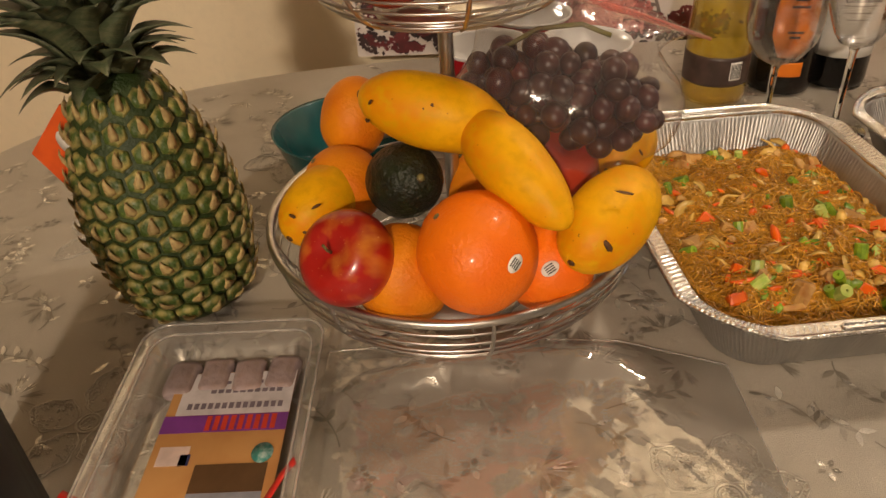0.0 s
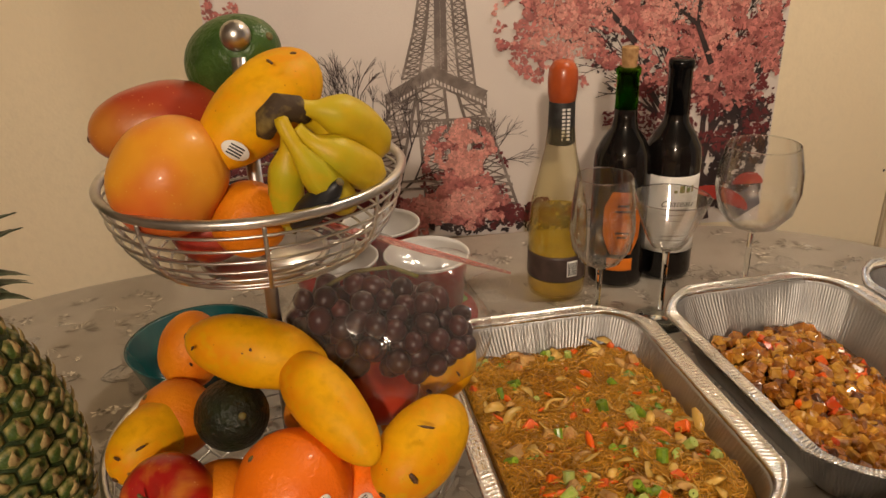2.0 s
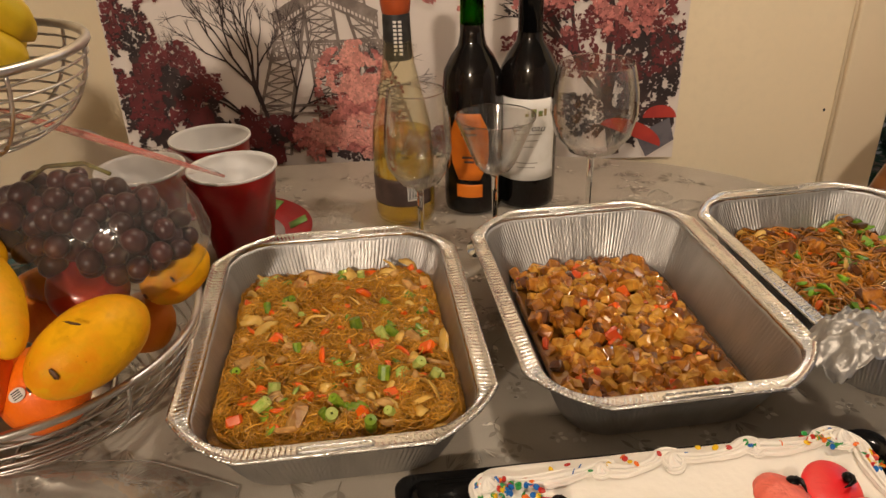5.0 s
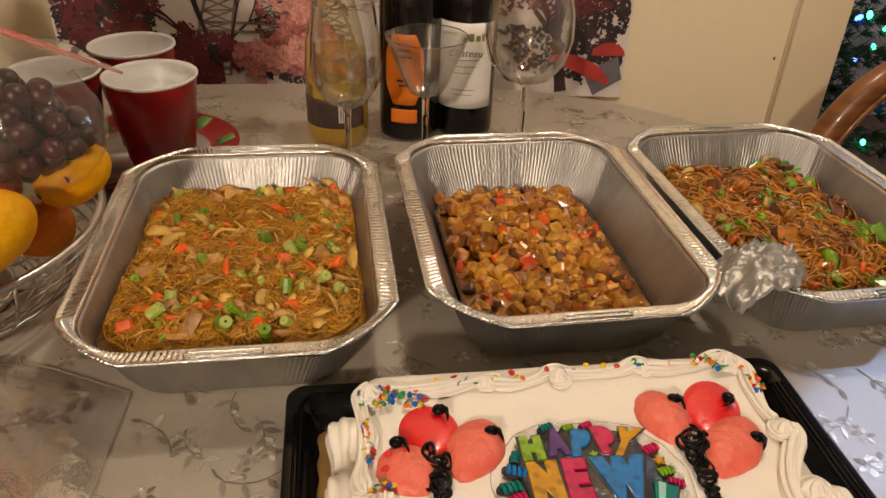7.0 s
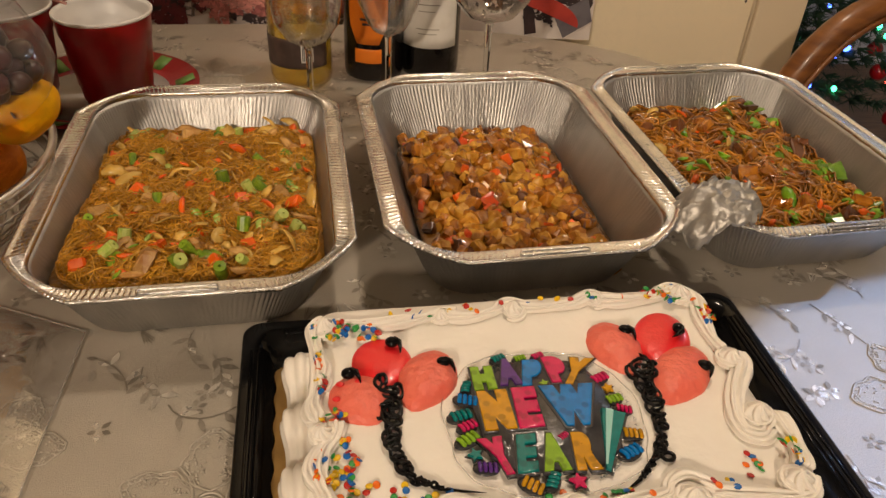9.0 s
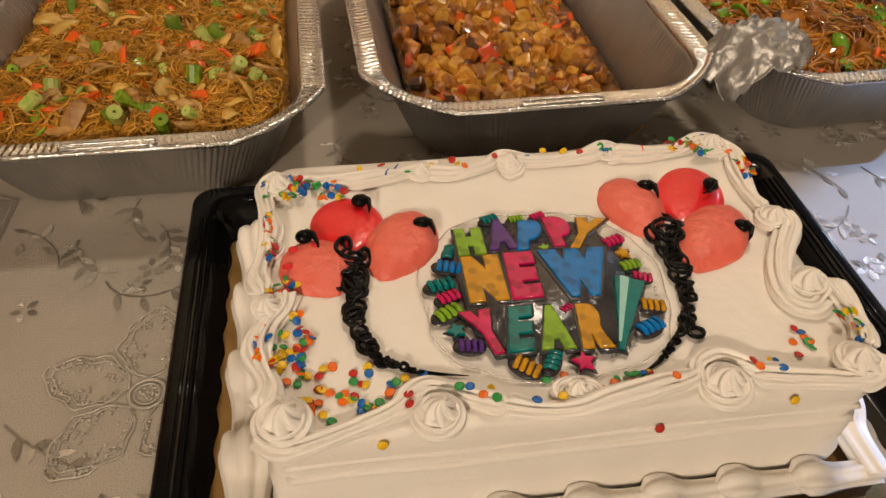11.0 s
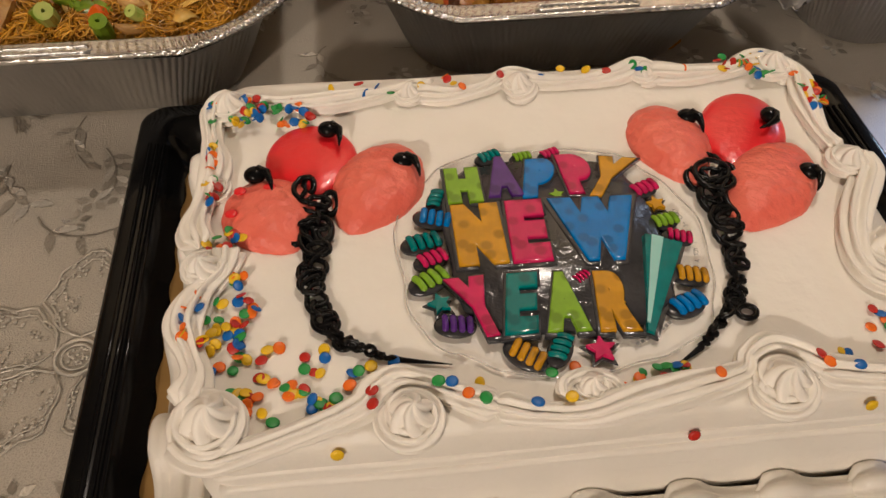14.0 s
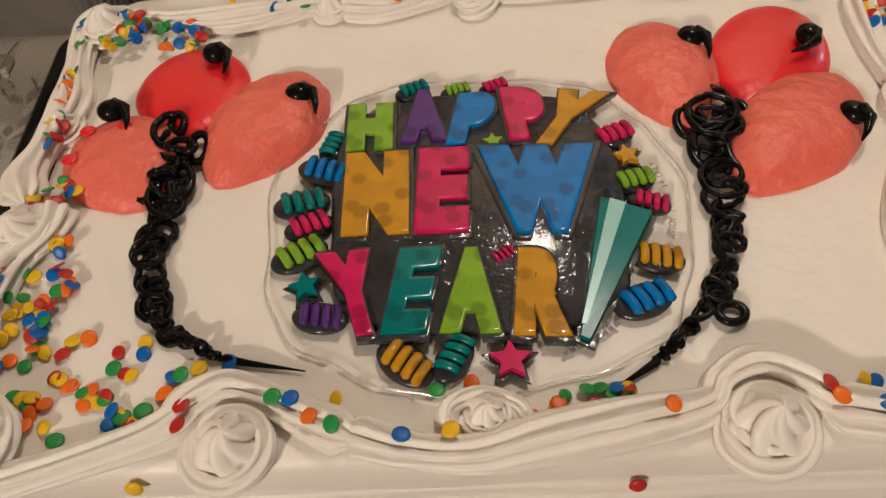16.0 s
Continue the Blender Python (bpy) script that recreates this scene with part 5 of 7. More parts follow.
for k in range(9):
    part("green_patch", patch, None, plate, m=pose(0.094 * math.cos(k * 0.698), 0.094 * math.sin(k * 0.698), 0.0094, 0, -20, math.degrees(k * 0.698)))

# ---- cake ----
CX, CY, CR = 0.819, 0.628, 6.8
ZT = 0.0638         # top of the frosting over the board
HW, HL = 0.127, 0.0865
rr = lambda hw, hl, r, z: [(x, y, z) for x, y in rrect(hw, hl, r, 8)]
ctray = thing("cake_tray", pose(0.826, 0.633, TOP + 0.0006, 0, 0, CR), "black plastic cake tray with raised ribbed lip", "tray")
part("tray_body", Geo().loft([rr(0.164, 0.107, 0.012, 0.0), rr(0.170, 0.115, 0.014, 0.010), rr(0.182, 0.1265, 0.014, 0.0185), rr(0.186, 0.1300, 0.014, 0.0195), rr(0.1867, 0.1307, 0.014, 0.0215), rr(0.185, 0.129, 0.013, 0.0225),
                             rr(0.175, 0.119, 0.013, 0.0205), rr(0.171, 0.115, 0.012, 0.012), rr(0.163, 0.107, 0.011, 0.003)]), BLACK_TRAY, ctray)
for sx in (-1, 1):
    for k in range(3):
        part("groove_ridge", Geo().tube([(sx * (0.1735 + 0.0032 * k), -0.108, 0.0206 + 0.0006 * k), (sx * (0.1735 + 0.0032 * k), 0.102, 0.0206 + 0.0006 * k)], 0.0010, 6), BLACK_TRAY, ctray)
for k in range(2):
    part("groove_ridge", Geo().tube([(-0.158, 0.1195 + 0.0034 * k, 0.0208 + 0.0006 * k), (0.158, 0.1195 + 0.0034 * k, 0.0208 + 0.0006 * k)], 0.0010, 6), BLACK_TRAY, ctray)
board = thing("cake_board", pose(CX, CY - 0.001, TOP + 0.0040, 0, 0, CR), "gold card cake board with scalloped edge", "cake board")
part("card", Geo().loft([[(x * (1 + 0.006 * math.sin(i * 1.3)), y * (1 + 0.006 * math.sin(i * 1.3)), z) for i, (x, y) in enumerate(resample(rrect(0.157, 0.106, 0.008, 6), 220))] for z in (0, 0.003)]), GOLD_CARD, board)

cake = thing("cake", pose(CX, CY, TOP + 0.0072, 0, 0, CR), "white frosted sheet cake with balloons and sprinkles", "cake")


def cake_body():
    rings = []
    for g, z in ((0.001, 0.0), (0.002, 0.012), (0.0005, 0.016), (0.0010, 0.034), (-0.0008, 0.037), (0.0, 0.052), (-0.0002, ZT - 0.0035), (-0.0016, ZT - 0.0008), (-0.0045, ZT - 0.0001), (-0.010, ZT), (-0.03, ZT), (-0.07, ZT)):
        pts = resample(rrect(HW + g, HL + g, 0.012 if g > -0.02 else 0.008, 6), 240)
        rings.append([(x * (1 + 0.004 * noise.noise(Vector((x * 30, y * 30, z * 60)))), y * (1 + 0.004 * noise.noise(Vector((x * 25, y * 25, z * 110 + 4)))), z + 0.0005 * noise.noise(Vector((x * 40, y * 40, 2)))) for x, y in pts])
    return Geo().loft(rings)


part("frosting", cake_body(), ICING, cake)


def smooth_path(pts, n):
    """A soft curve through a few points."""
    p = [Vector(q) for q in pts]
    p = [p[0] * 2 - p[1]] + p + [p[-1] * 2 - p[-2]]
    out = []
    for i in range(n):
        s = (len(pts) - 1) * i / (n - 1)
        k = min(int(s), len(pts) - 2)
        t, a, b, c, d = s - k, p[k], p[k + 1], p[k + 2], p[k + 3]
        out.append(0.5 * (2 * b + (c - a) * t + (2 * a - 5 * b + 4 * c - d) * t * t + (3 * b - a - 3 * c + d) * t ** 3))
    return out


def rope(pts, r, ridges=7, twist=0.25, amp=0.24):
    """A piped rope of icing with rounded ridges and sharp grooves that twist along it."""
    pts = [Vector(p) for p in pts]
    rings, sides, n = [], ridges * 6, len(pts)
    rad = r if isinstance(r, list) else [r] * n
    acc, up = 0.0, Vector((0, 0, 1))
    for i, p in enumerate(pts):
        d = (pts[min(n - 1, i + 1)] - pts[max(0, i - 1)]).normalized()
        up = (up - d * up.dot(d)).normalized()
        sd = d.cross(up)
        if i:
            acc += (p - pts[i - 1]).length * twist / max(rad[i], 0.002)
        ring = []
        for k in range(sides):
            a = 2 * math.pi * k / sides
            w = rad[i] * (1 + amp * (abs(math.cos(ridges * (a + acc * 0.16) / 2)) - 0.75))
            ring.append(p + up * math.cos(a) * w * 0.85 + sd * math.sin(a) * w)
        rings.append(ring)
    return Geo().loft(rings)


def swirl(size, lead=0.0):
    """A rosette: a fluted rope laid round once, with a twisted star-tip peak in its middle."""
    pts, rad, n = [], [], 60
    for i in range(n):
        u = i / (n - 1)
        a = lead + 2 * math.pi * 1.12 * u
        r = size * (0.66 - 0.20 * u)
        pts.append((r * math.cos(a), r * math.sin(a), size * (0.24 + 0.22 * u)))
        rad.append(size * (0.41 - 0.08 * u) * min(1, 0.5 + u * 5, 0.45 + (1 - u) * 6))
    g = rope(pts, rad, 8, 0.25, 0.72)
    rings, ridges, rows = [], 6, 22
    for k in range(rows + 1):
        u = k / rows
        prof = size * 0.74 * (1 - u) ** 0.62
        ring = []
        for i in range(ridges * 10):
            a = 2 * math.pi * i / (ridges * 10)
            w = prof * (0.68 + 0.44 * abs(math.cos(0.5 * (ridges * a + lead + 7.0 * u)))) + 0.0002
            ring.append((w * math.cos(a) + 0.06 * size * u * u, w * math.sin(a), size * (0.36 + 0.86 * u ** 0.9)))
        rings.append(ring)
    return g.loft(rings)


def border(path, r0, r1, beats, phase=0.0, n=150, ridges=8, lift=0.0):
    pts = smooth_path([(x, y, ZT + 0.0022 + lift) for x, y in path], n)
    rad = [r0 + (r1 - r0) * (0.5 + 0.5 * math.sin(2 * math.pi * beats * i / (n - 1) + phase)) for i in range(n)]
    rad = [q * min(1.0, 0.12 + 0.16 * i, 0.12 + 0.16 * (n - 1 - i)) for i, q in enumerate(rad)]
    part("piped_border", rope(pts, rad, ridges, 0.3, 0.72), ICING, cake)


# front, left, back and right borders
border([(-0.128, -0.080), (-0.121, -0.0872), (-0.112, -0.0882), (-0.087, -0.0815), (-0.074, -0.0765), (-0.0695, -0.0715), (-0.062, -0.0680), (-0.053, -0.0705), (-0.044, -0.0755), (-0.031, -0.0815)], 0.0036, 0.0052, 2.0, 1.0)
border([(-0.036, -0.0785), (-0.022, -0.0835), (-0.007, -0.0855), (0.008, -0.0828), (0.031, -0.0792), (0.0445, -0.0765), (0.0490, -0.0712), (0.0570, -0.0682), (0.066, -0.0725), (0.074, -0.0790)], 0.0036, 0.0054, 2.2, 2.5)
border([(-0.012, -0.0800), (-0.011, -0.0750), (-0.004, -0.0725), (0.003, -0.0750), (0.005, -0.0800)], 0.0022, 0.0028, 1.0, 0.0, 60)
border([(0.068, -0.0770), (0.083, -0.0808), (0.098, -0.0838), (0.110, -0.0862), (0.121, -0.0825), (0.1245, -0.0735)], 0.0040, 0.0052, 1.0, 1.0, 90)
border([(-0.118, 0.0735), (-0.1275, 0.064), (-0.1268, 0.045), (-0.1245, 0.030), (-0.1275, 0.014), (-0.1300, 0.000), (-0.1270, -0.010)], 0.0038, 0.0058, 2.5, 0.0, 120)
border([(-0.1175, -0.010), (-0.1185, -0.020), (-0.1255, -0.030), (-0.1290, -0.042), (-0.1262, -0.052), (-0.1235, -0.062), (-0.1265, -0.072)], 0.0040, 0.0062, 2.0, 2.0, 120)
border([(-0.1255, 0.062), (-0.119, 0.0705), (-0.100, 0.0680), (-0.080, 0.0665), (-0.062, 0.0695), (-0.046, 0.0740), (-0.037, 0.0705)], 0.0032, 0.0052, 2.2, 0.6)
border([(-0.046, 0.0705), (-0.030, 0.0675), (-0.014, 0.0715), (-0.004, 0.0775), (0.007, 0.0745), (0.022, 0.0725), (0.042, 0.0745), (0.055, 0.0800), (0.064, 0.0765)], 0.0032, 0.0050, 2.4, 1.4)
border([(0.056, 0.0765), (0.075, 0.0730), (0.095, 0.0745), (0.108, 0.0800), (0.120, 0.0795), (0.1265, 0.070), (0.1225, 0.053), (0.1200, 0.032), (0.1225, 0.018)], 0.0036, 0.0056, 3.0, 0.4)
border([(0.1285, 0.018), (0.1280, 0.006), (0.1190, -0.006), (0.1095, -0.020), (0.1040, -0.034), (0.1050, -0.044), (0.1130, -0.0475), (0.1210, -0.042)], 0.0046, 0.0058, 1.0, 0.0, 120)
border([(0.1290, -0.030), (0.1285, -0.050), (0.1270, -0.062), (0.1225, -0.072)], 0.0042, 0.0056, 1.5, 0.0, 70)
ros = [mesh_of(swirl(0.0106, 0.4), ICING), mesh_of(swirl(0.0106, 2.2), ICING)]
for k, (x, y, s, tn) in enumerate(((-0.1175, -0.0785, 1.15, 40), (-0.0595, -0.0820, 1.0, 10), (-0.0035, -0.0765, 0.62, 0), (0.0555, -0.0825, 1.05, 30), (0.1150, -0.0795, 1.10, 200), (0.0003, 0.0705, 0.80, 90), (-0.0470, 0.0700, 0.66, 60),
                                   (0.0575, 0.0755, 0.70, 120), (-0.1215, 0.0650, 0.95, 20), (0.1165, 0.0735, 0.95, 150), (-0.1245, -0.0195, 0.86, 240), (-0.1250, 0.0205, 0.66, 80), (0.1225, 0.0115, 0.92, 300), (0.1165, -0.0335, 1.05, 330))):
    part("rosette", ros[k % 2], None, cake, m=pose(x, y, ZT - 0.0006, 0, 0, tn) @ Matrix.Scale(s, 4))


def shell_row(x0, y0, x1, y1, count, big, small, z):
    """Overlapping shells along the foot: each swells at its head and runs out thin."""
    L = math.hypot(x1 - x0, y1 - y0)
    for k in range(count):
        u0, u1 = k / count - 0.02, (k + 1) / count + 0.10 / count
        pts, rad = [], []
        for i in range(30):
            t = i / 29
            u = u0 + (u1 - u0) * t
            pts.append((x0 + (x1 - x0) * u, y0 + (y1 - y0) * u, z + big * 0.45 * math.exp(-((t - 0.18) / 0.16) ** 2)))
            rad.append((small + (big - small) * math.exp(-((t - 0.2) / 0.24) ** 2)) * min(1.0, 0.35 + t * 6))
        part("foot_border", rope(pts, rad, 7, 0.12, 0.30), ICING, cake)


shell_row(-0.1390, 0.090, -0.1400, -0.094, 4, 0.0125, 0.0085, 0.0090)
shell_row(-0.140, -0.0955, 0.138, -0.0960, 8, 0.0088, 0.0058, 0.0060)
shell_row(0.1385, 0.092, 0.1385, -0.096, 5, 0.0105, 0.0070, 0.0075)
shell_row(-0.138, 0.0930, 0.138, 0.0930, 8, 0.0085, 0.0058, 0.0060)
for z_, r_ in ((0.0475, 0.0016), (0.0385, 0.0020), (0.0270, 0.0014)):
    part("combed_ridge", rope([(-0.120 + 0.24 * i / 59, -HL + 0.0007 + 0.0004 * math.sin(i * 0.3), z_ + 0.0005 * math.sin(i * 0.21)) for i in range(60)], r_, 3, 0.0, 0.1), ICING, cake)


# frosting balloons
def balloon(x, y, rx, ry, turn, mat_, h, seed):
    def shape(p, d):
        k = 1 - 0.34 * max(0, -d.y) ** 1.6
        w = 1
        if mat_ is CORAL:
            q = d * 3.2 + Vector((seed, 0, 0))
            w = 1 + 0.035 * noise.noise(q) - 0.05 * max(0.0, abs(noise.noise(Vector((d.x * 2.0 + seed, d.y * 7, 1)))) - 0.22)
        return Vector((d.x * rx * k * w, d.y * ry * w, max(-0.001, d.z * h * w)))
    part("frosting_balloon", Geo().ball(1, 1, 1, seg=56, rows=40, shape=shape), mat_, cake, "coral icing balloon" if mat_ is CORAL else "glossy red icing balloon", m=pose(x, y, ZT - 0.0002, 0, 0, turn))


balloon(-0.0885, 0.0340, 0.0180, 0.0210, 4, RED_GEL, 0.0042, 1)
balloon(-0.1030, 0.0055, 0.0178, 0.0195, 28, CORAL, 0.0075, 2)
balloon(-0.0640, 0.0170, 0.0172, 0.0250, -28, CORAL, 0.0085, 3)
balloon(0.0890, 0.0365, 0.0178, 0.0260, -26, RED_GEL, 0.0042, 4)
balloon(0.0560, 0.0310, 0.0168, 0.0235, 6, CORAL, 0.0085, 5)
balloon(0.0875, 0.0045, 0.0165, 0.0285, -44, CORAL, 0.0085, 6)
dot = mesh_of(Geo().ball(0.0042, 0.0038, 0.0030, seg=16, rows=10), BLACK_ICING)
tail = mesh_of(Geo().tube([(0.001, 0.001, 0.001), (0.0045, -0.001, 0.001), (0.0056, -0.0055, 0.0006), (0.0058, -0.0095, 0.0002)], [0.0022, 0.0018, 0.0010, 0.0003], 8), BLACK_ICING)
for x, y, tn in ((-0.0815, 0.0455, -10), (-0.1090, 0.0220, 5), (-0.0535, 0.0250, 0), (0.0650, 0.0410, -15), (0.1000, 0.0390, -75), (0.1020, 0.0055, -40)):
    d_ = part("knot_drop", dot, None, cake, m=pose(x, y, ZT + 0.0062, 0, 0, tn))
    part("knot_tail", tail, None, d_, m=pose(0, 0, 0.0003))
for x, y in ((-0.1140, 0.0140), (-0.1035, 0.0150), (-0.1165, 0.0030)):
    part("icing_fleck", Geo().ball(0.0024, 0.0022, 0.0006, seg=10, rows=6), RED_GEL, cake, m=pose(x, y, ZT + 0.0062))


def curl_string(path, seed, n=1300):
    """Looping thread of piped icing that coils along a path and ends in a thin tail."""
    rnd = random.Random(seed)
    p = smooth_path([(x, y, 0) for x, y in path], 200)
    pts, rad = [], []
    wob = [rnd.uniform(0.55, 1.3) for _ in range(40)]
    for i in range(n):
        u = i / (n - 1)
        c = p[min(199, int(u * 199))]
        k = max(0.0, 1 - u / 0.86)
        ww = wob[int(u * 36)] + (wob[int(u * 36) + 1] - wob[int(u * 36)]) * (u * 36 % 1)
        w = (0.0007 + 0.0056 * k ** 0.95) * min(1, max(0, (0.88 - u) / 0.05)) * ww
        a = u * 122 + 1.5 * math.sin(u * 37 + seed) + 0.8 * math.sin(u * 90)
        pts.append((c.x + w * math.cos(a), c.y + w * 0.95 * math.sin(a), ZT + 0.0012 + 0.0014 * k * (1 + math.sin(a * 0.31 + seed)) + (0.0022 if u < 0.14 else 0.0)))
        rad.append(0.00075 + 0.00035 * k if u < 0.85 else 0.0011 * (1 - (u - 0.85) / 0.16) + 0.00012)
    g = Geo().tube(pts, rad, 7)
    over = []
    for i in range(520):
        u = 0.03 + 0.80 * i / 519
        c = p[int(u * 199)]
        w = 0.0004 + 0.0036 * (1 - u / 0.86) ** 0.9
        over.append((c.x + w * (math.sin(u * 83 + seed) + 0.5 * math.sin(u * 197)), c.y + 0.0028 * (1 - u) * math.cos(u * 131 + seed), ZT + 0.0026 + 0.0010 * math.sin(u * 61) + (0.0024 if u < 0.14 else 0.0)))
    g.tube(over, 0.0009, 6)
    ob = part("icing_string", g, BLACK_ICING, cake, "looping black icing string")
    x0, y0 = path[0]
    for dx, dy, r in ((-0.0072, -0.0085, 0.0034), (0.0080, -0.0070, 0.0036), (0.0, 0.0030, 0.0026), (-0.0045, -0.0190, 0.0046), (0.0050, -0.0200, 0.0042)):
        part("icing_loop", Geo().tube([(x0 + dx + r * math.cos(t) * 0.75, y0 + dy + r * math.sin(t) * 1.35, ZT + 0.0030 + 0.0008 * math.sin(t)) for t in np.linspace(0, 6.28, 24)[:-1]], 0.0012, 7, True), BLACK_ICING, ob)


curl_string([(-0.0895, 0.0150), (-0.0870, -0.0060), (-0.0885, -0.0230), (-0.0862, -0.0390), (-0.0805, -0.0505), (-0.0730, -0.0550), (-0.0640, -0.0595), (-0.0450, -0.0636)], 1)
curl_string([(0.0645, 0.0165), (0.0640, -0.0030), (0.0618, -0.0210), (0.0588, -0.0360), (0.0525, -0.0490), (0.0435, -0.0580), (0.0360, -0.0648), (0.0236, -0.0723)], 5)
part("icing_loop", Geo().tube([(0.0555 + 0.0032 * math.cos(t), -0.0535 + 0.0026 * math.sin(t), ZT + 0.0018) for t in np.linspace(0, 6.28, 22)[:-1]], 0.0011, 7, True), BLACK_ICING, cake)

# sprinkles
conf = {k: mesh_of(Geo().lathe([(0.0012, 0), (0.0019, 0.0002), (0.0021, 0.0005), (0.0018, 0.0009), (0.0010, 0.0011)], 16), v) for k, v in CONFETTI.items()}


def sprinkle(n, x, y, sx, sy, z, seed, rough=25):
    """A loose drift of flat sugar discs round one spot."""
    rnd = random.Random(seed)
    for _ in range(n):
        a, r = rnd.uniform(0, 6.28), math.sqrt(rnd.random())
        part("sprinkle", conf[rnd.choice(list(conf))], None, cake,
             m=pose(x + sx * r * math.cos(a), y + sy * r * math.sin(a), ZT + z + rnd.uniform(0, 0.0010), rnd.gauss(0, rough), rnd.gauss(0, rough), rnd.uniform(0, 360)) @ Matrix.Diagonal((rnd.uniform(0.85, 1.1), rnd.uniform(0.75, 1.05), 0.6, 1)))


sprinkle(34, -0.1150, -0.0375, 0.0085, 0.0190, 0.0012, 3, 18)
sprinkle(10, -0.1250, -0.0420, 0.0050, 0.0120, 0.0052, 13, 35)
sprinkle(58, -0.0920, -0.0650, 0.0320, 0.0140, 0.0002, 4, 10)
sprinkle(10, -0.0800, -0.0720, 0.0180, 0.0050, 0.0004, 14, 14)
sprinkle(36, -0.1180, 0.0610, 0.0120, 0.0100, 0.0052, 1, 35)
sprinkle(18, -0.0960, 0.0590, 0.0090, 0.0090, 0.0030, 11, 30)
sprinkle(16, -0.1260, 0.0230, 0.0040, 0.0200, 0.0052, 2, 38)
sprinkle(12, -0.1185, -0.0090, 0.0080, 0.0060, 0.0030, 12, 30)
sprinkle(10, -0.0400, 0.0715, 0.0420, 0.0050, 0.0052, 5, 38)
sprinkle(10, 0.0350, 0.0750, 0.0450, 0.0045, 0.0052, 15, 38)
sprinkle(26, 0.1050, 0.0740, 0.0160, 0.0080, 0.0052, 6, 38)
sprinkle(18, 0.1240, 0.0520, 0.0050, 0.0170, 0.0052, 7, 38)
sprinkle(12, -0.0120, -0.0730, 0.0380, 0.0050, 0.0006, 8, 16)
sprinkle(9, 0.0250, -0.0740, 0.0100, 0.0035, 0.0006, 18, 16)
sprinkle(7, 0.0780, -0.0770, 0.0090, 0.0060, 0.0006, 28, 16)
sprinkle(8, 0.0985, -0.0640, 0.0050, 0.0090, 0.0002, 9, 10)
sprinkle(16, 0.1235, -0.0590, 0.0060, 0.0120, 0.0052, 19, 38)
for k, (x, y) in enumerate(((-0.082, -0.0865), (0.030, -0.0868), (0.085, -0.0870))):
    part("sprinkle", conf[("yellow", "red", "yellow")[k]], None, cake, m=pose(x, y - 0.001, ZT - 0.004 - 0.010 * (k == 1), 70, 0, 0))
# discs lying on the front rope
for k, (x, y) in enumerate(((-0.0505, -0.0722), (-0.0465, -0.0728), (-0.0420, -0.0772), (-0.0370, -0.0792), (-0.0220, -0.0822), (-0.0115, -0.0815), (0.0360, -0.0778), (0.0700, -0.0745), (0.0715, -0.0775), (0.0805, -0.0795), (-0.0705, -0.0735), (-0.0705, -0.0780))):
    part("sprinkle", conf[("green", "blue", "orange", "green", "blue", "yellow", "orange", "red", "orange", "blue", "red", "red")[k]], None, cake,
         m=pose(x, y, ZT + 0.0066, 8 - 9 * (k % 4), 6 * (k % 3) - 6, 40 * k) @ Matrix.Diagonal((1.0, 0.92, 0.7, 1)))

# plastic plaque on the cake
topper = thing("cake_topper", pose(CX, CY, TOP + 0.0072, 0, 0, CR) @ pose(0, 0, ZT + 0.0004), "glossy plastic plaque with colourful party lettering", "cake topper")
PLAQUE = film_material("clear_plaque", tint=(0.998, 0.998, 0.998), gloss=0.01, haze=0.0, rough=0.04, edge=(4.0, 0.22), bump=0.0005, bump_scale=140)
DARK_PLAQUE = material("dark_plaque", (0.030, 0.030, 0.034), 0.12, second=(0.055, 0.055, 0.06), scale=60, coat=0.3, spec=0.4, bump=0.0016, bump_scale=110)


def blob_outline(cx, cy, rx, ry, amp, k, n=120, power=2.5):
    out = []
    for a in np.linspace(0, 2 * math.pi, n, endpoint=False):
        c, s = math.cos(a), math.sin(a)
        w = 1 + amp * math.sin(k * a + 0.7) + amp * 0.6 * math.sin((k * 2 + 1) * a)
        out.append((cx + rx * w * math.copysign(abs(c) ** (2 / power), c), cy + ry * w * math.copysign(abs(s) ** (2 / power), s)))
    return out


part("clear_sheet", Geo().loft([[(x, y, z) for x, y in blob_outline(-0.0035, -0.0195, 0.0555 + e, 0.0515 + e, 0.018, 7)] for e, z in ((0, 0), (0.0004, 0.0006), (-0.001, 0.0012))]), PLAQUE, topper, "clear plastic sheet edge")
part("sheet_bead", Geo().tube([(x, y, 0.0010) for x, y in blob_outline(-0.0035, -0.0195, 0.0556, 0.0516, 0.018, 7)], 0.00032, 6, True), EDGE_GLINT, topper)
part("dark_ground", Geo().loft([[(x, y, z) for x, y in blob_outline(-0.0030, -0.0165, 0.0385 + e, 0.0405 + e, 0.014, 9, power=3.4)] for e, z in ((0, 0.0014), (0.0003, 0.0026), (-0.0008, 0.0034))]), DARK_PLAQUE, topper, "dark grey ground")
INK = {k: material("plaque_" + k, c, 0.14, second=tuple(min(1, x * 1.2) for x in c), scale=170, coat=0.1, spec=0.35, spots=tuple(min(1, x * 0.70) for x in c), spot_scale=150, spot_size=0.40) for k, c in
       dict(lime=(0.21, 0.40, 0.02), purple=(0.085, 0.025, 0.20), blue=(0.003, 0.17, 0.52), pink=(0.55, 0.010, 0.10), gold=(0.54, 0.27, 0.006), teal=(0.002, 0.17, 0.17), red=(0.6, 0.03, 0.05)).items()}


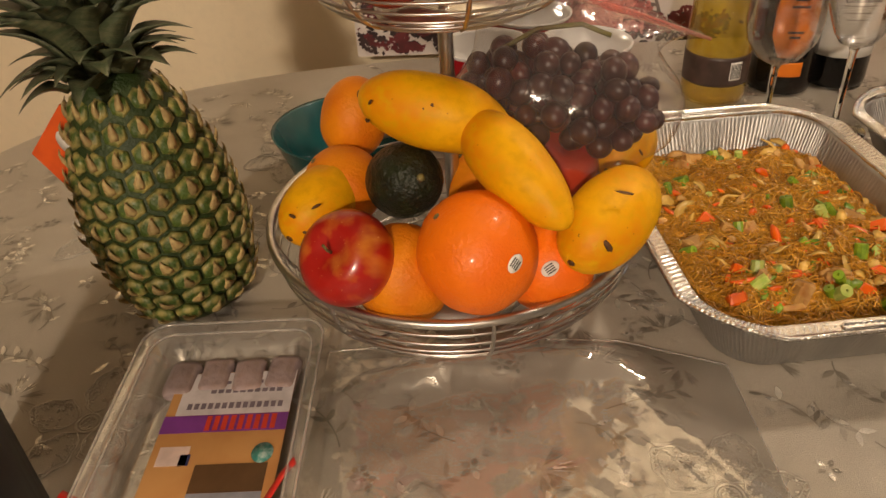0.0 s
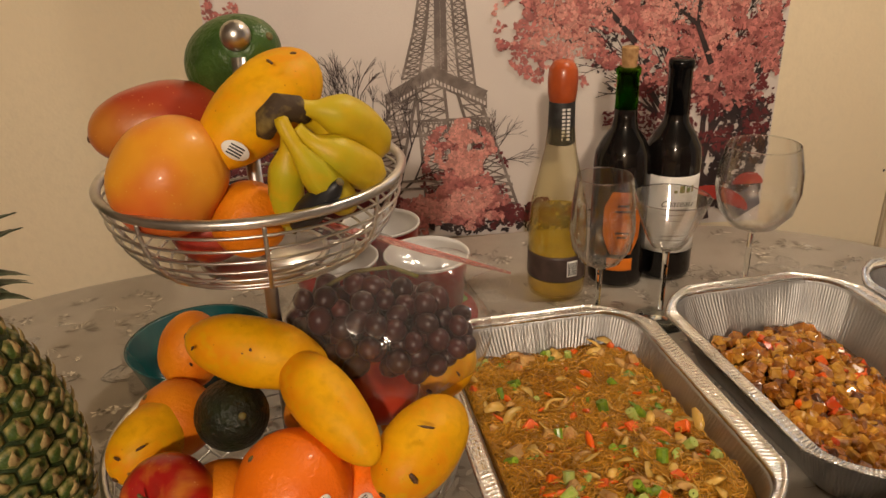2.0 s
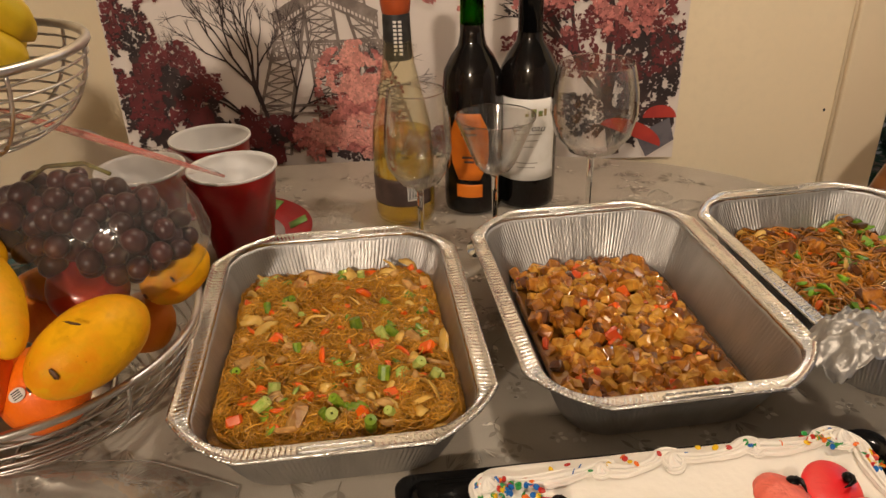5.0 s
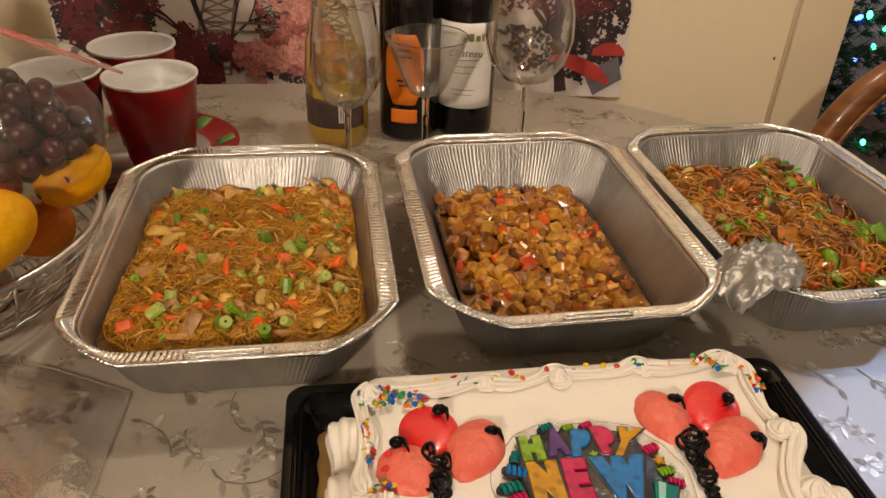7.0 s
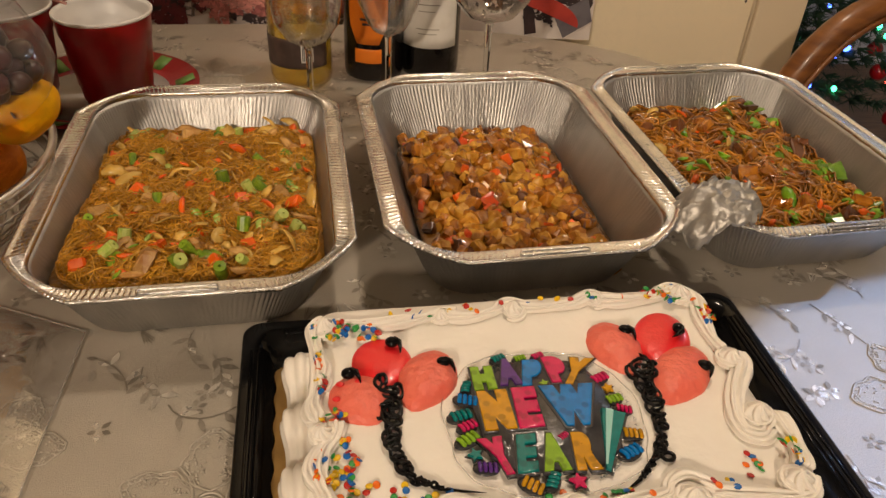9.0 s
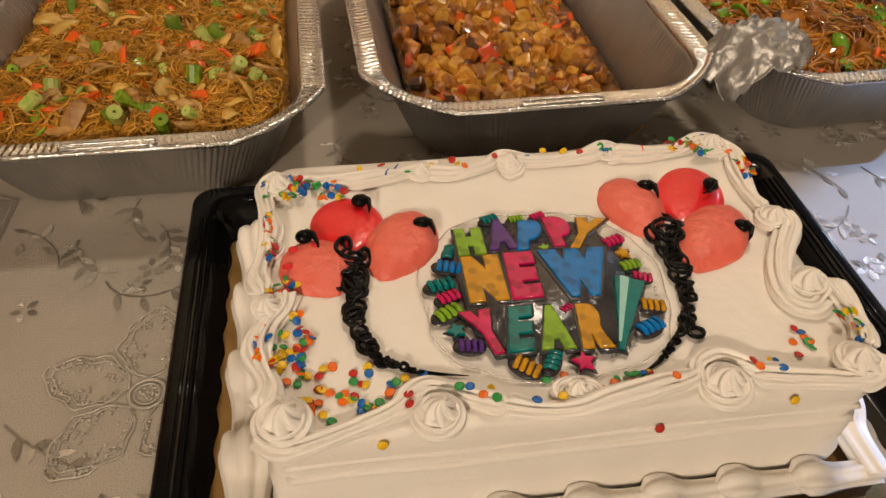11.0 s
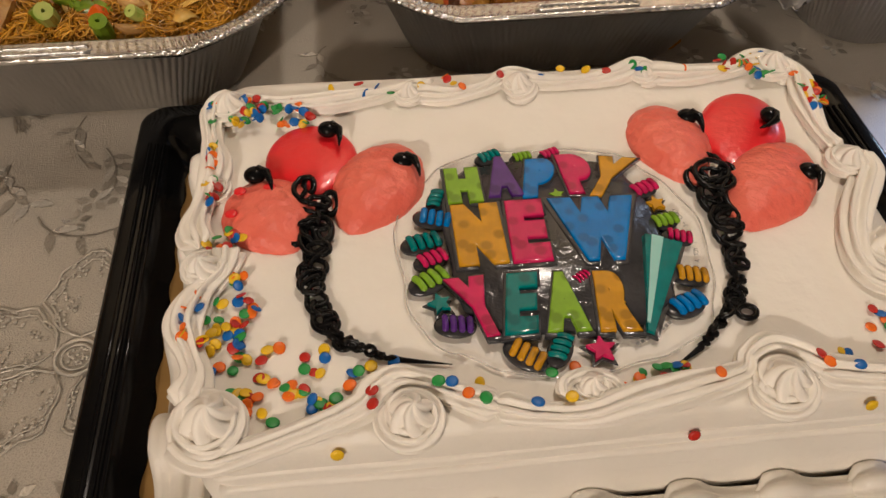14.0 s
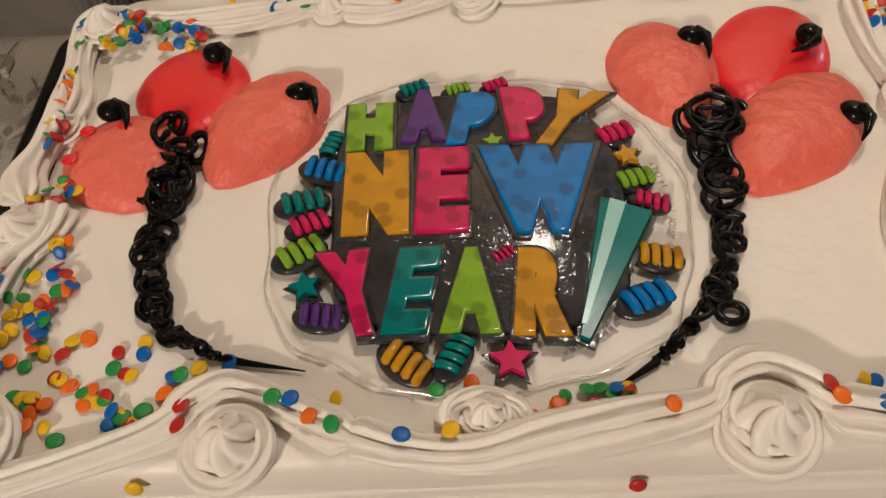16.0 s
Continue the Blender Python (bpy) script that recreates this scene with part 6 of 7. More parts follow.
def letter(ch, colour, x, y, w, h, turn=0, lean=0.0, taper=0.0, fat=0.075):
    """One fat letter, scaled to its width and height."""
    cu = bpy.data.curves.new("letter", "FONT")
    cu.body, cu.size, cu.extrude, cu.bevel_depth, cu.bevel_resolution, cu.offset = ch, 1.0, 0.05, 0.035, 3, fat
    cu.align_x = "CENTER"
    cu.materials.append(INK[colour])
    tmp = new("letter_curve", cu)
    me = bpy.data.meshes.new_from_object(tmp.evaluated_get(bpy.context.evaluated_depsgraph_get()))
    bpy.data.objects.remove(tmp)
    co = np.array([v.co[:] for v in me.vertices])
    lo, hi = co.min(0), co.max(0)
    for v in me.vertices:
        c = v.co
        fy = (c.y - (lo[1] + hi[1]) / 2) / (hi[1] - lo[1])
        fx = (c.x - (lo[0] + hi[0]) / 2) / (hi[0] - lo[0]) * (1 + taper * fy)
        v.co = (fx * w + lean * fy * h, fy * h, (c.z - lo[2]) / (hi[2] - lo[2]) * 0.0024)
    if not me.materials:
        me.materials.append(INK[colour])
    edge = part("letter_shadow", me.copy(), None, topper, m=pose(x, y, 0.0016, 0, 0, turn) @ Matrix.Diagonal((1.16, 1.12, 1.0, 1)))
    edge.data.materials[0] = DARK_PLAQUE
    return part("letter_" + ch.lower(), me, None, topper, m=pose(x, y, 0.0026, 0, 0, turn))


bpy.context.view_layer.update()
for ch, col, x, y, w, h, tn, ln, tp in (("H", "lime", -0.0319, 0.0112, 0.0132, 0.0184, 0, 0, 0), ("A", "purple", -0.0165, 0.0146, 0.0136, 0.0215, 0, 0, 0), ("P", "blue", -0.0026, 0.0126, 0.0118, 0.0205, 0, 0.22, 0), ("P", "pink", 0.0124, 0.0136, 0.0120, 0.0212, -2, -0.12, 0),
                                       ("Y", "gold", 0.0235, 0.0110, 0.0150, 0.0222, -10, 0.45, 0),
                                       ("N", "gold", -0.0295, -0.0132, 0.0176, 0.0288, 0, 0, 0), ("E", "pink", -0.0117, -0.0132, 0.0142, 0.0296, 0, 0.05, 0), ("W", "blue", 0.0138, -0.0143, 0.0300, 0.0304, -2, 0, 0.16),
                                       ("Y", "pink", -0.0343, -0.0445, 0.0140, 0.0246, 3, -0.22, 0), ("E", "teal", -0.0197, -0.0445, 0.0110, 0.0246, 0, 0.18, 0), ("A", "lime", -0.0056, -0.0452, 0.0146, 0.0244, -3, 0, 0), ("R", "gold", 0.0119, -0.0466, 0.0136, 0.0248, -4, 0.05, 0)):
    letter(ch, col, x, y, w, h, tn, ln, tp, 0.10 if ch in "NW" else 0.03 if col == "teal" else 0.04 if ch == "E" else 0.075)
horn = Geo().loft([[(0.0285, -0.0192, 0.0026), (0.0418, -0.0252, 0.0026), (0.0412, -0.0255, 0.0060), (0.0291, -0.0200, 0.0060)], [(0.0189, -0.0588, 0.0026), (0.0212, -0.0604, 0.0026), (0.0210, -0.0602, 0.0040), (0.0192, -0.0590, 0.0040)]])
part("party_horn", horn, INK["teal"], topper, "teal party horn as exclamation mark", smooth=False)
part("horn_shadow", Geo().loft([[(0.0272, -0.0180, z), (0.0432, -0.0248, z), (0.0222, -0.0620, z), (0.0180, -0.0596, z)] for z in (0.0012, 0.0025)]), DARK_PLAQUE, topper, smooth=False)
part("horn_stripe", Geo().loft([[(0.0312, -0.0208, 0.0059), (0.0350, -0.0226, 0.0059), (0.0350, -0.0226, 0.0064), (0.0312, -0.0208, 0.0064)], [(0.0196, -0.0560, 0.0040), (0.0206, -0.0565, 0.0040), (0.0206, -0.0565, 0.0045), (0.0196, -0.0560, 0.0045)]]), material("pale_teal", (0.30, 0.62, 0.58), 0.2, second=(0.35, 0.66, 0.62), scale=90), topper, smooth=False)


def curl_ribbon(x, y, turn, colour, s=1.0):
    """A coiled streamer: three fat bands that fold over one another."""
    g = Geo()
    for k in range(4):
        ox = (k - 1.5) * 0.0030 * s
        pts = [(ox + 0.0012 * s * math.sin(t * 0.5), 0.0034 * s * math.cos(t), 0.0024 + 0.0016 * math.sin(t)) for t in np.linspace(0.2, 2.9, 10)]
        g.tube(pts, [0.0007 * s] + [0.0013 * s] * 8 + [0.0006 * s], 7, flat=0.7)
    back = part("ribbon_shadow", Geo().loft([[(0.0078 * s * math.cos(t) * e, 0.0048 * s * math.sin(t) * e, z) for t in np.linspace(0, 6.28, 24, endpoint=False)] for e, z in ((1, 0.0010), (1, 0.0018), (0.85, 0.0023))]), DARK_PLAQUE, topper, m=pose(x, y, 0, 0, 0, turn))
    part("curled_ribbon", g, INK[colour], back)


def star(x, y, r, colour, turn=0):
    v = [((r if k % 2 == 0 else r * 0.48) * math.sin(k * math.pi / 5), (r if k % 2 == 0 else r * 0.48) * math.cos(k * math.pi / 5)) for k in range(10)]
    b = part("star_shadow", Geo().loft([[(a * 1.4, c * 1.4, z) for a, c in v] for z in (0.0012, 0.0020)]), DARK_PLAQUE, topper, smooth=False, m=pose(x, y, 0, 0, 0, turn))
    part("star", Geo().loft([[(a, c, z) for a, c in v] for z in (0.0021, 0.0038)]), INK[colour], b, smooth=False)


for x, y, tn, col, s in ((-0.0446, -0.0030, -20, "blue", 1.0), (-0.0500, -0.0142, 10, "teal", 1.0), (-0.0475, -0.0220, 20, "pink", 0.85), (-0.0491, -0.0312, 25, "lime", 1.0), (-0.0425, -0.0500, -10, "purple", 0.9),
                         (-0.0218, -0.0632, -40, "gold", 1.0), (-0.0104, -0.0625, 60, "teal", 0.85), (0.0362, 0.0050, 20, "pink", 0.85), (0.0392, -0.0118, 10, "lime", 0.8), (0.0422, -0.0196, -20, "pink", 0.75), (0.0410, -0.0371, -15, "gold", 0.9),
                         (0.0356, -0.0492, 20, "blue", 1.0), (-0.0200, 0.0275, 20, "teal", 0.7), (-0.0070, 0.0262, 10, "lime", 0.6), (0.0042, 0.0270, 20, "pink", 0.6), (-0.0430, 0.0060, 70, "teal", 0.7), (0.0027, -0.0350, 30, "pink", 0.5)):
    curl_ribbon(x, y, tn, col, s)
star(0.0388, -0.0036, 0.0038, "gold", 10)
star(-0.0465, -0.0415, 0.0042, "teal", 15)
star(0.0026, -0.0640, 0.0050, "pink", 0)
star(0.0027, 0.0040, 0.0030, "lime", 5)

grey_ink = material("plaque_grey_ink", (0.20, 0.20, 0.20), 0.5, second=(0.25, 0.25, 0.25), scale=90)
for k, ch in enumerate("Made in China. NOT A TOY | AGE 3+ ONLY"):
    if ch == " ":
        continue
    # small words that follow the rim of the sheet
    a = radians(-47 + k * 1.72)
    tx = bpy.data.curves.new("plaque_letter", "FONT")
    tx.body, tx.size, tx.align_x = ch, 0.0024, "CENTER"
    tx.materials.append(grey_ink)
    to = new("plaque_letter", tx)
    to.parent = topper
    to.matrix_basis = pose(-0.0035 + 0.0520 * math.cos(a), -0.0190 + 0.0475 * math.sin(a), 0.0014, 0, 0, math.degrees(a) + 90)
g = Geo()
for k in range(9):
    a = radians(-68 + k * 2.1)
    g.box(-0.0007, 0.0007, -0.0006, 0.0006, 0, 0.0001, pose(-0.0035 + 0.0505 * math.cos(a), -0.0190 + 0.0465 * math.sin(a), 0.0014, 0, 0, math.degrees(a) + 90))
part("plaque_fine_print", g, grey_ink, topper, smooth=False)

# ---- things at the near left of the table ----
box = thing("plastic_clamshell", pose(0.144, 0.640, TOP + 0.0006, 0, 0, 3) @ Matrix.Diagonal((0.86, 1, 1, 1)), "open clear plastic food box with a printed label", "food box")
rc = lambda hw, hl, r, z: [(x, y, z) for x, y in rrect(hw, hl, r, 8)]
part("shell", Geo().loft([rc(0.060, 0.112, 0.014, 0.001), rc(0.063, 0.115, 0.016, 0.004), rc(0.071, 0.124, 0.018, 0.030), rc(0.078, 0.131, 0.020, 0.0315), rc(0.080, 0.133, 0.021, 0.033), rc(0.080, 0.133, 0.021, 0.030)], True, False), CLEAR_PLASTIC, box, solid=0.0006)
part("rim_bead", Geo().tube([(x, y, 0.0325) for x, y in resample(rrect(0.0795, 0.1325, 0.021, 8), 100)], 0.0013, 6, True), EDGE_GLINT, box)
part("inner_bead", Geo().tube([(x, y, 0.030) for x, y in resample(rrect(0.0705, 0.1235, 0.018, 8), 100)], 0.0011, 6, True), EDGE_GLINT, box)
lab = part("label_card", Geo().box(-0.050, 0.052, -0.090, 0.078, 0.0102, 0.0108), material("label_tan", (0.50, 0.26, 0.09), 0.4, second=(0.42, 0.19, 0.06), scale=25), box, "printed paper label", smooth=False, m=pose(0.004, 0.022, 0))
for nm, x0, x1, y0, y1, col in (("label_white_band", -0.042, 0.052, 0.036, 0.077, (0.62, 0.58, 0.60)), ("label_purple_band", -0.050, 0.052, 0.020, 0.0355, (0.20, 0.04, 0.28)), ("label_dark_picture", -0.012, 0.044, -0.030, -0.008, (0.10, 0.05, 0.02)),
                               ("label_blue_band", -0.050, -0.010, -0.060, -0.048, (0.05, 0.12, 0.40)), ("label_flag", -0.044, -0.020, -0.008, 0.008, (0.70, 0.55, 0.50)), ("label_flag_corner", -0.026, -0.018, -0.008, 0.001, (0.02, 0.03, 0.12)),
                               ("label_pale_panel", -0.012, 0.044, -0.052, -0.0305, (0.24, 0.24, 0.28)), ("label_red_stripe", 0.016, 0.046, -0.0625, -0.0535, (0.55, 0.03, 0.03)),
                               ("label_orange_picture", -0.03, 0.046, -0.088, -0.064, (0.55, 0.16, 0.02))):
    part(nm, Geo().box(x0, x1, y0, y1, 0.0110, 0.0113), material(nm + "_ink", col, 0.4, second=tuple(c * 0.8 for c in col), scale=70), lab, smooth=False)
g = Geo()
for k in range(9):
    g.box(-0.014 + k * 0.0066, -0.0098 + k * 0.0066, 0.021, 0.034, 0.0115, 0.0118, Matrix.Shear("XY", 4, (0.0, 0.0)))
part("label_red_print", g, material("label_red", (0.62, 0.05, 0.02), 0.4, second=(0.5, 0.04, 0.02), scale=80), lab, smooth=False)
g = Geo()
for k in range(14):
    g.box(-0.034 + k * 0.0058, -0.0302 + k * 0.0058, 0.041, 0.0465, 0.0115, 0.0117)
for k in range(10):
    g.box(-0.018 + k * 0.0062, -0.0135 + k * 0.0062, 0.056, 0.0595, 0.0115, 0.0117)
    g.box(-0.012 + k * 0.0055, -0.0085 + k * 0.0055, 0.065, 0.068, 0.0115, 0.0117)
part("label_grey_print", g, material("label_grey", (0.16, 0.13, 0.16), 0.5, second=(0.2, 0.16, 0.2), scale=80), lab, smooth=False)
part("label_seal", Geo().lathe([(0.0085, 0.0115), (0.0085, 0.0118)], 20, pose(0.038, 0.0, 0)), material("label_seal_ink", (0.04, 0.20, 0.17), 0.4, second=(0.3, 0.4, 0.36), scale=300), lab)
part("red_tape", Geo().tube([(-0.088, -0.020, 0.031), (-0.070, -0.026, 0.026), (-0.058, -0.040, 0.013), (-0.050, -0.046, 0.0125)], 0.0032, 6, flat=0.3), material("red_tape", (0.50, 0.025, 0.015), 0.3, second=(0.42, 0.02, 0.012), scale=60), box, "torn red seal tape")
part("red_tape", Geo().tube([(0.052, -0.020, 0.013), (0.066, -0.006, 0.024), (0.076, -0.004, 0.0335)], 0.0028, 6, flat=0.3), bpy.data.materials["red_tape"], box, "torn red seal tape")
morsel = mesh_of(Geo().box(-0.0135, 0.0135, -0.017, 0.017, 0.0, 0.012, bevel=0.0045), material("pale_wrapper", (0.30, 0.23, 0.23), 0.4, second=(0.27, 0.19, 0.165), scale=60, bump=0.002, bump_scale=90, vary=0.3))
for k in range(4):
    part("wrapped_piece", morsel, None, box, m=pose(-0.044 + k * 0.029, 0.096 + 0.002 * (k % 2), 0.0015, 0, 0, (k % 3 - 1) * 4))

# crumpled clear wrap lying beside it
def wrap_sheet():
    """A thin film with flat facets between sharp creases and one long raised fold."""
    rnd = random.Random(12)
    n, m_, v, f = 40, 30, [], []
    for i in range(n):
        for j in range(m_):
            u, w = i / (n - 1), j / (m_ - 1)
            if 0 < i < n - 1 and 0 < j < m_ - 1:
                u, w = u + rnd.uniform(-0.4, 0.4) / n, w + rnd.uniform(-0.4, 0.4) / m_
            x = 0.205 + 0.300 * u + (0.03 * (1 - w) if u > 0.5 else 0) * (u - 0.5)
            y = 0.545 + (0.226 - 0.08 * max(0, u - 0.75)) * w + 0.012 * math.sin(u * 3.0)
            z = 0.007 + 0.009 * abs(noise.noise(Vector((u * 4.5, w * 3, 4)))) + 0.005 * abs(noise.noise(Vector((u * 11, w * 6, 9)))) + rnd.uniform(0, 0.0010)
            z = 0.007 + (z - 0.007) * (0.25 if w > 0.72 else 1.0)
            ridge = 1 - abs(w - 0.80 - 0.14 * (u - 0.4)) / 0.085
            z += 0.028 * max(0.0, ridge) * max(0.0, 1 - ((u - 0.40) / 0.42) ** 2)
            edge = min(u, 1 - u, w, 1 - w)
            v.append((x, y, TOP + 0.0015 + max(0.0, z) * min(1, edge * 9 + 0.12)))
    for i in range(n - 1):
        for j in range(m_ - 1):
            a, b, c, d = i * m_ + j, (i + 1) * m_ + j, (i + 1) * m_ + j + 1, i * m_ + j + 1
            f += [(a, b, c), (a, c, d)] if (i + j) % 2 else [(a, b, d), (b, c, d)]
    return Geo().add(v, f)


wrap = thing("plastic_wrap", pose(0, 0, 0), "crumpled clear plastic wrap sheet on the tablecloth", "plastic wrap")
film_sheet = wrap_sheet()
part("film", film_sheet, FOIL_FILM, wrap)
part("rolled_edge", Geo().tube([film_sheet.v[k * 30 + 29] for k in range(40)] + [film_sheet.v[39 * 30 + k] for k in range(28, -1, -1)], 0.0006, 6), EDGE_GLINT, wrap)

dark = thing("dark_bottle", pose(0.020, 0.610, TOP + 0.0006, 0, 0, 0), "black bottle at the edge of the table", "bottle")
part("body", Geo().lathe([(0.030, 0.0), (0.034, 0.003), (0.035, 0.15), (0.030, 0.175), (0.014, 0.192), (0.013, 0.228), (0.010, 0.23)], 32), DARK_THING, dark)

# ---- framed canvas print on the wall ----
X0, X1, Z0, Z1 = 0.113, 1.052, 0.692, 1.36
YC = 1.565
canvas = thing("canvas_print", pose(0, 0, 0), "canvas print of an iron tower and pink blossom trees", "picture")
part("canvas", Geo().box(X0, X1, YC, YC + 0.04, Z0, Z1), material("print_sky", (0.76, 0.69, 0.64), 0.5, second=(0.68, 0.61, 0.57), scale=5, fine=0.05, fine_scale=700), canvas, smooth=False)
for z_ in (Z0 + 0.08, Z1 - 0.08):
    part("hanging_batten", Geo().box(X0 + 0.2, X1 - 0.2, YC + 0.041, WALL_Y - 0.001, z_, z_ + 0.04), CHAIR_WOOD, canvas, smooth=False)
PINK = material("print_pink", (0.52, 0.19, 0.17), 0.55, second=(0.34, 0.10, 0.095), scale=30, island=0.4)
PINK_PALE = material("print_pale_pink", (0.70, 0.33, 0.28), 0.55, second=(0.60, 0.25, 0.21), scale=30, island=0.25)
WINE_RED = material("print_wine", (0.16, 0.03, 0.035), 0.55, second=(0.09, 0.02, 0.022), scale=30)
NEAR_BLACK = material("print_dark", (0.030, 0.020, 0.022), 0.55, second=(0.06, 0.035, 0.035), scale=40)
IRON = material("print_iron", (0.17, 0.135, 0.12), 0.55, second=(0.32, 0.27, 0.24), scale=40)
UMBRELLA = material("print_umbrella", (0.48, 0.05, 0.035), 0.55, second=(0.36, 0.035, 0.03), scale=40)
GREY_BLUE = material("print_slate", (0.16, 0.15, 0.17), 0.55, second=(0.11, 0.10, 0.12), scale=40)
layer = [0]


def flat(geo, x0, z0, x1, z1, w0, w1=None, y=0.0):
    """A flat printed stroke from one point to the other."""
    w1 = w0 if w1 is None else w1
    d = Vector((x1 - x0, z1 - z0))
    if d.length < 1e-6:
        return
    d.normalize()
    nx, nz = -d.y, d.x
    q = [(x0 + nx * w0 / 2, z0 + nz * w0 / 2), (x1 + nx * w1 / 2, z1 + nz * w1 / 2), (x1 - nx * w1 / 2, z1 - nz * w1 / 2), (x0 - nx * w0 / 2, z0 - nz * w0 / 2)]
    q = [(min(X1 - 0.001, max(X0 + 0.001, a)), min(Z1 - 0.001, max(Z0 + 0.001, b))) for a, b in q]
    layer[0] = (layer[0] + 1) % 400
    geo.add([(a, YC - 0.0004 - y - layer[0] * 0.000002, b) for a, b in q], [(0, 1, 2, 3)])


def print_layer(name, geo, mat_, label=""):
    ob = part(name, geo, mat_, canvas, label, smooth=False)
    return ob


def lattice(g, left, right, n, w):
    """Crossed bars between two edge lines."""
    def at(line, u):
        k = u * (len(line) - 1)
        i = min(int(k), len(line) - 2)
        f = k - i
        return line[i][0] + (line[i + 1][0] - line[i][0]) * f, line[i][1] + (line[i + 1][1] - line[i][1]) * f
    for k in range(n):
        a, b = at(left, k / n), at(left, (k + 1) / n)
        c, d = at(right, k / n), at(right, (k + 1) / n)
        flat(g, *a, *b, w)
        flat(g, *c, *d, w)
        flat(g, *a, *d, w * 0.5, y=0.0001)
        flat(g, *c, *b, w * 0.5, y=0.0002)
        flat(g, *a, *c, w * 0.45, y=0.0003)


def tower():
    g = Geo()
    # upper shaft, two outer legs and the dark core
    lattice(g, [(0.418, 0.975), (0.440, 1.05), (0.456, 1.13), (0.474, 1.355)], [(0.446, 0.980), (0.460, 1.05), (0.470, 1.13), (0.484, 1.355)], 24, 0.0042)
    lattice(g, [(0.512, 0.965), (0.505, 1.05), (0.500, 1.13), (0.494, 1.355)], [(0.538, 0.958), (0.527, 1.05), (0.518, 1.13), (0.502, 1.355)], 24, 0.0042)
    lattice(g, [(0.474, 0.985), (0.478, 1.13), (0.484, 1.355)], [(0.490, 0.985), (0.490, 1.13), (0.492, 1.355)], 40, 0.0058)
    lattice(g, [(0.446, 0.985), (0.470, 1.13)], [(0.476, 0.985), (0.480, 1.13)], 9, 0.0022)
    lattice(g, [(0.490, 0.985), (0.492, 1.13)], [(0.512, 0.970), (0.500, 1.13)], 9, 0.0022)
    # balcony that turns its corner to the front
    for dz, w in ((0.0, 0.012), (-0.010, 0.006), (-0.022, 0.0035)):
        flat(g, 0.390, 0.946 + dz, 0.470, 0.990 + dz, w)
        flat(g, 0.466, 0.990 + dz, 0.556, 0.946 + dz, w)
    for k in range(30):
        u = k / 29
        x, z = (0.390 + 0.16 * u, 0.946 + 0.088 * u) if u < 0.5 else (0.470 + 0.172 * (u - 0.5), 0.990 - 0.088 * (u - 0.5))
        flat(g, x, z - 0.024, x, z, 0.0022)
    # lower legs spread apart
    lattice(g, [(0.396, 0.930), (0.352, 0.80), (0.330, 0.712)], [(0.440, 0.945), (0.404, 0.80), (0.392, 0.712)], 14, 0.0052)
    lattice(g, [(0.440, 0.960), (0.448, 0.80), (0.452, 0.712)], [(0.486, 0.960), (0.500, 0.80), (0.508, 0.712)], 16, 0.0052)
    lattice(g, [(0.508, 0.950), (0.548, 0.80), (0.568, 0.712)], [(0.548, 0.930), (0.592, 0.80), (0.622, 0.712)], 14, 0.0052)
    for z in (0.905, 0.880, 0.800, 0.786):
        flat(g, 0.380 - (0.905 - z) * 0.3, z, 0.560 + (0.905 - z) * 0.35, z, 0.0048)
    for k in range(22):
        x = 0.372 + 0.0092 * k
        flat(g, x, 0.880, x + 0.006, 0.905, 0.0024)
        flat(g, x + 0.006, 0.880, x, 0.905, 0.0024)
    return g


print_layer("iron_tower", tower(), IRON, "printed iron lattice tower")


def twigs(g, x, z, a, ln, w, depth, rnd, y=0.0, spread=0.55):
    x1, z1 = x + math.cos(a) * ln, z + math.sin(a) * ln
    flat(g, x, z, x1, z1, w, w * 0.7, y)
    if depth:
        for _ in range(2 if rnd.random() < 0.75 else 3):
            twigs(g, x1, z1, a + rnd.uniform(-spread, spread), ln * rnd.uniform(0.62, 0.9), w * 0.66, depth - 1, rnd, y, spread)


def foliage(n, blobs, size, seed, y, aspect=0.6, gate=0.05):
    """Many small printed leaves, clumped round centres."""
    rnd, g = random.Random(seed), Geo()
    tot = sum(b[4] for b in blobs)
    for cx, cz, rx, rz, wt in blobs:
        for _ in range(int(n * wt / tot)):
            a, r = rnd.uniform(0, 6.28), math.sqrt(rnd.random())
            x, z = cx + rx * r * math.cos(a), cz + rz * r * math.sin(a)
            if noise.noise(Vector((x * 22, z * 22, seed))) + 0.6 * noise.noise(Vector((x * 60, z * 60, seed + 3))) < gate - 0.5 * (1 - r):
                continue
            s, t = size * rnd.uniform(0.5, 1.4), rnd.uniform(0, 6.28)
            if not (X0 + s < x < X1 - s and Z0 + s < z < Z1 - s):
                continue
            c, q, yy = math.cos(t) * s, math.sin(t) * s, YC - y - rnd.uniform(0, 0.0012)
            g.add([(x + c, yy, z + q), (x - q * aspect, yy, z + c * aspect), (x - c, yy, z - q), (x + q * aspect, yy, z - c * aspect)], [(0, 1, 2, 3)])
    return g


rnd = random.Random(5)
g = Geo()
twigs(g, 0.365, 0.70, 1.62, 0.075, 0.011, 7, rnd, 0.0004, 0.5)
twigs(g, 0.372, 0.72, 2.2, 0.065, 0.008, 7, rnd, 0.0004, 0.5)
twigs(g, 0.372, 0.72, 1.1, 0.062, 0.007, 7, rnd, 0.0004, 0.5)
twigs(g, 0.95, 0.70, 1.75, 0.10, 0.020, 6, rnd, 0.0004, 0.45)
twigs(g, 0.96, 0.76, 2.3, 0.10, 0.011, 6, rnd, 0.0004, 0.5)
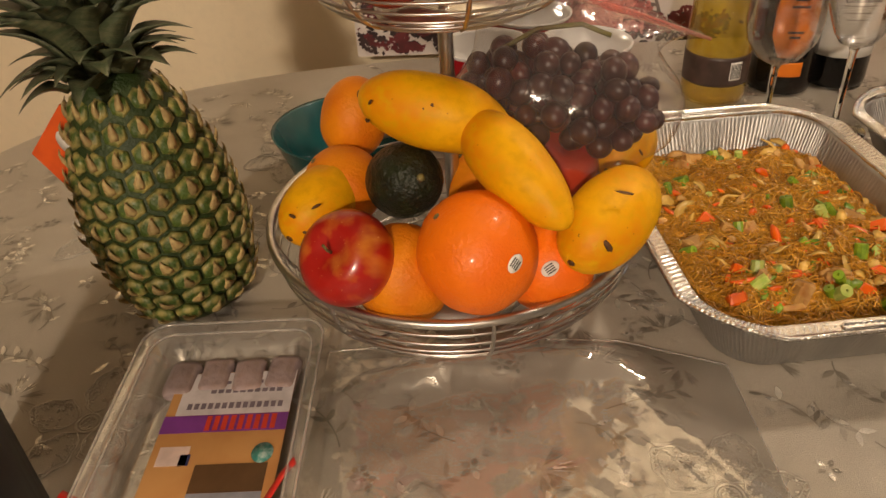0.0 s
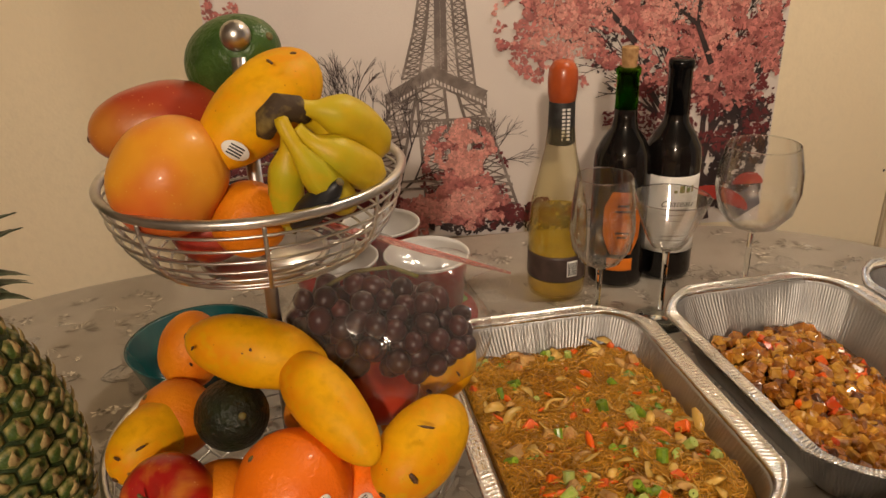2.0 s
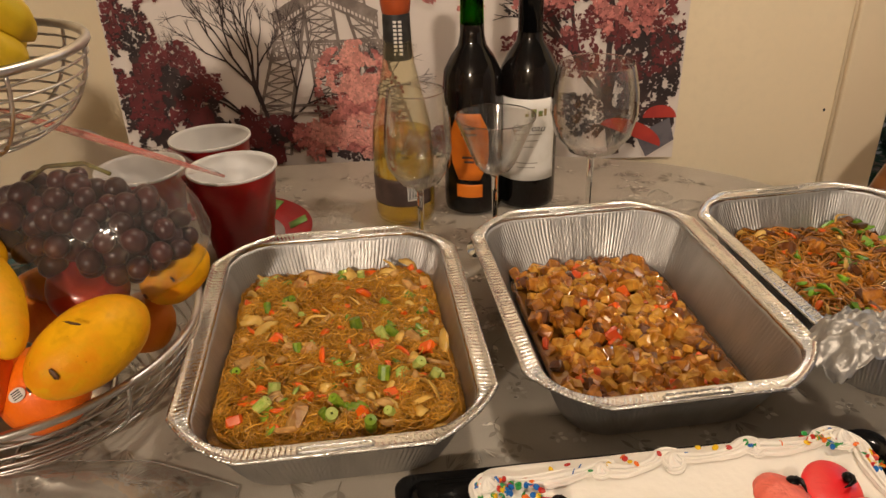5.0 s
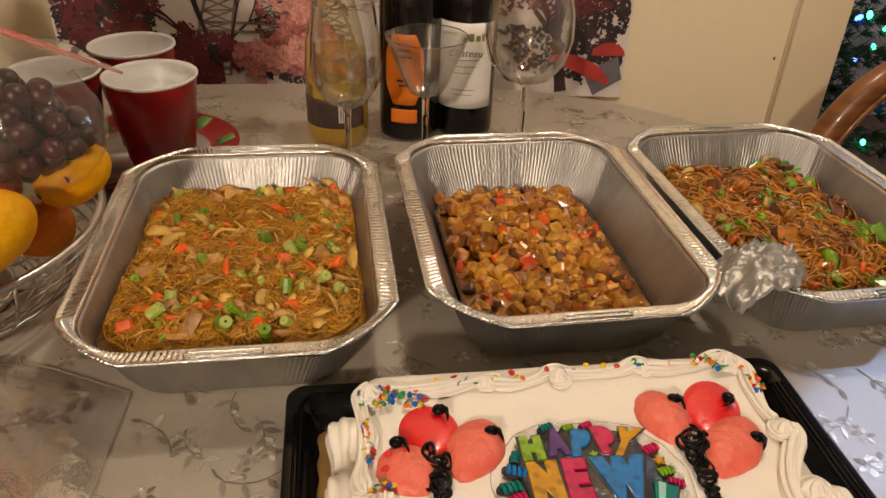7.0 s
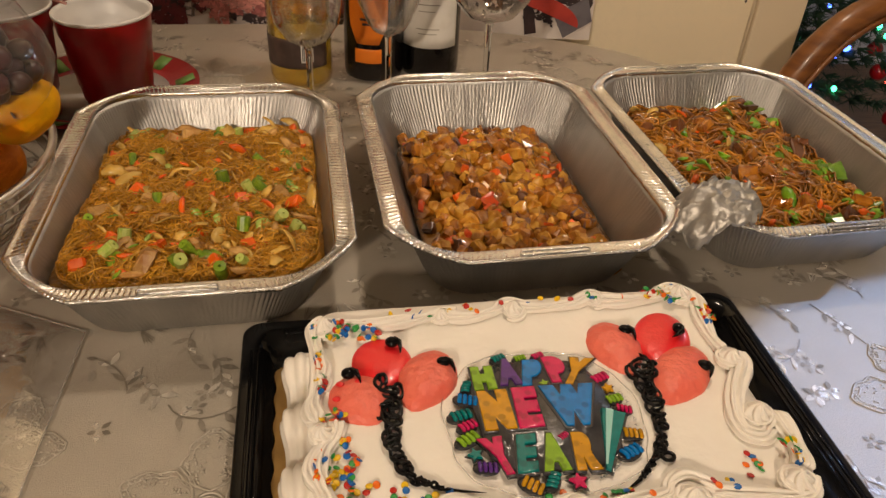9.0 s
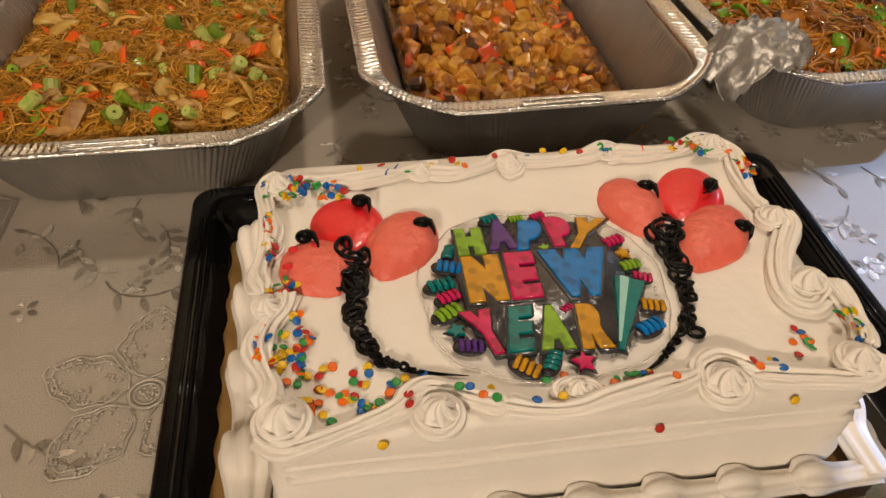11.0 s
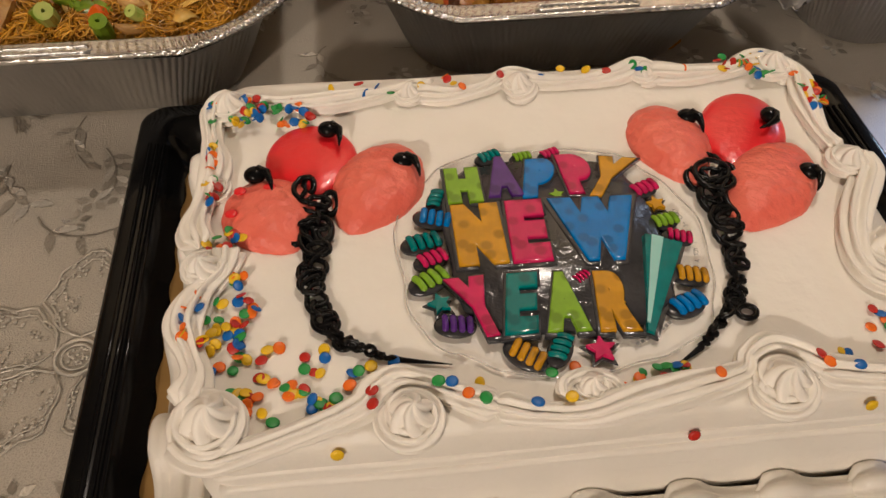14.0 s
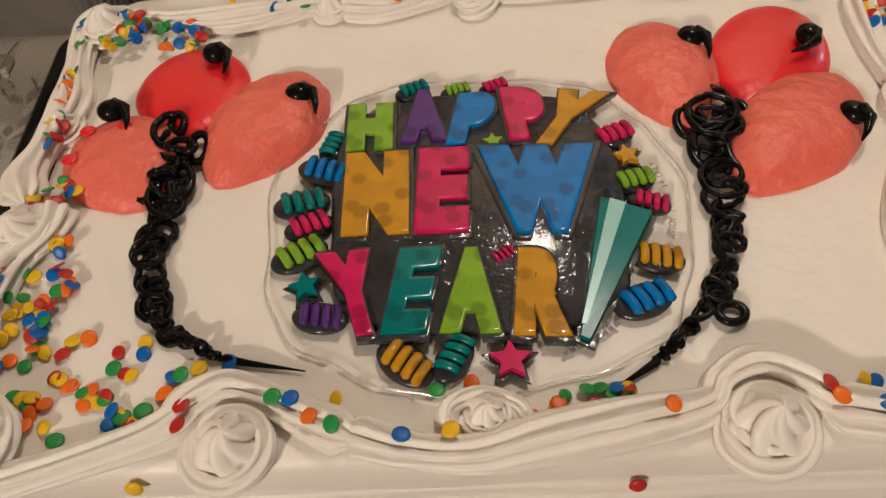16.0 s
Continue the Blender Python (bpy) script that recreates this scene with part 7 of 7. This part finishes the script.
twigs(g, 0.60, 1.30, -0.75, 0.10, 0.010, 6, rnd, 0.0004, 0.5)
twigs(g, 0.52, 0.70, 1.6, 0.06, 0.006, 6, rnd, 0.0004, 0.5)
print_layer("bare_tree", g, NEAR_BLACK, "printed bare dark branches")
print_layer("dark_shrubs", foliage(11500, [(0.18, 0.79, 0.10, 0.10, 3), (0.28, 0.73, 0.13, 0.05, 2.4), (0.14, 0.93, 0.05, 0.06, 0.6), (0.60, 0.72, 0.15, 0.03, 1.2), (1.0, 0.83, 0.06, 0.12, 2.6), (0.93, 0.77, 0.12, 0.05, 1.0), (0.86, 1.08, 0.20, 0.16, 1.6)], 0.0046, 2, 0.0014), NEAR_BLACK)["kind"] = "stuff"
print_layer("wine_leaves", foliage(15500, [(0.19, 0.81, 0.11, 0.11, 3.4), (0.30, 0.745, 0.14, 0.055, 2.8), (0.15, 0.97, 0.06, 0.08, 0.8), (0.90, 0.90, 0.16, 0.08, 2.2), (0.97, 1.0, 0.09, 0.10, 1.4), (0.62, 0.73, 0.12, 0.03, 1), (0.82, 1.14, 0.22, 0.17, 2.4), (0.52, 0.79, 0.08, 0.09, 0.7)], 0.0040, 3, 0.0026, gate=0.08), WINE_RED)["kind"] = "stuff"
print_layer("pink_blossom", foliage(20000, [(0.80, 1.20, 0.25, 0.16, 5), (0.90, 1.03, 0.16, 0.13, 3.4), (0.70, 1.05, 0.13, 0.10, 2.4), (0.96, 1.0, 0.10, 0.10, 1.6), (0.64, 1.22, 0.10, 0.14, 2.0), (0.51, 0.83, 0.065, 0.075, 1.3), (0.50, 0.745, 0.10, 0.055, 1.6), (0.14, 1.12, 0.04, 0.06, 0.4)], 0.0046, 4, 0.0038, gate=0.12), PINK)["kind"] = "stuff"
print_layer("pale_blossom", foliage(17000, [(0.78, 1.22, 0.25, 0.15, 4.5), (0.86, 1.09, 0.17, 0.10, 2.6), (0.69, 1.07, 0.13, 0.09, 2.2), (0.51, 0.845, 0.06, 0.065, 1.8), (0.52, 0.755, 0.09, 0.05, 1.6)], 0.0036, 6, 0.0050, gate=0.25), PINK_PALE)["kind"] = "stuff"
g = Geo()
twigs(g, 0.93, 0.98, 2.0, 0.07, 0.010, 4, random.Random(8), 0.0046, 0.5)
twigs(g, 0.80, 1.02, 2.3, 0.08, 0.010, 4, random.Random(9), 0.0046, 0.5)
print_layer("blossom_bough", g, NEAR_BLACK)
g = Geo()
g.add([(0.972 + 0.056 * math.cos(t), YC - 0.0045, 0.736 + 0.026 * math.sin(t)) for t in np.linspace(0, math.pi, 14)], [tuple(range(14))], pose(0.97, 0, 0.726, 0, 22, 0) @ pose(-0.97, 0, -0.726))
print_layer("red_umbrella", g, UMBRELLA)
g = Geo()
g.add([(1.022 + 0.028 * math.cos(t), YC - 0.0045, 0.765 + 0.022 * math.sin(t)) for t in np.linspace(0, math.pi, 14)], [tuple(range(14))])
print_layer("red_umbrella", g, UMBRELLA)
g = Geo()
flat(g, 0.995, 0.715, 1.050, 0.745, 0.045, 0.045, 0.0030)
print_layer("slate_roof", g, GREY_BLUE)

# ---- chair at the end of the table ----
chair = thing("dining_chair", pose(1.478, 1.40, 0.0, 0, 0, 12), "honey-coloured wooden chair with a round open back", "chair")
ovl = [(0.182 * math.cos(t) - 0.008, 0, 0.606 + 0.222 * math.sin(t)) for t in np.linspace(0, 2 * math.pi, 56, endpoint=False)]
part("back_frame", Geo().tube(ovl, 0.021, 10, True), CHAIR_WOOD, chair)
part("back_bead", Geo().tube([(x * 0.93, -0.018, 0.606 + (z - 0.606) * 0.94) for x, y, z in ovl], 0.005, 6, True), CHAIR_WOOD, chair)
part("seat", Geo().box(-0.21, 0.21, -0.40, 0.02, 0.40, 0.45, bevel=0.02), CHAIR_WOOD, chair)
cl = mesh_of(Geo().lathe([(0.016, 0), (0.022, 0.2), (0.026, 0.40)], 12), CHAIR_WOOD)
for x in (-0.17, 0.17):
    for y in (-0.36, -0.02):
        part("leg", cl, None, chair, m=pose(x, y, 0))

# ---- lit fir tree in the next room ----
tree = thing("christmas_tree", pose(1.74, 2.62, 0), "dark green artificial fir tree with coloured lights", "christmas tree")
part("trunk", Geo().lathe([(0.06, 0), (0.05, 0.5), (0.02, 1.7), (0.005, 1.9)], 12), TRUNK, tree)


def fir():
    rnd, g = random.Random(14), Geo()
    tips = []
    for lev in range(22):
        z = 0.22 + lev * 0.076
        r = 0.56 * (1 - lev / 23.5)
        for k in range(14):
            a = rnd.uniform(0, 6.28)
            ln = r * rnd.uniform(0.75, 1.08)
            steps = max(3, int(ln / 0.05))
            for i in range(1, steps + 1):
                u = i / steps
                p = Vector((math.cos(a) * ln * u, math.sin(a) * ln * u, z - 0.12 * u * ln + 0.05 * u * u))
                for _ in range(26):
                    d = Vector((math.cos(a) + rnd.gauss(0, 0.8), math.sin(a) + rnd.gauss(0, 0.8), rnd.gauss(0, 0.55))).normalized()
                    s = d.orthogonal().normalized() * 0.0030
                    q = p + d * rnd.uniform(0.03, 0.055)
                    g.add([p - s, p + s, q], [(0, 1, 2)])
            tips.append(p)
    return g, tips


fg, tips = fir()
part("needles", fg, PINE_NEEDLE, tree, smooth=False)["kind"] = "stuff"
BULB = {"blue": (0.05, 0.12, 1.0), "green": (0.05, 0.9, 0.35), "red": (1.0, 0.06, 0.04), "amber": (1.0, 0.45, 0.08)}
bm_ = {k: mesh_of(Geo().ball(0.0065, 0.0065, 0.011, seg=10, rows=7), emission_material("bulb_" + k, c, 9.0)) for k, c in BULB.items()}
rnd = random.Random(6)
for p in rnd.sample(tips, 200):
    part("light_bulb", bm_[rnd.choice(list(bm_))], None, tree, m=pose(p.x * 1.04, p.y * 1.04, p.z + 0.012, rnd.uniform(-40, 40), rnd.uniform(-40, 40), 0))
baub = mesh_of(Geo().ball(0.024, 0.024, 0.024, seg=18, rows=12), RED_PLASTIC)
for p in rnd.sample(tips, 26):
    part("bauble", baub, None, tree, m=pose(p.x, p.y, p.z - 0.03))
